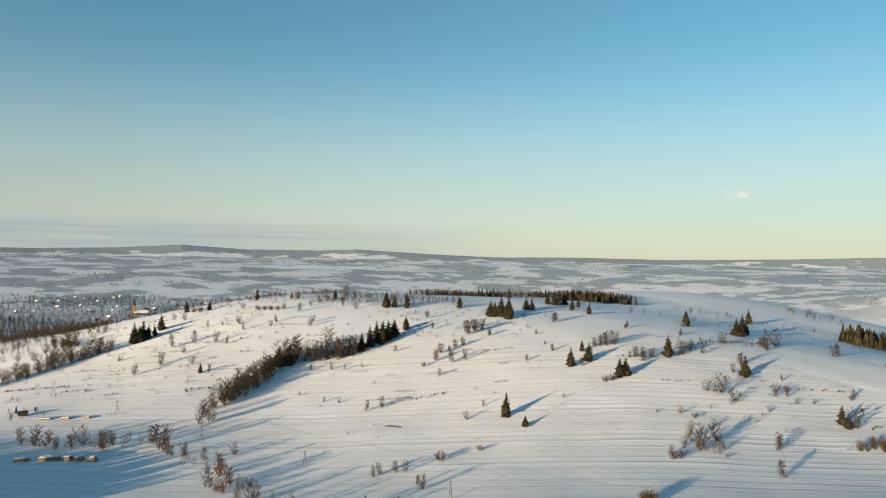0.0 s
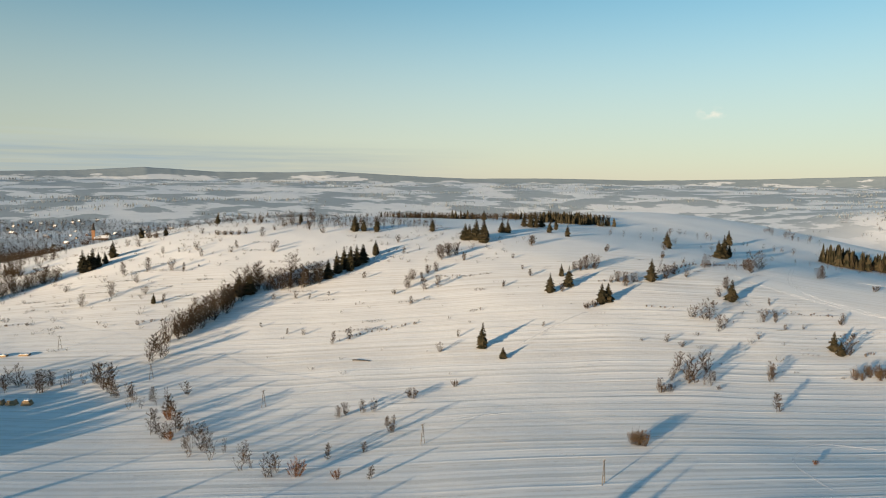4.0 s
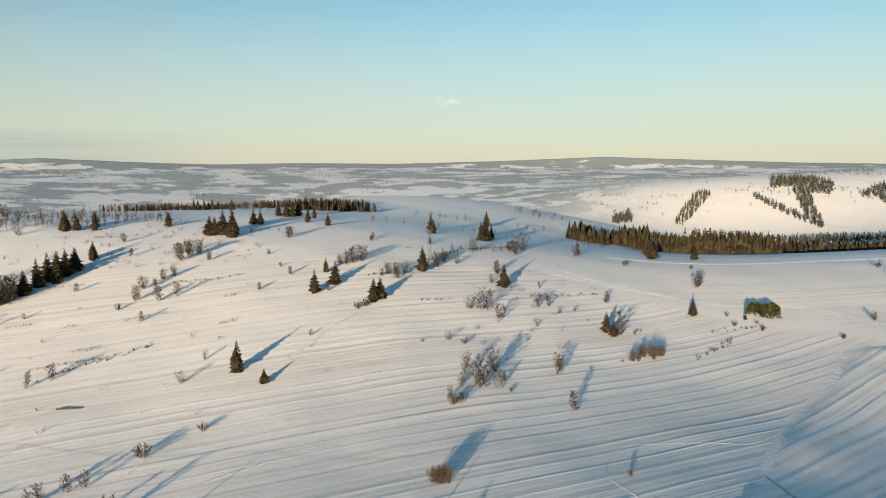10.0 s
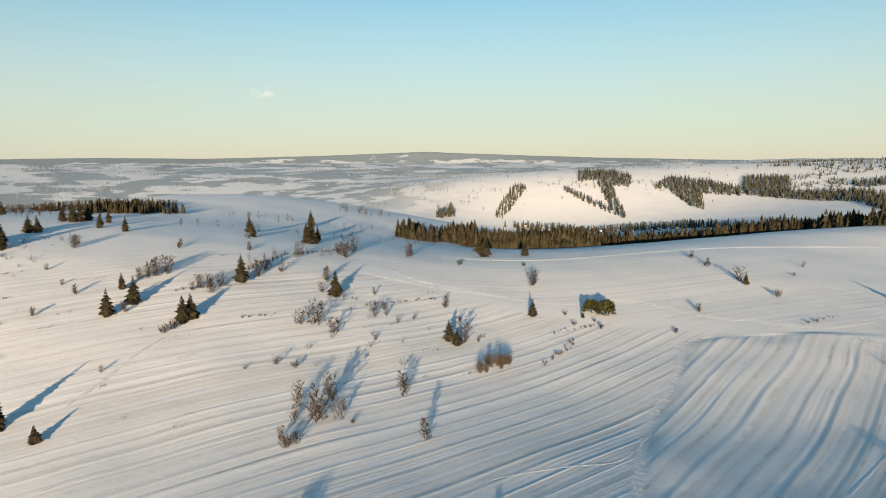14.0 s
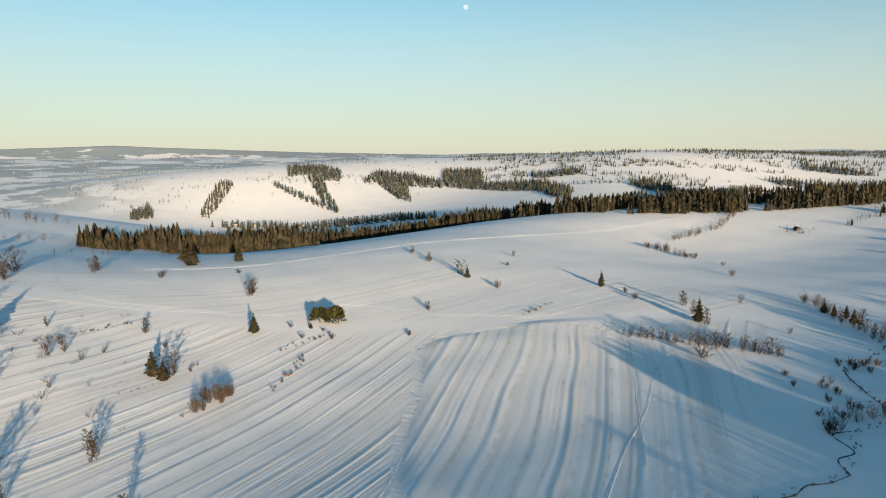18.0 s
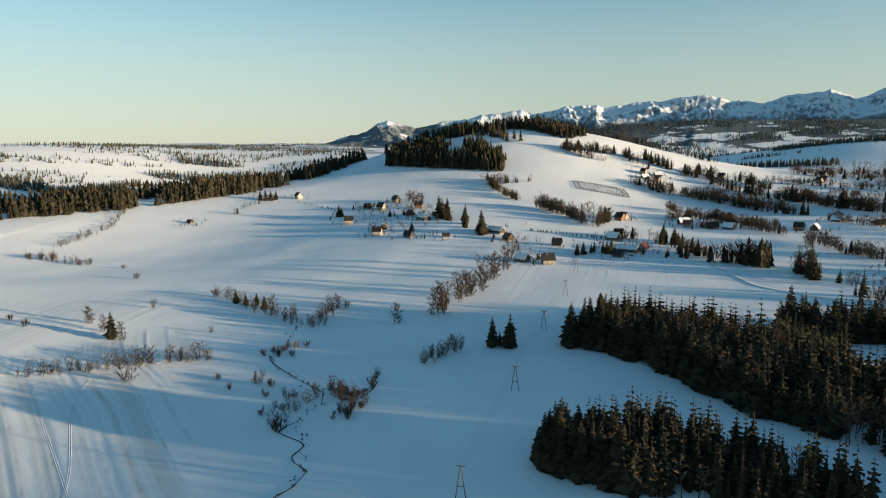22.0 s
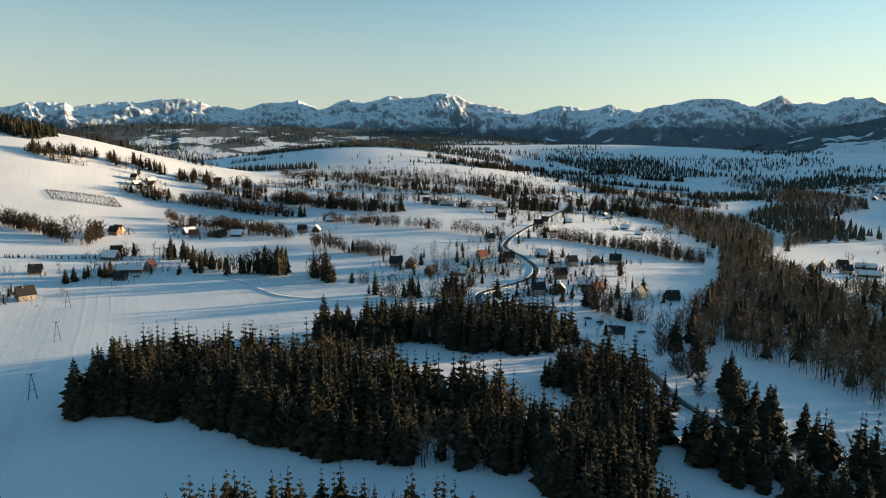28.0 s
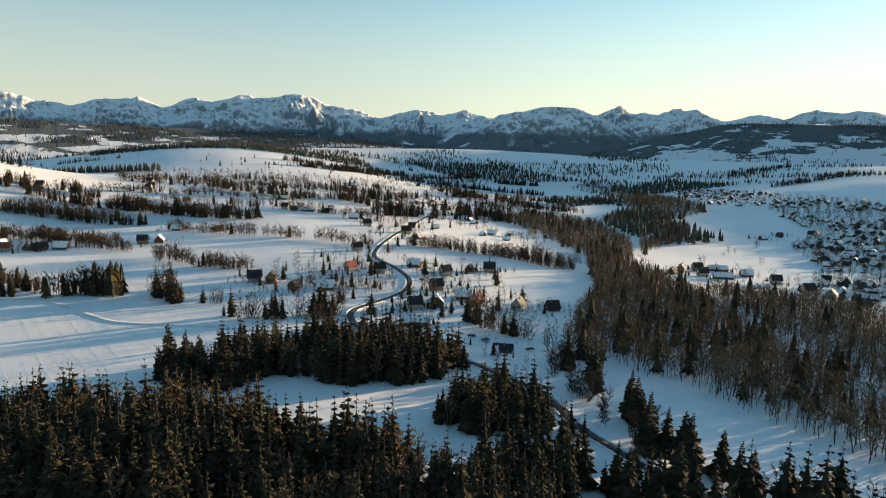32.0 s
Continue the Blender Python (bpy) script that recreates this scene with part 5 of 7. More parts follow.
# ---- woods ----
LOWER_WOOD = [(353, 48), (340, 36), (298, 33), (253, 32), (226, 24), (198, 14), (182, 0), (173, -8), (172, -38), (190, -28), (210, -18), (256, -26), (300, -32), (345, -24), (372, -8), (374, 18)]
NEAR_WOOD = [(266, 110), (257, 113), (244, 107), (235, 99), (216, 78), (200, 60), (198, 52), (228, 54), (246, 66), (262, 80), (270, 99)]
MID_WOOD = [(339, -62), (317, -59), (303, -62), (300, -81), (265, -80), (246, -88), (232, -103), (226, -119), (238, -137), (265, -138), (296, -126), (325, -104)]
ROAD_WOOD = [(223, -54), (206, -49), (194, -53), (181, -63), (171, -53), (172, -71), (191, -88), (209, -94), (223, -77)]
RIVER_WOOD = [(184, -325), (191, -226), (192, -160), (171, -127), (156, -139), (142, -143), (129, -128), (111, -105), (96, -94), (78, -68), (40, -80), (62, -144), (70, -174), (87, -207), (97, -257), (103, -302), (121, -373), (158, -473), (181, -560), (205, -560), (196, -440)]
OUTER_WOOD = [(112, -395), (93, -303), (79, -238), (67, -194), (54, -144), (30, -80), (-60, -90), (-60, -240), (9, -327), (37, -361), (75, -381)]
GORGE_WOODS = [[(349, -820), (274, -694), (228, -575), (197, -503), (172, -480), (147, -547), (140, -677), (158, -715), (206, -865), (259, -901), (316, -936)], [(139, -645), (92, -761), (77, -894), (113, -922), (143, -839), (150, -704)],
               [(207, -898), (150, -930), (89, -981), (38, -1073), (35, -1193), (87, -1398), (144, -1564), (179, -1221), (149, -1036), (194, -1004)], [(334, -1882), (246, -1760), (170, -1366), (115, -1692), (190, -1933), (295, -2033)]]


def wood(poly, gap, tall, share, name, near=0, firs_as=SPRUCE_LOW, bare_as=BARE_WOOD):
    """A mixed stand: share of spruce; the first near trees towards the camera's side stand as single trees, the rest as one mesh."""
    spots = scatter_in(poly, gap, tall, 0.32)
    clump = fractal(spots[:, 0], spots[:, 1], 15, 17, 3)
    spots[:, 2] *= 0.62 + 0.85 * clump
    firs = RNG.random(len(spots)) < share * (0.35 + 1.3 * clump)
    firs_at, bare_at = spots[firs], spots[~firs]
    if near:
        firs_at = firs_at[np.argsort(-firs_at[:, 1] - 0.15 * firs_at[:, 0])]
        plant("spruce_tree", [tuple(map(float, s)) for s in firs_at[:near]], "dark spruce in the shaded wood", "spruce", "spruces in the " + name.replace("_", " "), name="spruce_tree")
        firs_at = firs_at[near:]
    grove("spruce_" + name, firs_as, firs_at, BARK, NEEDLES, "dense stand of dark spruces in snow", "forest")
    bare_at[:, 2] *= 0.8
    grove("leafless_" + name, bare_as, bare_at, BARK, TWIGS_WOOD_HAZED, "leafless brown trees between the spruces", "forest")


wood(LOWER_WOOD, 3.3, 15.0, 0.66, "lower_wood", 80)
wood(NEAR_WOOD, 3.0, 12.4, 0.85, "near_wood", 50)
wood(MID_WOOD, 3.5, 15.5, 0.75, "middle_wood", 30)
wood(ROAD_WOOD, 3.7, 14.0, 0.6, "road_wood", 15)
ROADSIDE_WOOD = [(158, -44), (140, -34), (122, -44), (100, -44), (80, -20), (106, 8), (150, -6), (170, -24)]
wood(ROADSIDE_WOOD, 5.0, 14, 0.65, "roadside_wood", 25)
wood([p for p in RIVER_WOOD if p[1] > -330], 3.8, 14, 0.07, "river_wood", 0, FIRS)
wood([(103, -302), (121, -373), (158, -473), (181, -560), (205, -560), (196, -440), (184, -325)], 4.0, 13, 0.08, "upper_river_wood", 0, FIRS, FUZZ)
wood(OUTER_WOOD, 4.2, 13, 0.03, "outer_wood", 0, FIRS, FUZZ)
for poly, gap in zip(GORGE_WOODS, (4.6, 5.0, 5.5, 9.0)):
    wood(poly, gap * 1.1, 12, 0.09, "gorge_wood", 0, FIRS, FUZZ)
plant("spruce_tree", [tuple(map(float, s)) for s in np.vstack([scatter_along([(161, -61), (149, -57), (142, -48), (136, -46), (128, -36)], 3.6, 1.6, 17, 0.2), scatter_along([(190, -140), (178, -125), (168, -100), (150, -70)], 7, 3, 15, 0.25)])],
      "tall dark spruce beside the village road", "spruce", "spruces by the road")
plant("grey_tree", [tuple(map(float, s)) for s in scatter_along([(196, -150), (185, -118), (170, -92), (160, -66), (146, -48)], 6, 4, 11, 0.3)], "leafless tree beside the village road", "tree", "trees by the road", name="bare_tree")

FIELD_ROWS = [
    ([(318, -160), (300, -150), (280, -146)], 3.5, 3, 12, 0.5),
    ([(602, -862), (480, -840), (343, -825), (220, -800)], 5, 8, 13, 0.5),
    ([(291, -440), (250, -455), (204, -461)], 4, 4, 10, 0.1),
    ([(834, -706), (720, -820), (601, -960), (420, -1010), (250, -1030)], 6, 14, 11, 0.3),
    ([(1010, 300), (950, 265), (880, 275), (800, 315)], 6, 3, 7, 0.03),
    ([(1000, 120), (970, 95), (940, 130), (900, 150)], 9, 3, 7, 0.1),
    ([(905, -707), (892, -847), (856, -988), (761, -1002), (703, -1063), (591, -1083)], 4, 14, 11, 0.15),
]
FAR_ROWS = [
    ([(477, -653), (419, -713), (389, -844), (340, -810)], 3, 5, 15, 0.6),
    ([(496, -1144), (425, -1076), (368, -1215), (290, -1178)], 5, 9, 11, 0.2),
    ([(335, -431), (295, -431), (259, -443), (219, -430), (204, -420)], 2.6, 3, 11, 0.1),
    ([(1150, -470), (1050, -540), (960, -600)], 6, 6, 11, 0.3),
    ([(949, -451), (908, -463), (885, -488), (863, -523), (827, -533), (788, -537)], 3.0, 5, 13, 0.55),
    ([(867, -372), (816, -389), (801, -408), (782, -432), (741, -441), (708, -446), (681, -448)], 3.0, 5, 11, 0.25),
]
VALLEY_ROWS = [
    ([(748, -334), (680, -312), (639, -307), (595, -296), (558, -288), (532, -283)], 2.2, 4, 10, 0.04),
    ([(504, -275), (474, -266), (462, -262)], 2.2, 3, 10, 0.02),
    ([(452, -264), (424, -260)], 2.2, 3, 10, 0.02),
    ([(585, -148), (567, -165), (545, -167), (514, -166), (488, -162)], 2.6, 4, 10, 0.3),
    ([(483, -159), (469, -171), (451, -177)], 1.6, 4, 14, 0.6),
    ([(434, -183), (412, -178), (400, -176)], 1.8, 4, 14, 0.65),
    ([(400, -176), (382, -184)], 2.2, 3, 9, 0.1),
]
HAMLET_ROWS = [
    ([(761, -535), (738, -543), (697, -512), (667, -517), (641, -515), (612, -515)], 2.6, 6, 10, 0.05),
    ([(950, -189), (905, -182), (847, -174), (821, -174)], 2.4, 4, 10, 0.35),
    ([(929, -179), (924, -213), (914, -245)], 2.8, 4, 11, 0.45),
    ([(759, -165), (716, -165), (669, -159), (646, -152)], 1.9, 4, 12, 0.02),
    ([(630, -155), (666, -194)], 2.4, 4, 11, 0.1),
    ([(1006, -344), (972, -358), (948, -384)], 3, 5, 9, 0.2),
    ([(658, -54), (658, -74), (654, -97)], 2.5, 3, 5, 0.02),
    ([(548, -105), (537, -109)], 3, 5, 9, 0.3),
]
ROAD_ROWS = [
    ([(368, -160), (334, -167), (310, -189)], 2.8, 5, 12, 0.4),
    ([(489, -258), (454, -257), (420, -269)], 1.8, 2, 9, 0.1),
    ([(364, -238), (338, -252), (315, -256)], 3.0, 4, 8, 0.3),
    ([(247, -201), (225, -186), (197, -176)], 2.2, 3, 12, 0.55),
    ([(356, -423), (310, -433), (274, -434), (221, -412), (203, -414)], 1.8, 2.5, 11, 0.03),
    ([(659, -261), (656, -320), (563, -311)], 2.4, 4, 10, 0.1),
]
LONG_ROWS = [
    ([(863, -390), (788, -413), (746, -423), (688, -426), (639, -436)], 2.6, 5, 12, 0.22),
    ([(600, -415), (550, -396), (479, -395), (412, -398), (371, -391)], 3.0, 3, 10, 0.05),
    ([(912, -418), (863, -498), (830, -486), (761, -497), (691, -508), (596, -501), (560, -513)], 2.6, 7, 13, 0.32),
    ([(785, -573), (722, -580), (660, -599), (588, -614), (490, -604), (440, -588)], 3.8, 8, 10, 0.12),
    ([(775, -744), (649, -725), (582, -776), (457, -722), (390, -740), (323, -811)], 3.2, 7, 12, 0.45),
    ([(1005, -349), (962, -424), (930, -430)], 2.2, 5, 12, 0.3),
]
FOOT_ROWS = [
    ([(570, -1245), (406, -1103), (300, -1013), (232, -1000)], 3.2, 8, 12, 0.35),
    ([(876, -681), (810, -797), (711, -917), (566, -925), (515, -955)], 2.6, 22, 10, 0.1),
    ([(825, -580), (725, -653), (619, -700), (554, -812)], 3.0, 14, 10, 0.15),
    ([(960, -1380), (891, -1420), (801, -1550), (710, -1640), (570, -1720), (386, -1716)], 4.0, 14, 13, 0.9),
    ([(-160, -1591), (-263, -1681), (-400, -1840)], 3.0, 12, 12, 0.3),
    ([(-115, -2021), (-220, -2100), (-310, -2168)], 4.0, 16, 12, 0.5),
    ([(867, -1423), (855, -1600), (807, -1723), (623, -1959)], 3.6, 8, 13, 0.9),
    ([(557, -1899), (429, -1910)], 3.2, 8, 13, 0.9),
    ([(1057, -1485), (965, -1497), (875, -1439)], 4.0, 10, 13, 0.8),
    ([(420, -960), (330, -930), (250, -905), (210, -870)], 3.0, 9, 10, 0.2),
    ([(500, -1100), (380, -1180), (260, -1200), (190, -1240)], 4.0, 16, 11, 0.3),
]
for line, gap, width, tall, share in FIELD_ROWS + FAR_ROWS + VALLEY_ROWS + HAMLET_ROWS + ROAD_ROWS + LONG_ROWS + FOOT_ROWS:
    near_row = line[0][0] < 480 and line[0][1] > -480
    spots = scatter_along(line, gap * (0.5 if near_row else 0.3), width * 0.5, tall * 0.95, 0.5)
    thick = fractal(spots[:, 0], spots[:, 1], 20, 8, 2)
    spots[:, 2] *= 0.55 + 0.9 * thick
    spots = spots[thick > 0.33]
    firs = RNG.random(len(spots)) < share * 0.6
    grove("hedge_spruces", SPRUCE_LOW if near_row else FIRS, spots[firs], BARK, NEEDLES, "dark spruces along a snowy field edge")
    grove("hedge_trees", HEDGE if near_row else FUZZ, spots[~firs], BARK, TWIGS, "leafless trees along a snowy field edge")
# the wooded hill above the village and the belts behind the ridges
HILL_WOOD = [(1139, -102), (1061, -141), (1009, -184), (966, -224), (1006, -250), (1084, -238), (1156, -207), (1237, -145)]
HILL_TOP = [(1275, -140), (1190, -235), (1172, -250), (1130, -275), (1067, -283), (1060, -305), (1115, -300), (1150, -325), (1110, -345), (1060, -362), (1038, -380), (1065, -430), (1130, -420), (1200, -370), (1260, -290), (1330, -180)]
EAST_BELT = [(960, 570), (934, 471), (928, 382), (957, 275), (985, 207), (1045, 105), (1150, 40), (1215, -40), (1275, -115), (1390, -90), (1330, 60), (1150, 190), (1075, 300), (1060, 420), (1090, 580)]
VALLEY_BELT = [(520, 900), (560, 850), (590, 760), (640, 735), (690, 690), (730, 735), (760, 728), (800, 745), (850, 700), (905, 668), (950, 610), (1040, 520), (1090, 600), (1000, 720), (900, 800), (800, 830), (680, 850), (600, 960)]
NORTH_BELT = [(-60, 1060), (60, 1080), (180, 1100), (290, 1090), (330, 1150), (200, 1180), (0, 1150)]
SHADE_BELT = [(180, 1040), (260, 1010), (300, 1030), (260, 1075), (200, 1085)]
for poly, gap, tall, name in ((HILL_WOOD, 5.5, 17, "hill_wood"), (HILL_TOP, 6, 16, "hilltop_wood"), (EAST_BELT, 6.5, 17, "ridge_wood"), (VALLEY_BELT, 5.5, 19, "valley_wood"), (NORTH_BELT, 9, 9, "north_wood"), (SHADE_BELT, 6, 11, "hollow_wood")):
    trees = scatter_in(poly, gap, tall, 0.45)
    ragged = fractal(trees[:, 0], trees[:, 1], 34, 5, 3)
    trees[:, 2] *= 0.5 + 0.95 * ragged
    grove(name, FIRS_FAR if name in ("ridge_wood", "hilltop_wood") else FIRS, trees[ragged > 0.38], BARK, NEEDLES, "spruce forest on the snowy hills", "forest")
# the tall stand west of the lower wood, whose shadows lie over the brook field
stand = scatter_in([(124, 88), (131, 84), (166, 50), (198, 18), (182, 0), (160, 30), (122, 66)], 2.8, 1.1, 0.3)
stand[:, 2] *= 7.5 + 0.1 * np.clip(0.731 * stand[:, 0] - 0.682 * stand[:, 1] - 42, 0, 90)
grove("western_stand", SPRUCE_LOW, stand, BARK, NEEDLES, "spruces on the shaded side of the brook meadow", "forest")
belt = scatter_in(VALLEY_BELT, 14, 15, 0.35)
grove("valley_larches", FUZZ, belt, BARK, TWIGS, "golden-brown leafless trees at the forest edge", "forest")
grove("hollow_trees", FUZZ, np.vstack([scatter_in(NORTH_BELT, 7, 9, 0.4), scatter_along([(230, 880), (330, 830), (430, 800), (520, 790)], 14, 6, 8), scatter_along([(330, 1000), (430, 960), (520, 930)], 9, 8, 9), scatter_along([(560, 1110), (620, 1090)], 4, 10, 14)]), BARK, TWIGS, "leafless trees in the shaded hollow", "trees")
# woods on the far hills
FAR_STANDS = [[(1300, 1553), (1315, 1541), (1566, 1700), (1568, 1752), (1391, 1638)], [(1658, 1623), (1600, 1382), (1571, 1372), (1627, 1600)], [(1772, 1581), (1790, 1545), (1569, 1316), (1534, 1312), (1691, 1498)], [(1866, 1750), (1956, 1666), (1919, 1559), (1813, 1489), (1775, 1552), (1807, 1602), (1742, 1638)],
              [(1844, 1432), (2005, 1478), (2050, 1357), (2022, 1232), (1942, 1190), (1908, 1297), (1739, 1186), (1760, 1241), (1878, 1396)], [(1178, 1670), (1282, 1716), (1204, 1616), (1137, 1605)]]
EAST_STANDS = [[(2170, 1311), (2218, 1188), (2039, 1094), (2052, 889), (1901, 754), (1702, 716), (1890, 860), (1944, 1082), (1962, 1201)], [(2033, 637), (2102, 607), (2039, 525), (1950, 470), (2196, 309), (2126, 297), (1900, 440), (1946, 575)],
              [(2160, 992), (2247, 839), (2170, 806), (2108, 940)], [(2553, 213), (2518, 65), (2428, -20), (2440, 67), (2490, 194)], [(2319, 300), (2340, 216), (2305, 119), (2321, -11), (2276, -8), (2270, 232)], [(1250, 1480), (1340, 1410), (1390, 1300), (1480, 1210), (1530, 1100), (1480, 950), (1440, 960), (1470, 1100), (1360, 1270), (1280, 1420)]]
LONE_TREES = [(1303, 1717), (1376, 1729), (1483, 1747), (1340, 1876), (1238, 1711), (1228, 1948), (1288, 1981), (1185, 1773), (1234, 1802), (1636, 1671), (1111, 1839), (1439, 1775), (1631, 1704)]
grove("hill_bushes", FUZZ, [(x + RNG.normal(0, 12), y + RNG.normal(0, 12), RNG.uniform(8, 14)) for x, y in LONE_TREES for _ in range(3)], BARK, TWIGS, "single trees and bushes on the sunlit hill", "trees")
far = np.vstack([scatter_in(p, 11, 18) for p in FAR_STANDS + EAST_STANDS])
grove("far_woods", FIRS_FAR, far, BARK, NEEDLES_HAZED, "dark spruce woods on the far hills", "forest")


def patchwork(turns, reach, size, fill, tall, seed, gap=13.0):
    """Tree spots in woods and copses scattered over far country, between bearings and distances from the middle."""
    rng = np.random.default_rng(seed)
    n = int((reach[1] ** 2 - reach[0] ** 2) * math.radians(turns[1] - turns[0]) / 2 / gap ** 2)
    a, r = np.radians(rng.uniform(*turns, n)), np.sqrt(rng.uniform(reach[0] ** 2, reach[1] ** 2, n))
    across, out = a * 2500, r
    keep = fractal(across / 2.4, out, size, seed, 4) > fill
    x, y = CENTRE[0] + r * np.sin(a), CENTRE[1] + r * np.cos(a)
    return np.stack([x[keep], y[keep], tall * rng.uniform(0.6, 1.3, int(keep.sum()))], 1)


grove("eastern_woods", SPECKS, np.vstack([patchwork((62, 104), (1950, 4300), 95, 0.535, 12, 21, 18), patchwork((57, 104), (1900, 4200), 40, 0.73, 10, 22, 26)]), BARK, NEEDLES_HAZED, "spruce woods and copses on the eastern hills", "forest")
grove("northern_woods", SPECKS, patchwork((-45, 57), (2100, 4400), 120, 0.60, 9, 23, 23), HAZED_WOODS, HAZED_WOODS, "woods on the northern plain, greyed by painted haze", "forest")
specks = scatter_in([(1100, 1700), (1450, 1550), (1900, 1350), (2300, 900), (2500, 1100), (2000, 1900), (1400, 2000)], 75, 9, 0.5)
grove("far_trees", FUZZ, specks, BARK, TWIGS, "scattered bushes on the far slopes", "trees")
SOUTH_STANDS = [[(900, -1750), (1300, -1650), (1600, -1400), (1660, -1500), (1350, -1800), (1000, -1900)],
                [(150, -1250), (280, -1100), (320, -1150), (230, -1350)], [(40, -780), (130, -700), (200, -880), (180, -1080), (110, -1060), (90, -900)], [(300, -2000), (700, -1900), (900, -2000), (600, -2150)], [(-100, -1800), (100, -1700), (250, -1850), (50, -2000)], [(1100, -1050), (1300, -950), (1340, -1010), (1150, -1120)]]
grove("south_woods", SPECKS, np.vstack([scatter_in(p, 11, 14) for p in SOUTH_STANDS]), BARK, NEEDLES_HAZED, "dark spruce woods on the southern slopes", "forest")
south = np.vstack([scatter_in([(250, -1050), (900, -950), (1300, -900), (1500, -1500), (800, -1800), (300, -1500)], 160, 9, 0.5), np.array([(94, -555, 13), (90, -560, 11), (14, -728, 14), (34, -587, 10), (30, -595, 8), (53, -671, 12), (28, -457, 12), (9, -483, 11), (46, -674, 9), (62, -643, 8), (15, -733, 10)])])
grove("south_trees", FUZZ, south, BARK, TWIGS, "scattered leafless trees in the southern valley", "trees")
grove("southern_copses", SPECKS, np.vstack([patchwork((118, 205), (1950, 2800), 130, 0.65, 11, 31, 15), patchwork((105, 205), (1500, 2600), 40, 0.82, 10, 32, 34)]), BARK, NEEDLES_HAZED, "spruce copses on the southern slopes", "forest")
# the wood behind the lower meadow whose long shadows lie across it
grove("west_wood", FIRS, scatter_in([(-470, 330), (-400, 290), (-330, 262), (-312, 222), (-350, 200), (-480, 260)], 5.0, 23), BARK, NEEDLES, "spruce wood on the shaded side of the meadow", "forest")
plant("spruce_tree", [(-292, 206, 20), (-262, 202, 21), (-240, 190, 16), (-205, 192, 20), (-160, 190, 19), (-118, 186, 18), (0, 200, 19), (-6, 180, 18)], "tall dark spruce on the shaded side of the meadow", "spruce", "spruces behind the meadow")
plain = np.vstack([scatter_in([(-1300, 1250), (-700, 1150), (-560, 1350), (-800, 1500), (-1300, 1600)], 11, 13, 0.4), scatter_in([(-1200, 1500), (-600, 1500), (-520, 1900), (-900, 2100), (-1200, 1900)], 16, 12, 0.4), scatter_in([(-700, 1000), (-540, 850), (-480, 980), (-600, 1150)], 9, 11, 0.4)])
grove("plain_woods", FUZZ, plain, BARK, TWIGS_GREY, "brown leafless woods on the low plain", "forest")
thick_rows = np.vstack([scatter_along([(-176, 540), (-172, 569), (-158, 612), (-146, 650), (-100, 656), (-84, 666)], 1.3, 4, 15), scatter_along([(-430, 600), (-403, 645), (-385, 672), (-367, 703), (-348, 716)], 1.6, 4, 13), scatter_along([(-277, 452), (-221, 455), (-195, 459), (-165, 434), (-132, 408), (-100, 356), (-60, 324)], 4.5, 4, 8)])
thick_rows = np.vstack([thick_rows, scatter_along([(434, 276), (429, 250), (420, 205), (415, 196)], 2.4, 2, 7), scatter_along([(540, 187), (510, 172), (476, 159), (442, 144), (475, 125)], 3, 3, 7), scatter_along([(437, 78), (470, 48), (506, 13), (531, -10)], 5.0, 1.5, 10, 0.5), scatter_along([(363, 111), (373, 90)], 1.5, 1.5, 6),
                        scatter_along([(330, 176), (345, 170), (350, 152), (330, 150)], 1.8, 4, 5.5), scatter_along([(751, 328), (745, 312), (720, 282)], 2.5, 5, 8), scatter_along([(150, 430), (185, 425)], 3, 5, 8), scatter_along([(225, 635), (262, 690), (330, 690)], 4, 5, 7)])
grove("hedge_thicket", HEDGE, thick_rows, BARK, TWIGS, "dense leafless hedge trees and saplings", "trees")

# growth along the brook
plant("russet_shrub", [(411, 173, 4.0), (412, 168, 4.4), (412, 163, 4.2), (413, 158, 4.6), (413, 153, 4.0), (409, 166, 3.4), (415, 161, 3.6)], "red-brown osier thicket beside the brook", "shrub", "osiers by the brook", name="shrub", wide=1.1)
plant("bare_tree", [(353, 154, 6.5), (350, 152, 5.5), (347, 150, 6), (331, 152, 4.5), (328, 156, 5), (333, 151, 4), (357, 160, 3.5), (338, 145, 2.5), (345, 139, 2.5), (358, 133, 4), (355, 135, 3.5)], "leafless alder with its twigs over the brook", "tree", "alders by the brook", wide=1.0)
plant("grey_tree", [(384, 180, 3.5), (384, 177, 3.5), (374, 175, 3), (365, 179, 2.6), (359, 171, 3.6), (356, 168, 3), (348, 181, 2.6), (336, 177, 3.8), (333, 175, 4.2), (330, 179, 3.8), (348, 176, 3.4), (344, 172, 2.6)], "small leafless tree in the brook meadow", "tree", "small trees by the brook", name="bare_tree")
banks = [(492, 114), (462, 139), (448, 151), (419, 162), (409, 171), (395, 170), (367, 162), (353, 157), (341, 160), (331, 172), (312, 172), (294, 174), (284, 186), (267, 197), (250, 203)]
grove("brook_scrub", SHRUBS, np.vstack([scatter_along(banks, 2.2, 1.0, 0.9, 0.6), scatter_along([(353, 152), (346, 147), (332, 150), (326, 157)], 0.8, 2.2, 2.2, 0.5), scatter_along([(338, 147), (350, 137)], 1.0, 0.8, 1.3, 0.5)]), BARK, TWIGS_GREY, "dark scrub and dead grass on the brook banks", "shrubs")


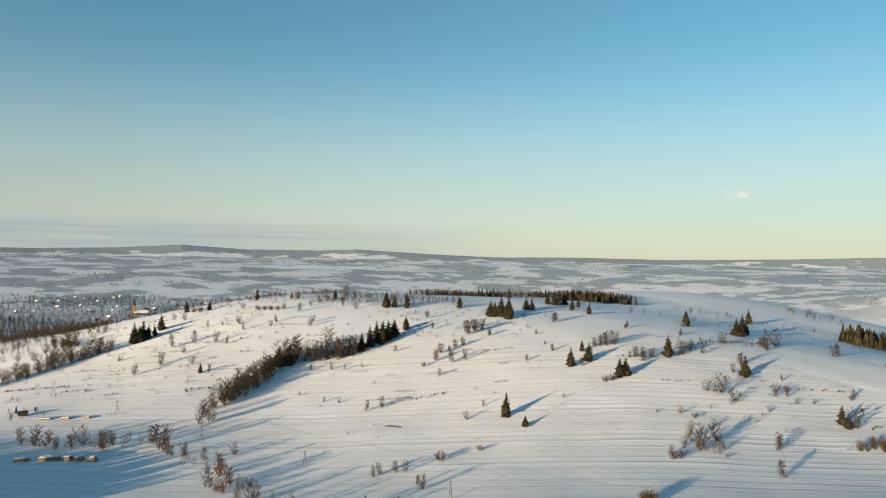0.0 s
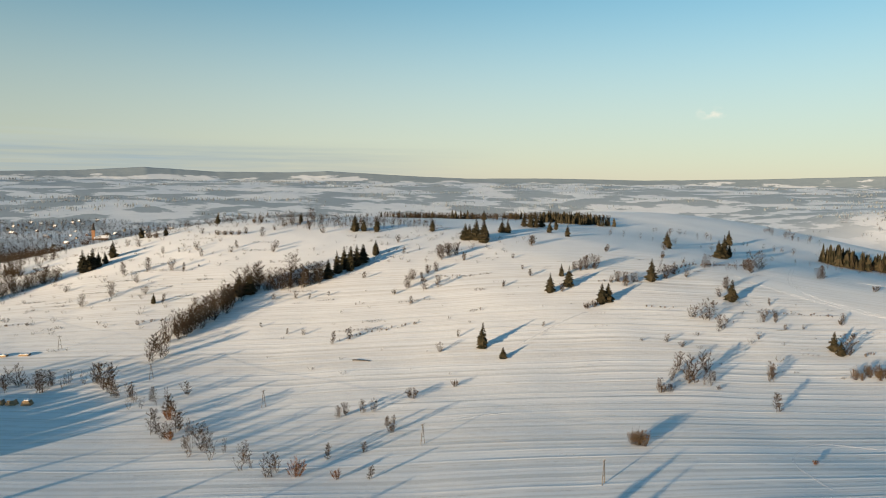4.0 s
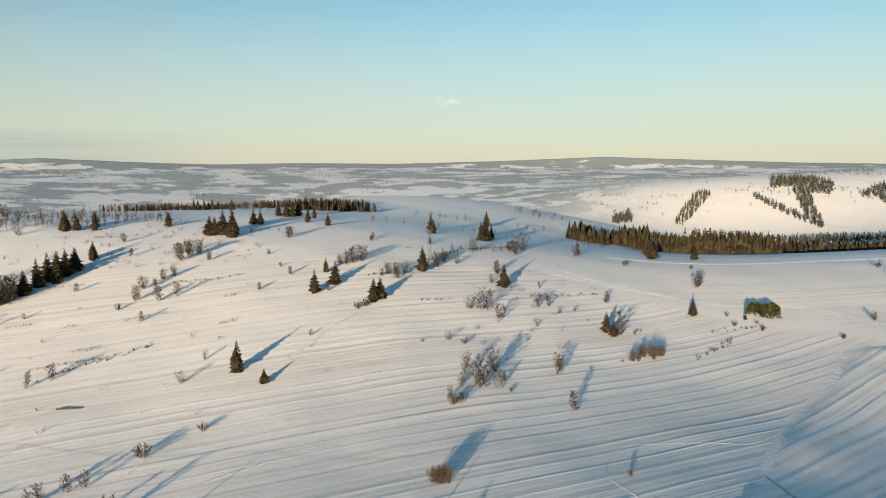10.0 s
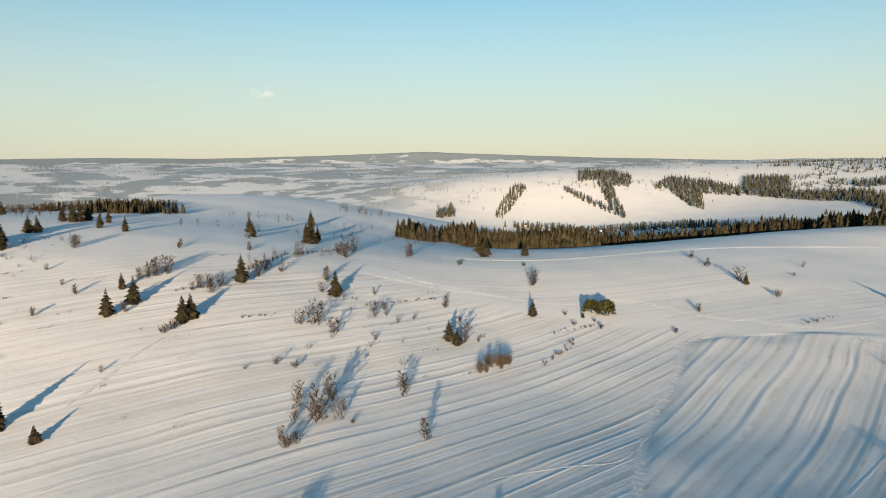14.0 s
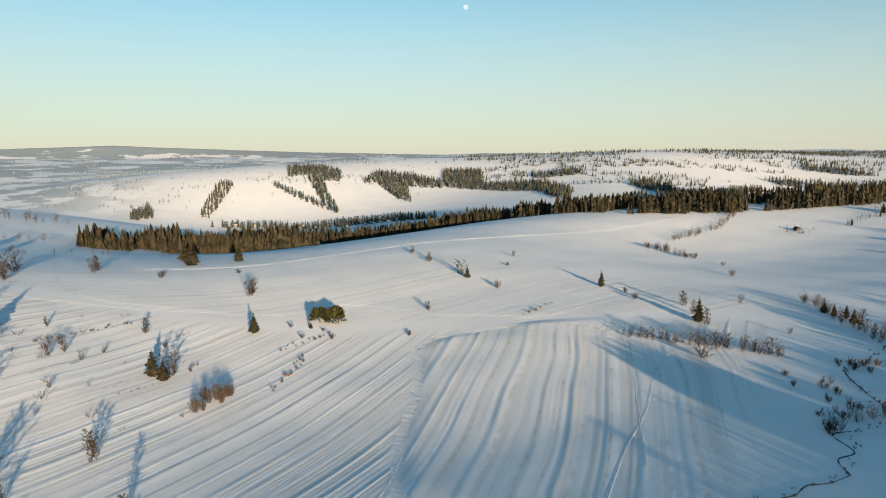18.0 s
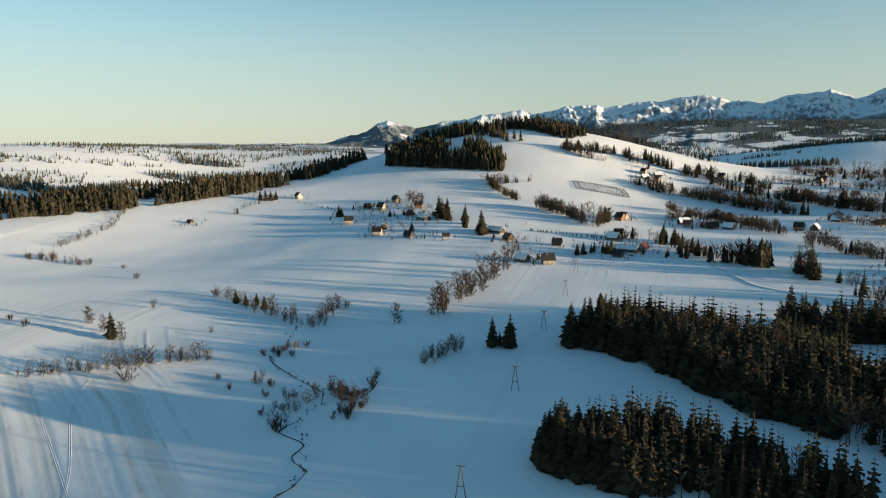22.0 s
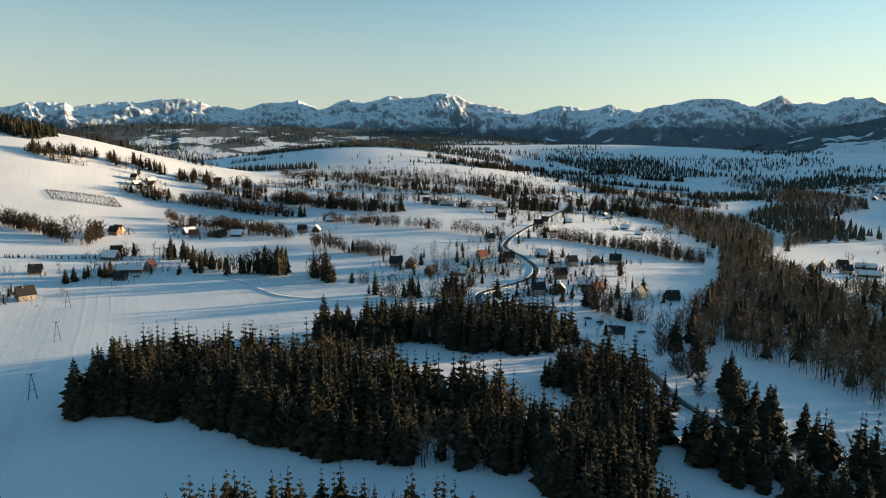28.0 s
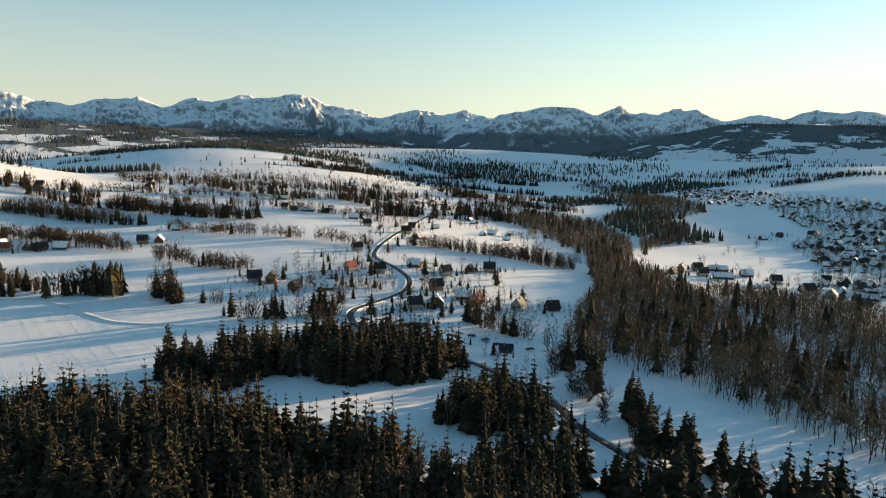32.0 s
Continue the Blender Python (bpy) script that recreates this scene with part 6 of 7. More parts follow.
def slope_woods(name, land_xyz, share, seed, count):
    """Spruces in bands over the pastures of a far hill."""
    x, y, z = (a.ravel() for a in land_xyz)
    rng = np.random.default_rng(seed)
    band = fractal(x, y, 210, seed, 5)
    ok = np.nonzero(band > share)[0]
    pick = rng.choice(ok, min(count, len(ok)), False)
    lone = rng.choice(len(x), count // 12, False)
    pick = np.concatenate([pick, lone])
    spots = np.stack([x[pick] + rng.uniform(-3, 3, len(pick)), y[pick] + rng.uniform(-3, 3, len(pick)), rng.uniform(8, 15, len(pick))], 1)
    grove(name, SPECKS, spots, BARK, NEEDLES_HAZED, "spruce bands on the foothill pastures", "forest", z[pick] - 1.0)


slope_woods("foothill_woods", FOOTHILLS, 0.50, 41, 7000)
slope_woods("pasture_woods", FOOTHILLS_SOUTH, 0.54, 43, 3500)

# trees along the foot of the white hill behind the village, and single ones on its flank
foot = [(1180, -1010), (1060, -1040), (960, -1060), (860, -1120), (760, -1170), (660, -1230), (560, -1260)]
grove("foot_trees", FUZZ, scatter_along(foot, 3.2, 22, 10, 0.4), BARK, TWIGS_GREY, "leafless trees along the foot of the hill", "trees")
flank = scatter_in([(1150, -1150), (1230, -1300), (1080, -1500), (850, -1600), (700, -1450), (900, -1200)], 60, 11, 0.5)
grove("flank_trees", FIRS, flank[::2], BARK, NEEDLES_HAZED, "single spruces on the white hill", "trees")
grove("flank_rows", FIRS, np.vstack([scatter_along([(760, -1430), (700, -1520), (600, -1590)], 7, 8, 12), scatter_along([(1010, -1300), (930, -1370), (850, -1420)], 9, 6, 11)]), BARK, NEEDLES_HAZED, "spruce rows on the white hill", "trees")

# ---- houses ----


def house_meshes(seed, length, width, wall_h, roof_h, walls, roof, storeys):
    """The meshes of one gabled house, long side along x: name, mesh, parent's name, label."""
    rng = np.random.default_rng(seed)
    out = []
    lx, ly = length / 2, width / 2
    bm = bmesh.new()
    box(bm, (length + 0.3, width + 0.3, 1.6), (0, 0, -0.3))
    out.append(("plinth", to_mesh("plinth", bm, STONE), None, ""))
    bm = bmesh.new()
    ring = [(-ly, 0.4), (ly, 0.4), (ly, wall_h), (0, wall_h + roof_h), (-ly, wall_h)]
    a = [bm.verts.new((-lx, y, z)) for y, z in ring]
    b = [bm.verts.new((lx, y, z)) for y, z in ring]
    bm.faces.new(a[::-1])
    bm.faces.new(b)
    for i in range(5):
        j = (i + 1) % 5
        bm.faces.new((a[i], a[j], b[j], b[i]))
    out.append(("wall", to_mesh("wall", bm, walls), None, ""))
    over, thick = 0.9, 0.28
    slope = roof_h / ly
    bm = bmesh.new()
    for s in (-1, 1):
        y1 = s * (ly + over)
        z1, zr = wall_h - over * slope + 0.06, wall_h + roof_h + 0.06
        v = [bm.verts.new(p) for p in ((-lx - over, 0, zr), (lx + over, 0, zr), (lx + over, y1, z1), (-lx - over, y1, z1), (-lx - over, 0, zr + thick), (lx + over, 0, zr + thick), (lx + over, y1, z1 + thick), (-lx - over, y1, z1 + thick))]
        for f in ((0, 1, 2, 3), (7, 6, 5, 4), (0, 4, 5, 1), (1, 5, 6, 2), (2, 6, 7, 3), (3, 7, 4, 0)):
            bm.faces.new([v[i] for i in f])
    out.append(("roof", to_mesh("roof", bm, roof), None, ""))
    bm = bmesh.new()
    box(bm, (0.7, 0.7, 2.0), (lx * 0.3, ly * 0.25, wall_h + roof_h * 0.75 + 0.9))
    box(bm, (0.9, 0.9, 0.15), (lx * 0.3, ly * 0.25, wall_h + roof_h * 0.75 + 1.95))
    out.append(("chimney", to_mesh("chimney", bm, STONE), "roof", "stone chimney"))

    def window(x, y, z, w, h, along_x):
        bm = bmesh.new()
        size = (w, 0.14, h) if along_x else (0.14, w, h)
        box(bm, size, (x, y, z))
        frame_me = to_mesh("window_frame", bm, PLASTER)
        bm = bmesh.new()
        inner = (w - 0.25, 0.2, h - 0.25) if along_x else (0.2, w - 0.25, h - 0.25)
        box(bm, inner, (x, y, z))
        out.append(("window", frame_me, None, ""))
        out.append(("pane", to_mesh("pane", bm, GLASS), "window", ""))

    for s in range(storeys):
        z = 1.9 + s * 2.6
        if z + 0.7 < wall_h:
            for side in (-1, 1):
                for k in range(max(2, int(length / 4))):
                    x = -lx + (k + 0.5) * length / max(2, int(length / 4))
                    if not (side == -1 and s == 0 and k == 0):
                        window(x, side * (ly + 0.02), z, 1.1, 1.3, True)
        for side in (-1, 1):
            for k in (-1, 1):
                window(side * (lx + 0.02), k * ly * 0.45, z, 1.1, 1.3, False)
    for side in (-1, 1):
        window(side * (lx + 0.02), 0, wall_h + roof_h * 0.35, 1.2, 1.2, False)
    bm = bmesh.new()
    box(bm, (1.1, 0.16, 2.1), (-lx + 0.5 * length / max(2, int(length / 4)), -ly - 0.03, 1.5))
    out.append(("door", to_mesh("door", bm, TIMBER), None, "brown wooden door"))
    if storeys > 1:
        bm = bmesh.new()
        box(bm, (1.2, width * 0.8, 0.15), (lx + 0.6, 0, 3.0))
        for k in range(7):
            box(bm, (0.08, 0.08, 1.0), (lx + 1.15, -width * 0.4 + k * width * 0.8 / 6, 3.5))
        box(bm, (0.1, width * 0.8, 0.1), (lx + 1.15, 0, 4.0))
        out.append(("balcony", to_mesh("balcony", bm, TIMBER), None, "wooden balcony"))
    return out


HOUSES = [
    house_meshes(1, 11, 9, 4.6, 5.6, PLASTER, ROOF_DARK, 2), house_meshes(2, 13, 9, 3.6, 5.0, TIMBER, ROOF_SNOW, 1), house_meshes(3, 10, 8.5, 5.2, 4.8, PLASTER, ROOF_DARK, 2),
    house_meshes(4, 9, 8, 3.2, 4.6, TIMBER, ROOF_DARK, 1), house_meshes(5, 20, 9, 3.4, 3.6, TIMBER, ROOF_SNOW, 1), house_meshes(6, 10, 9, 5.2, 5.0, BRICKRED, ROOF_DARK, 2),
    house_meshes(7, 10, 8, 4.2, 4.8, PLASTER, ROOF_RED, 2), house_meshes(8, 7, 5, 2.6, 2.4, TIMBER, ROOF_DARK, 1),
]
HOUSE_LABELS = ["cream house with a steep dark roof", "brown timber house with snow on its roof", "two-storey plastered house with a dark roof", "dark timber cottage with a steep dark roof", "long timber barn with a snow-covered roof",
                "orange-walled house with a dark roof", "cream house with a red sheet roof", "small dark timber hut in the snow"]


def put_house(kind, x, y, turn, size=0.74, group="village houses", where=", in the village"):
    zs = land(np.array((x - 4, x + 4, x, x)), np.array((y, y, y - 4, y + 4)))
    e = new("hut" if kind == 7 else "barn" if kind == 4 else "house")
    e.empty_display_size = 0.1
    e.matrix_world = pose(x, y, float(zs.mean()) + 0.1, 0, 0, turn) @ Matrix.Diagonal((size, size, size, 1))
    made = {}
    for name, me, under, label in HOUSES[kind]:
        made[name] = part(name, me, made.get(under, e), label)
    return tagged(e, HOUSE_LABELS[kind] + where, "hut" if kind == 7 else "barn" if kind == 4 else "house", group)


HAMLET = [(0, 868, -35, 20), (5, 800, -40, 60), (3, 762, -17, 10), (3, 844, 6, 40), (2, 771, 46, 70), (0, 823, -4, 30), (1, 721, 25, 0), (4, 645, -59, 25), (3, 616, -57, 15), (3, 580, -84, 50), (1, 548, -35, 20), (0, 534, -49, 75), (1, 580, -139, 25), (3, 529, -108, 30),
          (4, 734, -22, 10), (7, 651, -13, 75), (3, 671, 15, 35), (2, 700, 36, 60), (4, 540, -125, 35), (6, 536, -137, 120), (5, 663, -206, 20), (7, 886, 196, 40), (2, 972, 63, 20), (7, 745, -38, 10)]
for kind, x, y, turn in HAMLET:
    put_house(kind, x, y, turn, 0.78, "hamlet houses", ", in the hamlet")
VILLAGE = [(6, 614, -248, 30), (3, 603, -259, 100), (1, 587, -273, 20), (5, 551, -320, 30), (1, 544, -332, 120), (1, 582, -407, 10), (3, 539, -410, 70), (4, 702, -535, 20), (4, 679, -562, 10), (5, 809, -658, 30), (2, 867, -413, 20), (1, 879, -402, 80), (2, 587, -150, 40)]
ROAD_HOUSES = [(0, 397, -236, 25), (5, 386, -238, 110), (6, 355, -295, 60), (2, 334, -299, 20), (1, 346, -235, 15), (3, 364, -228, 80),
           (2, 380, -367, 40), (1, 319, -332, 0), (0, 436, -530, 30), (5, 283, -267, 40), (1, 271, -228, 110), (2, 281, -216, 30), (4, 270, -181, 20), (0, 265, -352, 10), (3, 278, -341, 90), (2, 290, -316, 45), (6, 250, -239, 60), (1, 261, -252, 20),
           (0, 225, -243, 80)]
for kind, x, y, turn in VILLAGE + ROAD_HOUSES:
    put_house(kind, x, y, turn)
OUTSKIRTS = [(2, 101, -506, 15), (4, 82, -520, 5), (3, -30, -832, 30), (1, -5, -804, 40), (3, 125, -466, 60), (1, 61, -494, 10), (0, 30, -412, 25), (2, 19, -393, 70), (3, 6, -364, 30), (1, 681, -1071, 20), (3, 631, -1332, 10), (1, 314, -1658, 40), (3, 184, -1177, 20), (1, 205, -1358, 0),
             (1, 691, -538, 15), (4, 601, -532, 20), (2, 575, -606, 10), (4, 545, -608, 15), (3, 522, -608, 70), (1, 474, -583, 20), (0, 384, -507, 30), (1, 359, -476, 60), (3, 398, -569, 15), (1, 286, -1061, 30), (2, 360, -1021, 10), (3, 338, -1039, 50), (1, 412, -1030, 20), (6, 674, -218, 15), (3, 598, -265, 25), (1, 630, -257, 80),
             (3, 206, -253, 30), (7, 216, -151, 10), (2, 100, -470, 20), (4, 84, -464, 5), (2, 44, -457, 10), (0, 117, -486, 80), (2, 618, -546, 20), (4, 624, -690, 10), (1, 718, -551, 30), (2, 698, -581, 60), (0, 855, -713, 10), (2, 895, -412, 20), (1, 884, -428, 70),
             (0, 858, -518, 30), (7, -320, 522, 20), (2, 800, -640, 0), (3, 560, -600, 50)]
for kind, x, y, turn in OUTSKIRTS:
    put_house(kind, x, y, turn, 0.78, "outlying houses", ", among fields")

# far villages: the nearer houses each a thing, the rest joined
def shape_of(me):
    me.calc_loop_triangles()
    return [tuple(v.co) for v in me.vertices], [tuple(t.vertices) for t in me.loop_triangles]


FAR_SHAPES = [(shape_of(h[1][1]), shape_of(h[2][1])) for h in (HOUSES[0], HOUSES[2])]
SNOWY_SHAPES = [(shape_of(h[1][1]), shape_of(h[2][1])) for h in (HOUSES[1], HOUSES[3])]


def far_town(poly, gap, singles, group):
    spots = scatter_in(poly, gap, 0.64, 0.2)
    spots = spots[fractal(spots[:, 0], spots[:, 1], 90, 12, 3) > 0.42]
    RNG.shuffle(spots)
    for x, y, s in spots[:singles]:
        kind = (1, 1, 1, 4, 0, 2, 1, 3)[int(RNG.integers(8))]
        e = new("house")
        e.empty_display_size = 0.1
        e.matrix_world = pose(x, y, float(land(x, y)[0]) + 0.1, 0, 0, RNG.uniform(0, 180)) @ Matrix.Diagonal((s, s, s, 1))
        for name, me, under, label in HOUSES[kind]:
            if name in ("wall", "roof", "chimney"):
                part(name, me, e)
        tagged(e, HOUSE_LABELS[kind] + ", in the town", "house", group)
    rest = spots[singles:]
    half = len(rest) // 5
    grove("far_houses", FAR_SHAPES, rest[:half], PLASTER, ROOF_DARK, "far houses with dark steep roofs", "houses")
    grove("far_houses", SNOWY_SHAPES, rest[half:], TIMBER, ROOF_SNOW, "far houses with snow-covered roofs", "houses")


TOWN = [(-113, -1279), (-235, -1095), (-190, -760), (-70, -420), (1, -338), (34, -364), (10, -480), (-21, -570), (-25, -738), (-82, -883), (-60, -1100)]
UPPER_TOWN = [(49, -1890), (-124, -1335), (-98, -1150), (18, -1182), (61, -1441)]
far_town(TOWN, 17, 130, "town houses across the river")
far_town(UPPER_TOWN, 24, 20, "houses of the upper town")
far_town([(250, -560), (420, -600), (520, -760), (640, -900), (420, -960), (260, -800)], 34, 50, "houses of the upper village")
far_town([(1300, 1500), (1400, 1310), (1490, 1230), (1530, 1110), (1490, 960), (1400, 1000), (1420, 1120), (1340, 1300), (1250, 1430)], 30, 0, "")
far_town([(-1000, 1500), (-600, 1500), (-520, 1900), (-900, 2100), (-1200, 1900)], 55, 0, "")
grove("town_trees", FUZZ, np.vstack([scatter_in(TOWN, 11, 10, 0.4), scatter_in(UPPER_TOWN, 17, 10, 0.4), scatter_along([(125, -470), (101, -512), (60, -500), (28, -460)], 7, 7, 9, 0.4)]), BARK, TWIGS, "leafless garden trees between town houses", "trees")
grove("village_trees", FUZZ, np.vstack([scatter_in([(200, -220), (300, -180), (420, -230), (400, -330), (260, -360)], 13, 8, 0.4), scatter_in([(690, 40), (860, 20), (870, -45), (700, -50)], 12, 7, 0.4), scatter_in([(520, -110), (590, -130), (590, -160), (520, -150)], 12, 6, 0.4), scatter_along([(860, -60), (830, -45)], 1.5, 6, 13), scatter_along([(560, -20), (570, -45), (600, -50)], 3, 4, 10)] + [scatter_along([(250, -590), (330, -640), (420, -700), (520, -760), (640, -840)], 4, 9, 9, 0.4), scatter_along([(420, -600), (520, -640), (640, -660), (760, -680)], 5, 8, 9, 0.4)]), BARK, TWIGS, "leafless garden trees between village houses", "trees")
grove("village_spruces", SPRUCE_LOW, np.vstack([scatter_in([(200, -220), (300, -180), (420, -230), (400, -330), (260, -360)], 27, 11, 0.4)]),
      BARK, NEEDLES, "dark garden spruces between village houses", "trees")
grove("garden_hedge", SPRUCE_LOW, np.vstack([scatter_along([(640, -90), (600, -120), (585, -140)], 2.2, 0.3, 3.2, 0.1), scatter_along([(800, 60), (860, 40), (920, 60), (960, 70)], 6, 0.5, 3.0, 0.1), scatter_along([(895, -300), (850, -340), (820, -330), (870, -290), (895, -300)], 2.4, 1.5, 2.6, 0.2)]),
      BARK, NEEDLES, "clipped row of small garden conifers", "hedge")

plant("spruce_tree", [(742, -42, 17), (734, -43, 16), (720, -41, 14), (713, -41, 12), (675, -42, 15), (642, -44, 17), (816, 43, 10), (549, -84, 9), (548, -89, 10), (550, -100, 8), (692, 5, 9), (772, 2, 8), (767, -12, 8), (558, -174, 16), (546, -176, 14), (541, -175, 12), (513, -142, 7), (505, -148, 8), (500, -149, 6), (683, -289, 6)],
      "dark garden spruce beside village houses", "spruce", "garden spruces")

grove("orchard_shrubs", FUZZ, np.vstack([scatter_in([(898, -296), (850, -345), (815, -330), (868, -284)], 2.6, 2.4, 0.3), scatter_along([(898, -296), (850, -345), (815, -330), (868, -284), (898, -296)], 0.7, 0.5, 2.2, 0.2)]), BARK, TWIGS_GREY, "dense rows of low dark nursery shrubs in snow", "shrubs")

yards = []
for kind, x, y, turn in HAMLET + VILLAGE + ROAD_HOUSES + OUTSKIRTS:
    for _ in range(17):
        a, r = RNG.uniform(0, 6.283), RNG.uniform(7.5, 20)
        yards.append((x + r * math.cos(a), y + r * math.sin(a), RNG.uniform(1.5, 7)))
yards = np.vstack([np.array(yards), scatter_along(ROAD[9:], 2.2, 13, 8, 0.4)])
yards = yards[off_road(yards[:, 0], yards[:, 1], 4.0)]
green = RNG.random(len(yards)) < 0.2
grove("yard_trees", FUZZ, yards[~green], BARK, TWIGS_GREY, "leafless fruit trees in village yards", "trees")
grove("yard_spruces", FIRS, yards[green], BARK, NEEDLES, "small dark spruces in village yards", "trees")

# ---- power line poles ----


def pole_meshes():
    legs = []
    for s in (-1, 1):
        v, t = [], []
        rod(v, t, (s * 1.5, 0, -0.4), (s * 0.12, 0, 9.6), 0.17, 0.13, 7)
        legs.append(fast_mesh("leg", v, t, POLE))
    bm = bmesh.new()
    box(bm, (1.9, 0.14, 0.14), (0, 0, 3.6))
    brace = to_mesh("brace", bm, POLE)
    bm = bmesh.new()
    box(bm, (2.6, 0.16, 0.18), (0, 0, 9.5))
    arm = to_mesh("crossarm", bm, POLE)
    knobs = []
    for x in (-1.15, 0, 1.15):
        v, t = [], []
        rod(v, t, (x, 0, 9.55), (x, 0, 10.0), 0.09, 0.05, 6)
        knobs.append(fast_mesh("insulator", v, t, CLAY))
    return legs, brace, arm, knobs


POLE_PARTS = pole_meshes()


def power_line(spots, group):
    tops = []
    for i, (x, y) in enumerate(spots):
        a, b = spots[max(0, i - 1)], spots[min(len(spots) - 1, i + 1)]
        turn = math.degrees(math.atan2(b[1] - a[1], b[0] - a[0])) + 90
        z = float(land(x, y)[0])
        e = new("power_pole")
        e.empty_display_size = 0.1
        e.matrix_world = pose(x, y, z, 0, 0, turn)
        for me in POLE_PARTS[0]:
            part("leg", me, e)
        part("brace", POLE_PARTS[1], e)
        arm = part("crossarm", POLE_PARTS[2], e)
        for me in POLE_PARTS[3]:
            part("insulator", me, arm)
        tagged(e, "grey wooden A-frame power pole in the snow", "power pole", group)
        tops.append(((x, y, z + 10.0), math.radians(turn)))
    for (p, ta), (q, tb) in zip(tops[:-1], tops[1:]):
        for off in (-1.15, 0, 1.15):
            v, t = [], []
            a = np.array(p) + off * np.array((math.cos(ta), math.sin(ta), 0))
            b = np.array(q) + off * np.array((math.cos(tb), math.sin(tb), 0))
            prev = a
            for k in range(1, 9):
                f = k / 8
                cur = a + (b - a) * f - np.array((0, 0, 1.6 * 4 * f * (1 - f)))
                rod(v, t, prev, cur, 0.018, 0.018, 3)
                prev = cur
            tagged(new("power_cable", fast_mesh("power_cable", v, t, WIRE)), "thin sagging cable between wooden power poles", "cable", "power cables")


power_line([(-330, 580), (-250, 527), (-163, 466), (-82, 415), (6, 351), (77, 299)], "poles of the west line")
power_line([(255, 139), (314, 92), (382, 41), (447, -11), (500, -52)], "poles of the east line")

# ---- timber by the lower meadow ----


def timber_stack(x, y, length, high, turn, label):
    e = new("timber_stack")
    e.empty_display_size = 0.1
    e.matrix_world = pose(x, y, float(land(x, y)[0]), 0, 0, turn)
    rng = np.random.default_rng(int(abs(x) * 7 + abs(y)))
    rows = int(high / 0.42)
    log = None
    for r in range(rows):
        for k in range(int(length / 0.48) - r):
            if log is None:
                v, t = [], []
                rod(v, t, (0, -2.0, 0), (0, 2.0, 0), 0.23, 0.21, 8)
                n = len(v)
                v += [np.array((0, -2.0, 0)), np.array((0, 2.0, 0))]
                for q in range(8):
                    t += [(q, n, (q + 1) % 8), (8 + q, 8 + (q + 1) % 8, n + 1)]
                log = fast_mesh("log", v, t, SAWN)
            ob = part("log", log, e)
            ob.location = (-length / 2 + 0.24 * r + 0.48 * k + rng.normal(0, 0.02), rng.normal(0, 0.12), 0.22 + 0.42 * r)
    bm = bmesh.new()
    bmesh.ops.create_grid(bm, x_segments=10, y_segments=4, size=0.5)
    for v in bm.verts:
        v.co = (v.co.x * (length - 0.42 * rows), v.co.y * 4.3, 0.42 * rows + 0.28 + 0.1 * math.sin(v.co.x * 11 + v.co.y * 5) - 0.5 * max(0, abs(v.co.y) - 0.4))
    cap = bmesh.ops.extrude_face_region(bm, geom=bm.faces[:])
    for v in cap["geom"]:
        if isinstance(v, bmesh.types.BMVert):
            v.co.z -= 0.25
    part("snow_cap", to_mesh("snow_cap", bm, ROOF_SNOW), e, "snow lying on the logs")
    tagged(e, label, "timber stack", "timber stacks")


for x, y, l, h, turn in ((-257, 420, 9, 2.4, 8), (-242, 423, 13, 2.6, 6), (-231, 424, 7, 3.0, 3), (-224, 424.5, 6, 3.2, -4), (-216, 425, 6, 3.2, 4), (-296, 512, 8, 1.6, 10), (-282, 514, 7, 1.6, 0), (-268, 516, 7, 1.5, 5)):
    timber_stack(x, y, l, h, turn, "snow-capped stack of sawn timber by the meadow")


def fallen_log(x, y, turn, length):
    v, t = [], []
    for k in range(6):
        a, b = k / 6, (k + 1) / 6
        rod(v, t, ((a - 0.5) * length, 0.3 * math.sin(a * 5), 0.45), ((b - 0.5) * length, 0.3 * math.sin(b * 5), 0.45), 0.45 - 0.2 * a, 0.45 - 0.2 * b, 8)
    for a, s in ((0.3, 1), (0.55, -1), (0.75, 1)):
        rod(v, t, ((a - 0.5) * length, 0, 0.5), ((a - 0.38) * length, s * 1.2, 1.0), 0.12, 0.04, 5)
    ob = new("fallen_log", fast_mesh("fallen_log", v, t, BARK))
    ob.matrix_world = pose(x, y, float(land(x, y)[0]), 0, 0, turn)
    tagged(ob, "dark fallen tree trunk lying in the snow", "log")


fallen_log(-33, 482, -12, 12)


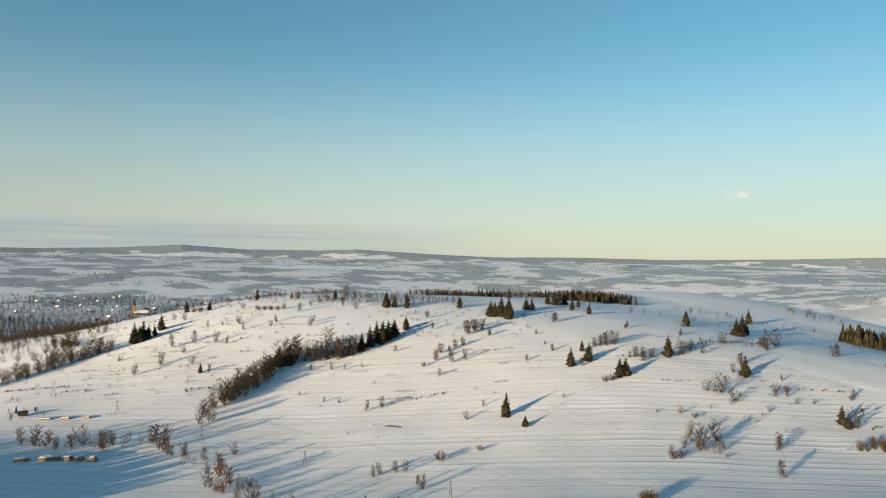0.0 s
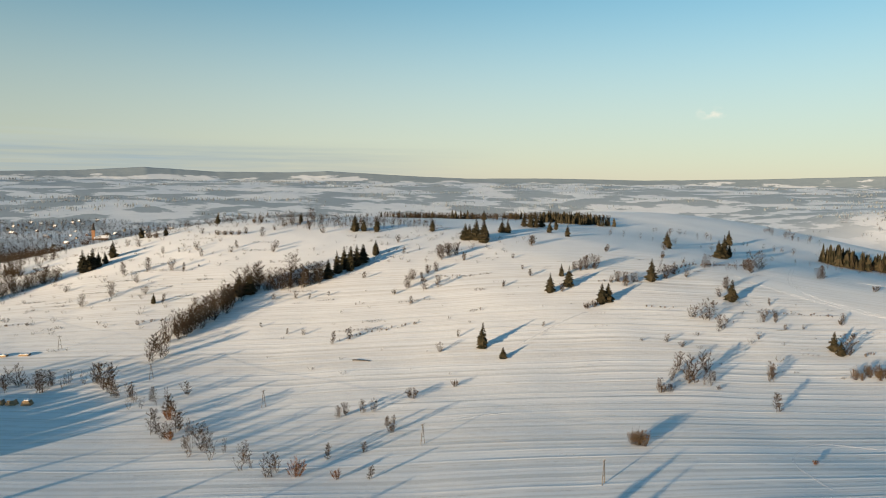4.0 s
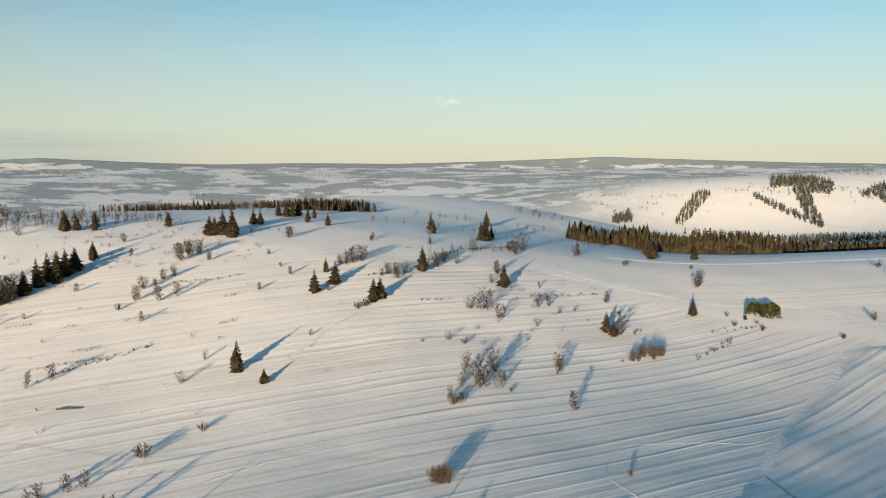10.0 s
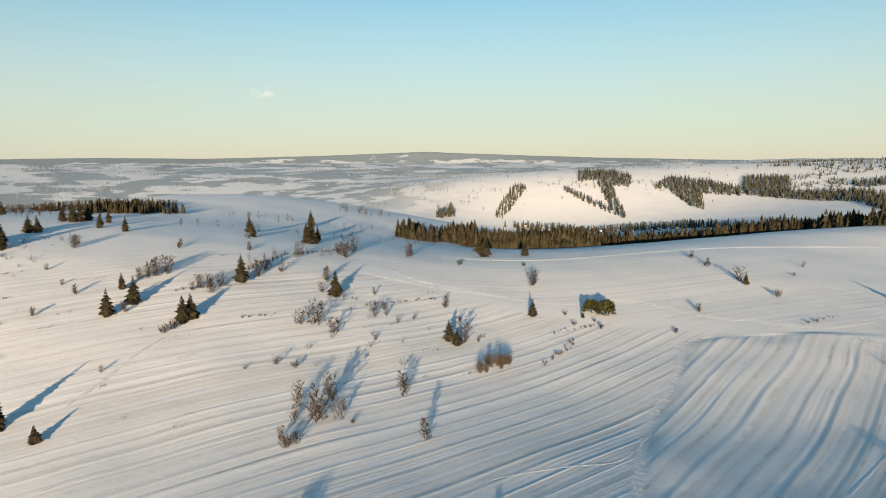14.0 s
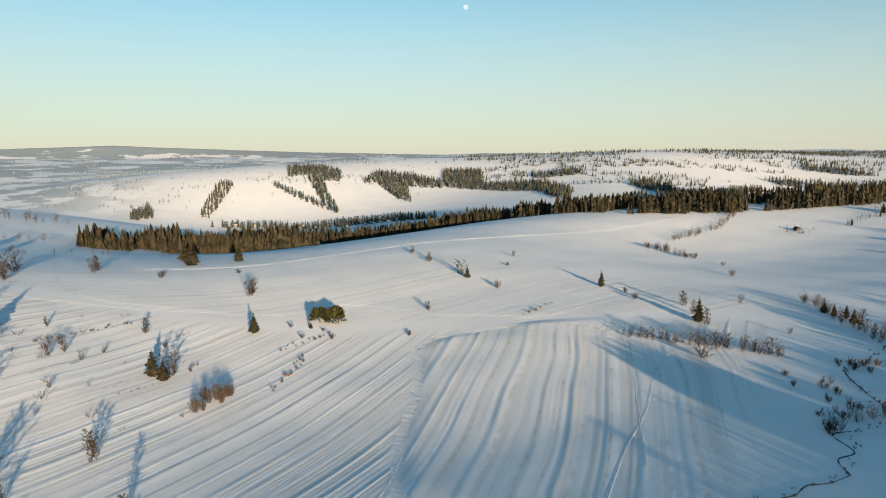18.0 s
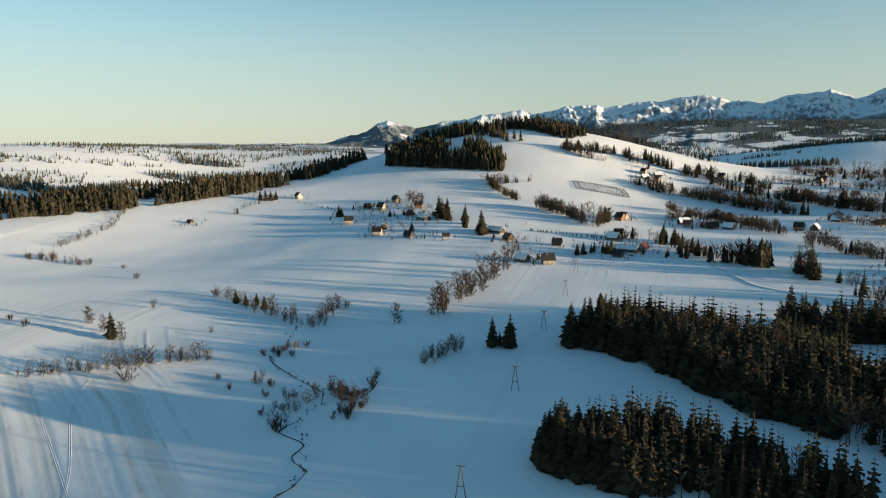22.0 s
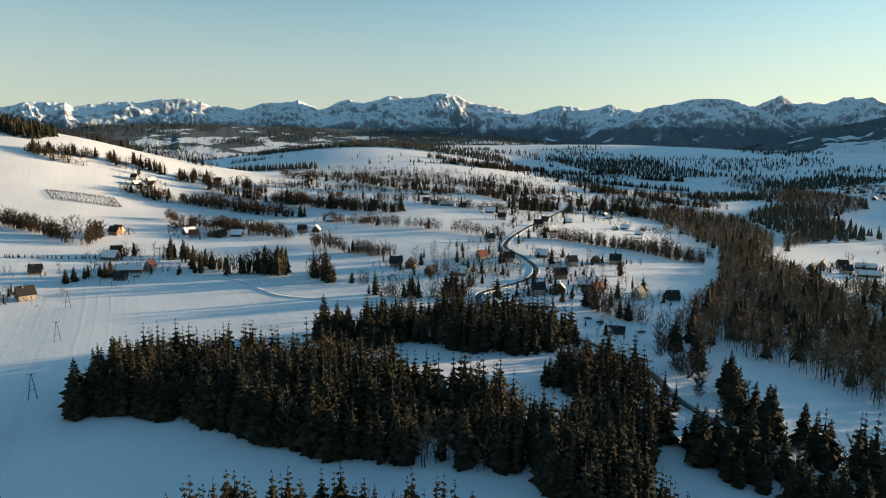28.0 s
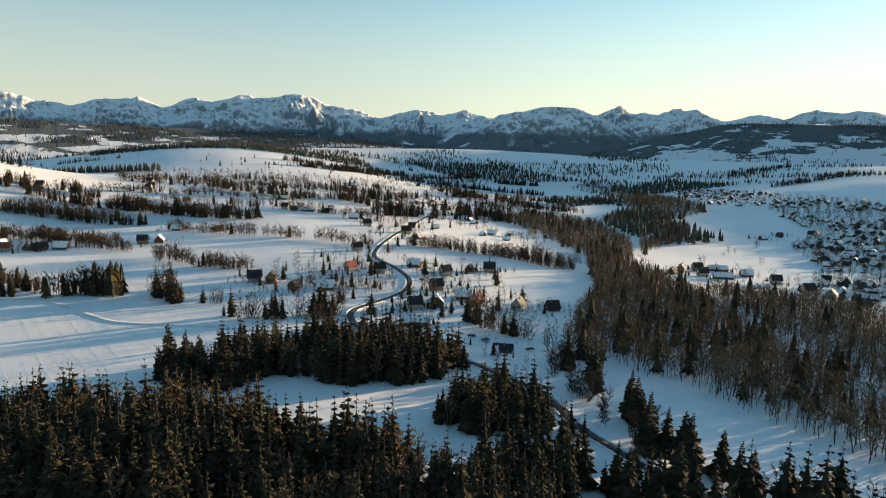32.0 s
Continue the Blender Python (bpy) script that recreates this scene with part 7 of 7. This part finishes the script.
# ---- parked cars by the road ----
def car_meshes():
    bm = bmesh.new()
    box(bm, (4.2, 1.75, 0.62), (0, 0, 0.62))
    box(bm, (2.5, 1.55, 0.55), (-0.25, 0, 1.2), 0, 0.82)
    bmesh.ops.bevel(bm, geom=bm.edges[:], offset=0.08, segments=2, affect="EDGES")
    body = to_mesh("body", bm, PAINT_CAR, True)
    bm = bmesh.new()
    box(bm, (2.2, 1.60, 0.34), (-0.25, 0, 1.18), 0, 0.86)
    glass = to_mesh("windows", bm, GLASS)
    bm = bmesh.new()
    box(bm, (2.1, 1.3, 0.16), (-0.25, 0, 1.53), 0, 0.9)
    snow = to_mesh("snow_cover", bm, ROOF_SNOW)
    wheels = []
    for x in (-1.3, 1.3):
        for y in (-0.86, 0.86):
            v, t = [], []
            rod(v, t, (x, y - 0.1, 0.32), (x, y + 0.1, 0.32), 0.32, 0.32, 12)
            wheels.append(fast_mesh("wheel", v, t, RUBBER))
    return body, glass, snow, wheels


CAR = car_meshes()
for x, y, turn in ((222, -160, 20), (229, -166, 15), (237, -171, 10), (206, -158, 40), (300, -290, 70), (526, -118, 30), (541, -122, 100), (706, 28, 10)):
    e = new("parked_car")
    e.empty_display_size = 0.1
    e.matrix_world = pose(x, y, float(land(x, y)[0]) + 0.25, 0, 0, turn)
    part("body", CAR[0], e)
    part("glazing", CAR[1], e, "dark glass")
    part("snow_cover", CAR[2], e, "snow on the roof")
    for me in CAR[3]:
        part("wheel", me, e)
    tagged(e, "dark parked car with snow on its roof", "car", "parked cars")


# ---- church in the town on the plain ----
def church(x, y):
    e = new("church")
    e.empty_display_size = 0.1
    e.matrix_world = pose(x, y, float(land(x, y)[0]), 0, 0, 20) @ Matrix.Diagonal((1.5, 1.5, 1.5, 1))
    for name, me, under, label in HOUSES[4]:
        if name in ("wall", "roof"):
            part("nave" if name == "wall" else "nave_roof", me, e)
    bm = bmesh.new()
    box(bm, (5, 5, 16), (-12, 0, 8))
    part("tower", to_mesh("tower", bm, BRICKRED), e, "brick tower")
    v, t = [], []
    rod(v, t, (-12, 0, 16), (-12, 0, 28), 3.4, 0.1, 8)
    part("spire", fast_mesh("spire", v, t, ROOF_DARK), e, "dark pointed spire")
    tagged(e, "brick church with a pointed spire in the town", "church")


church(-760, 1720)
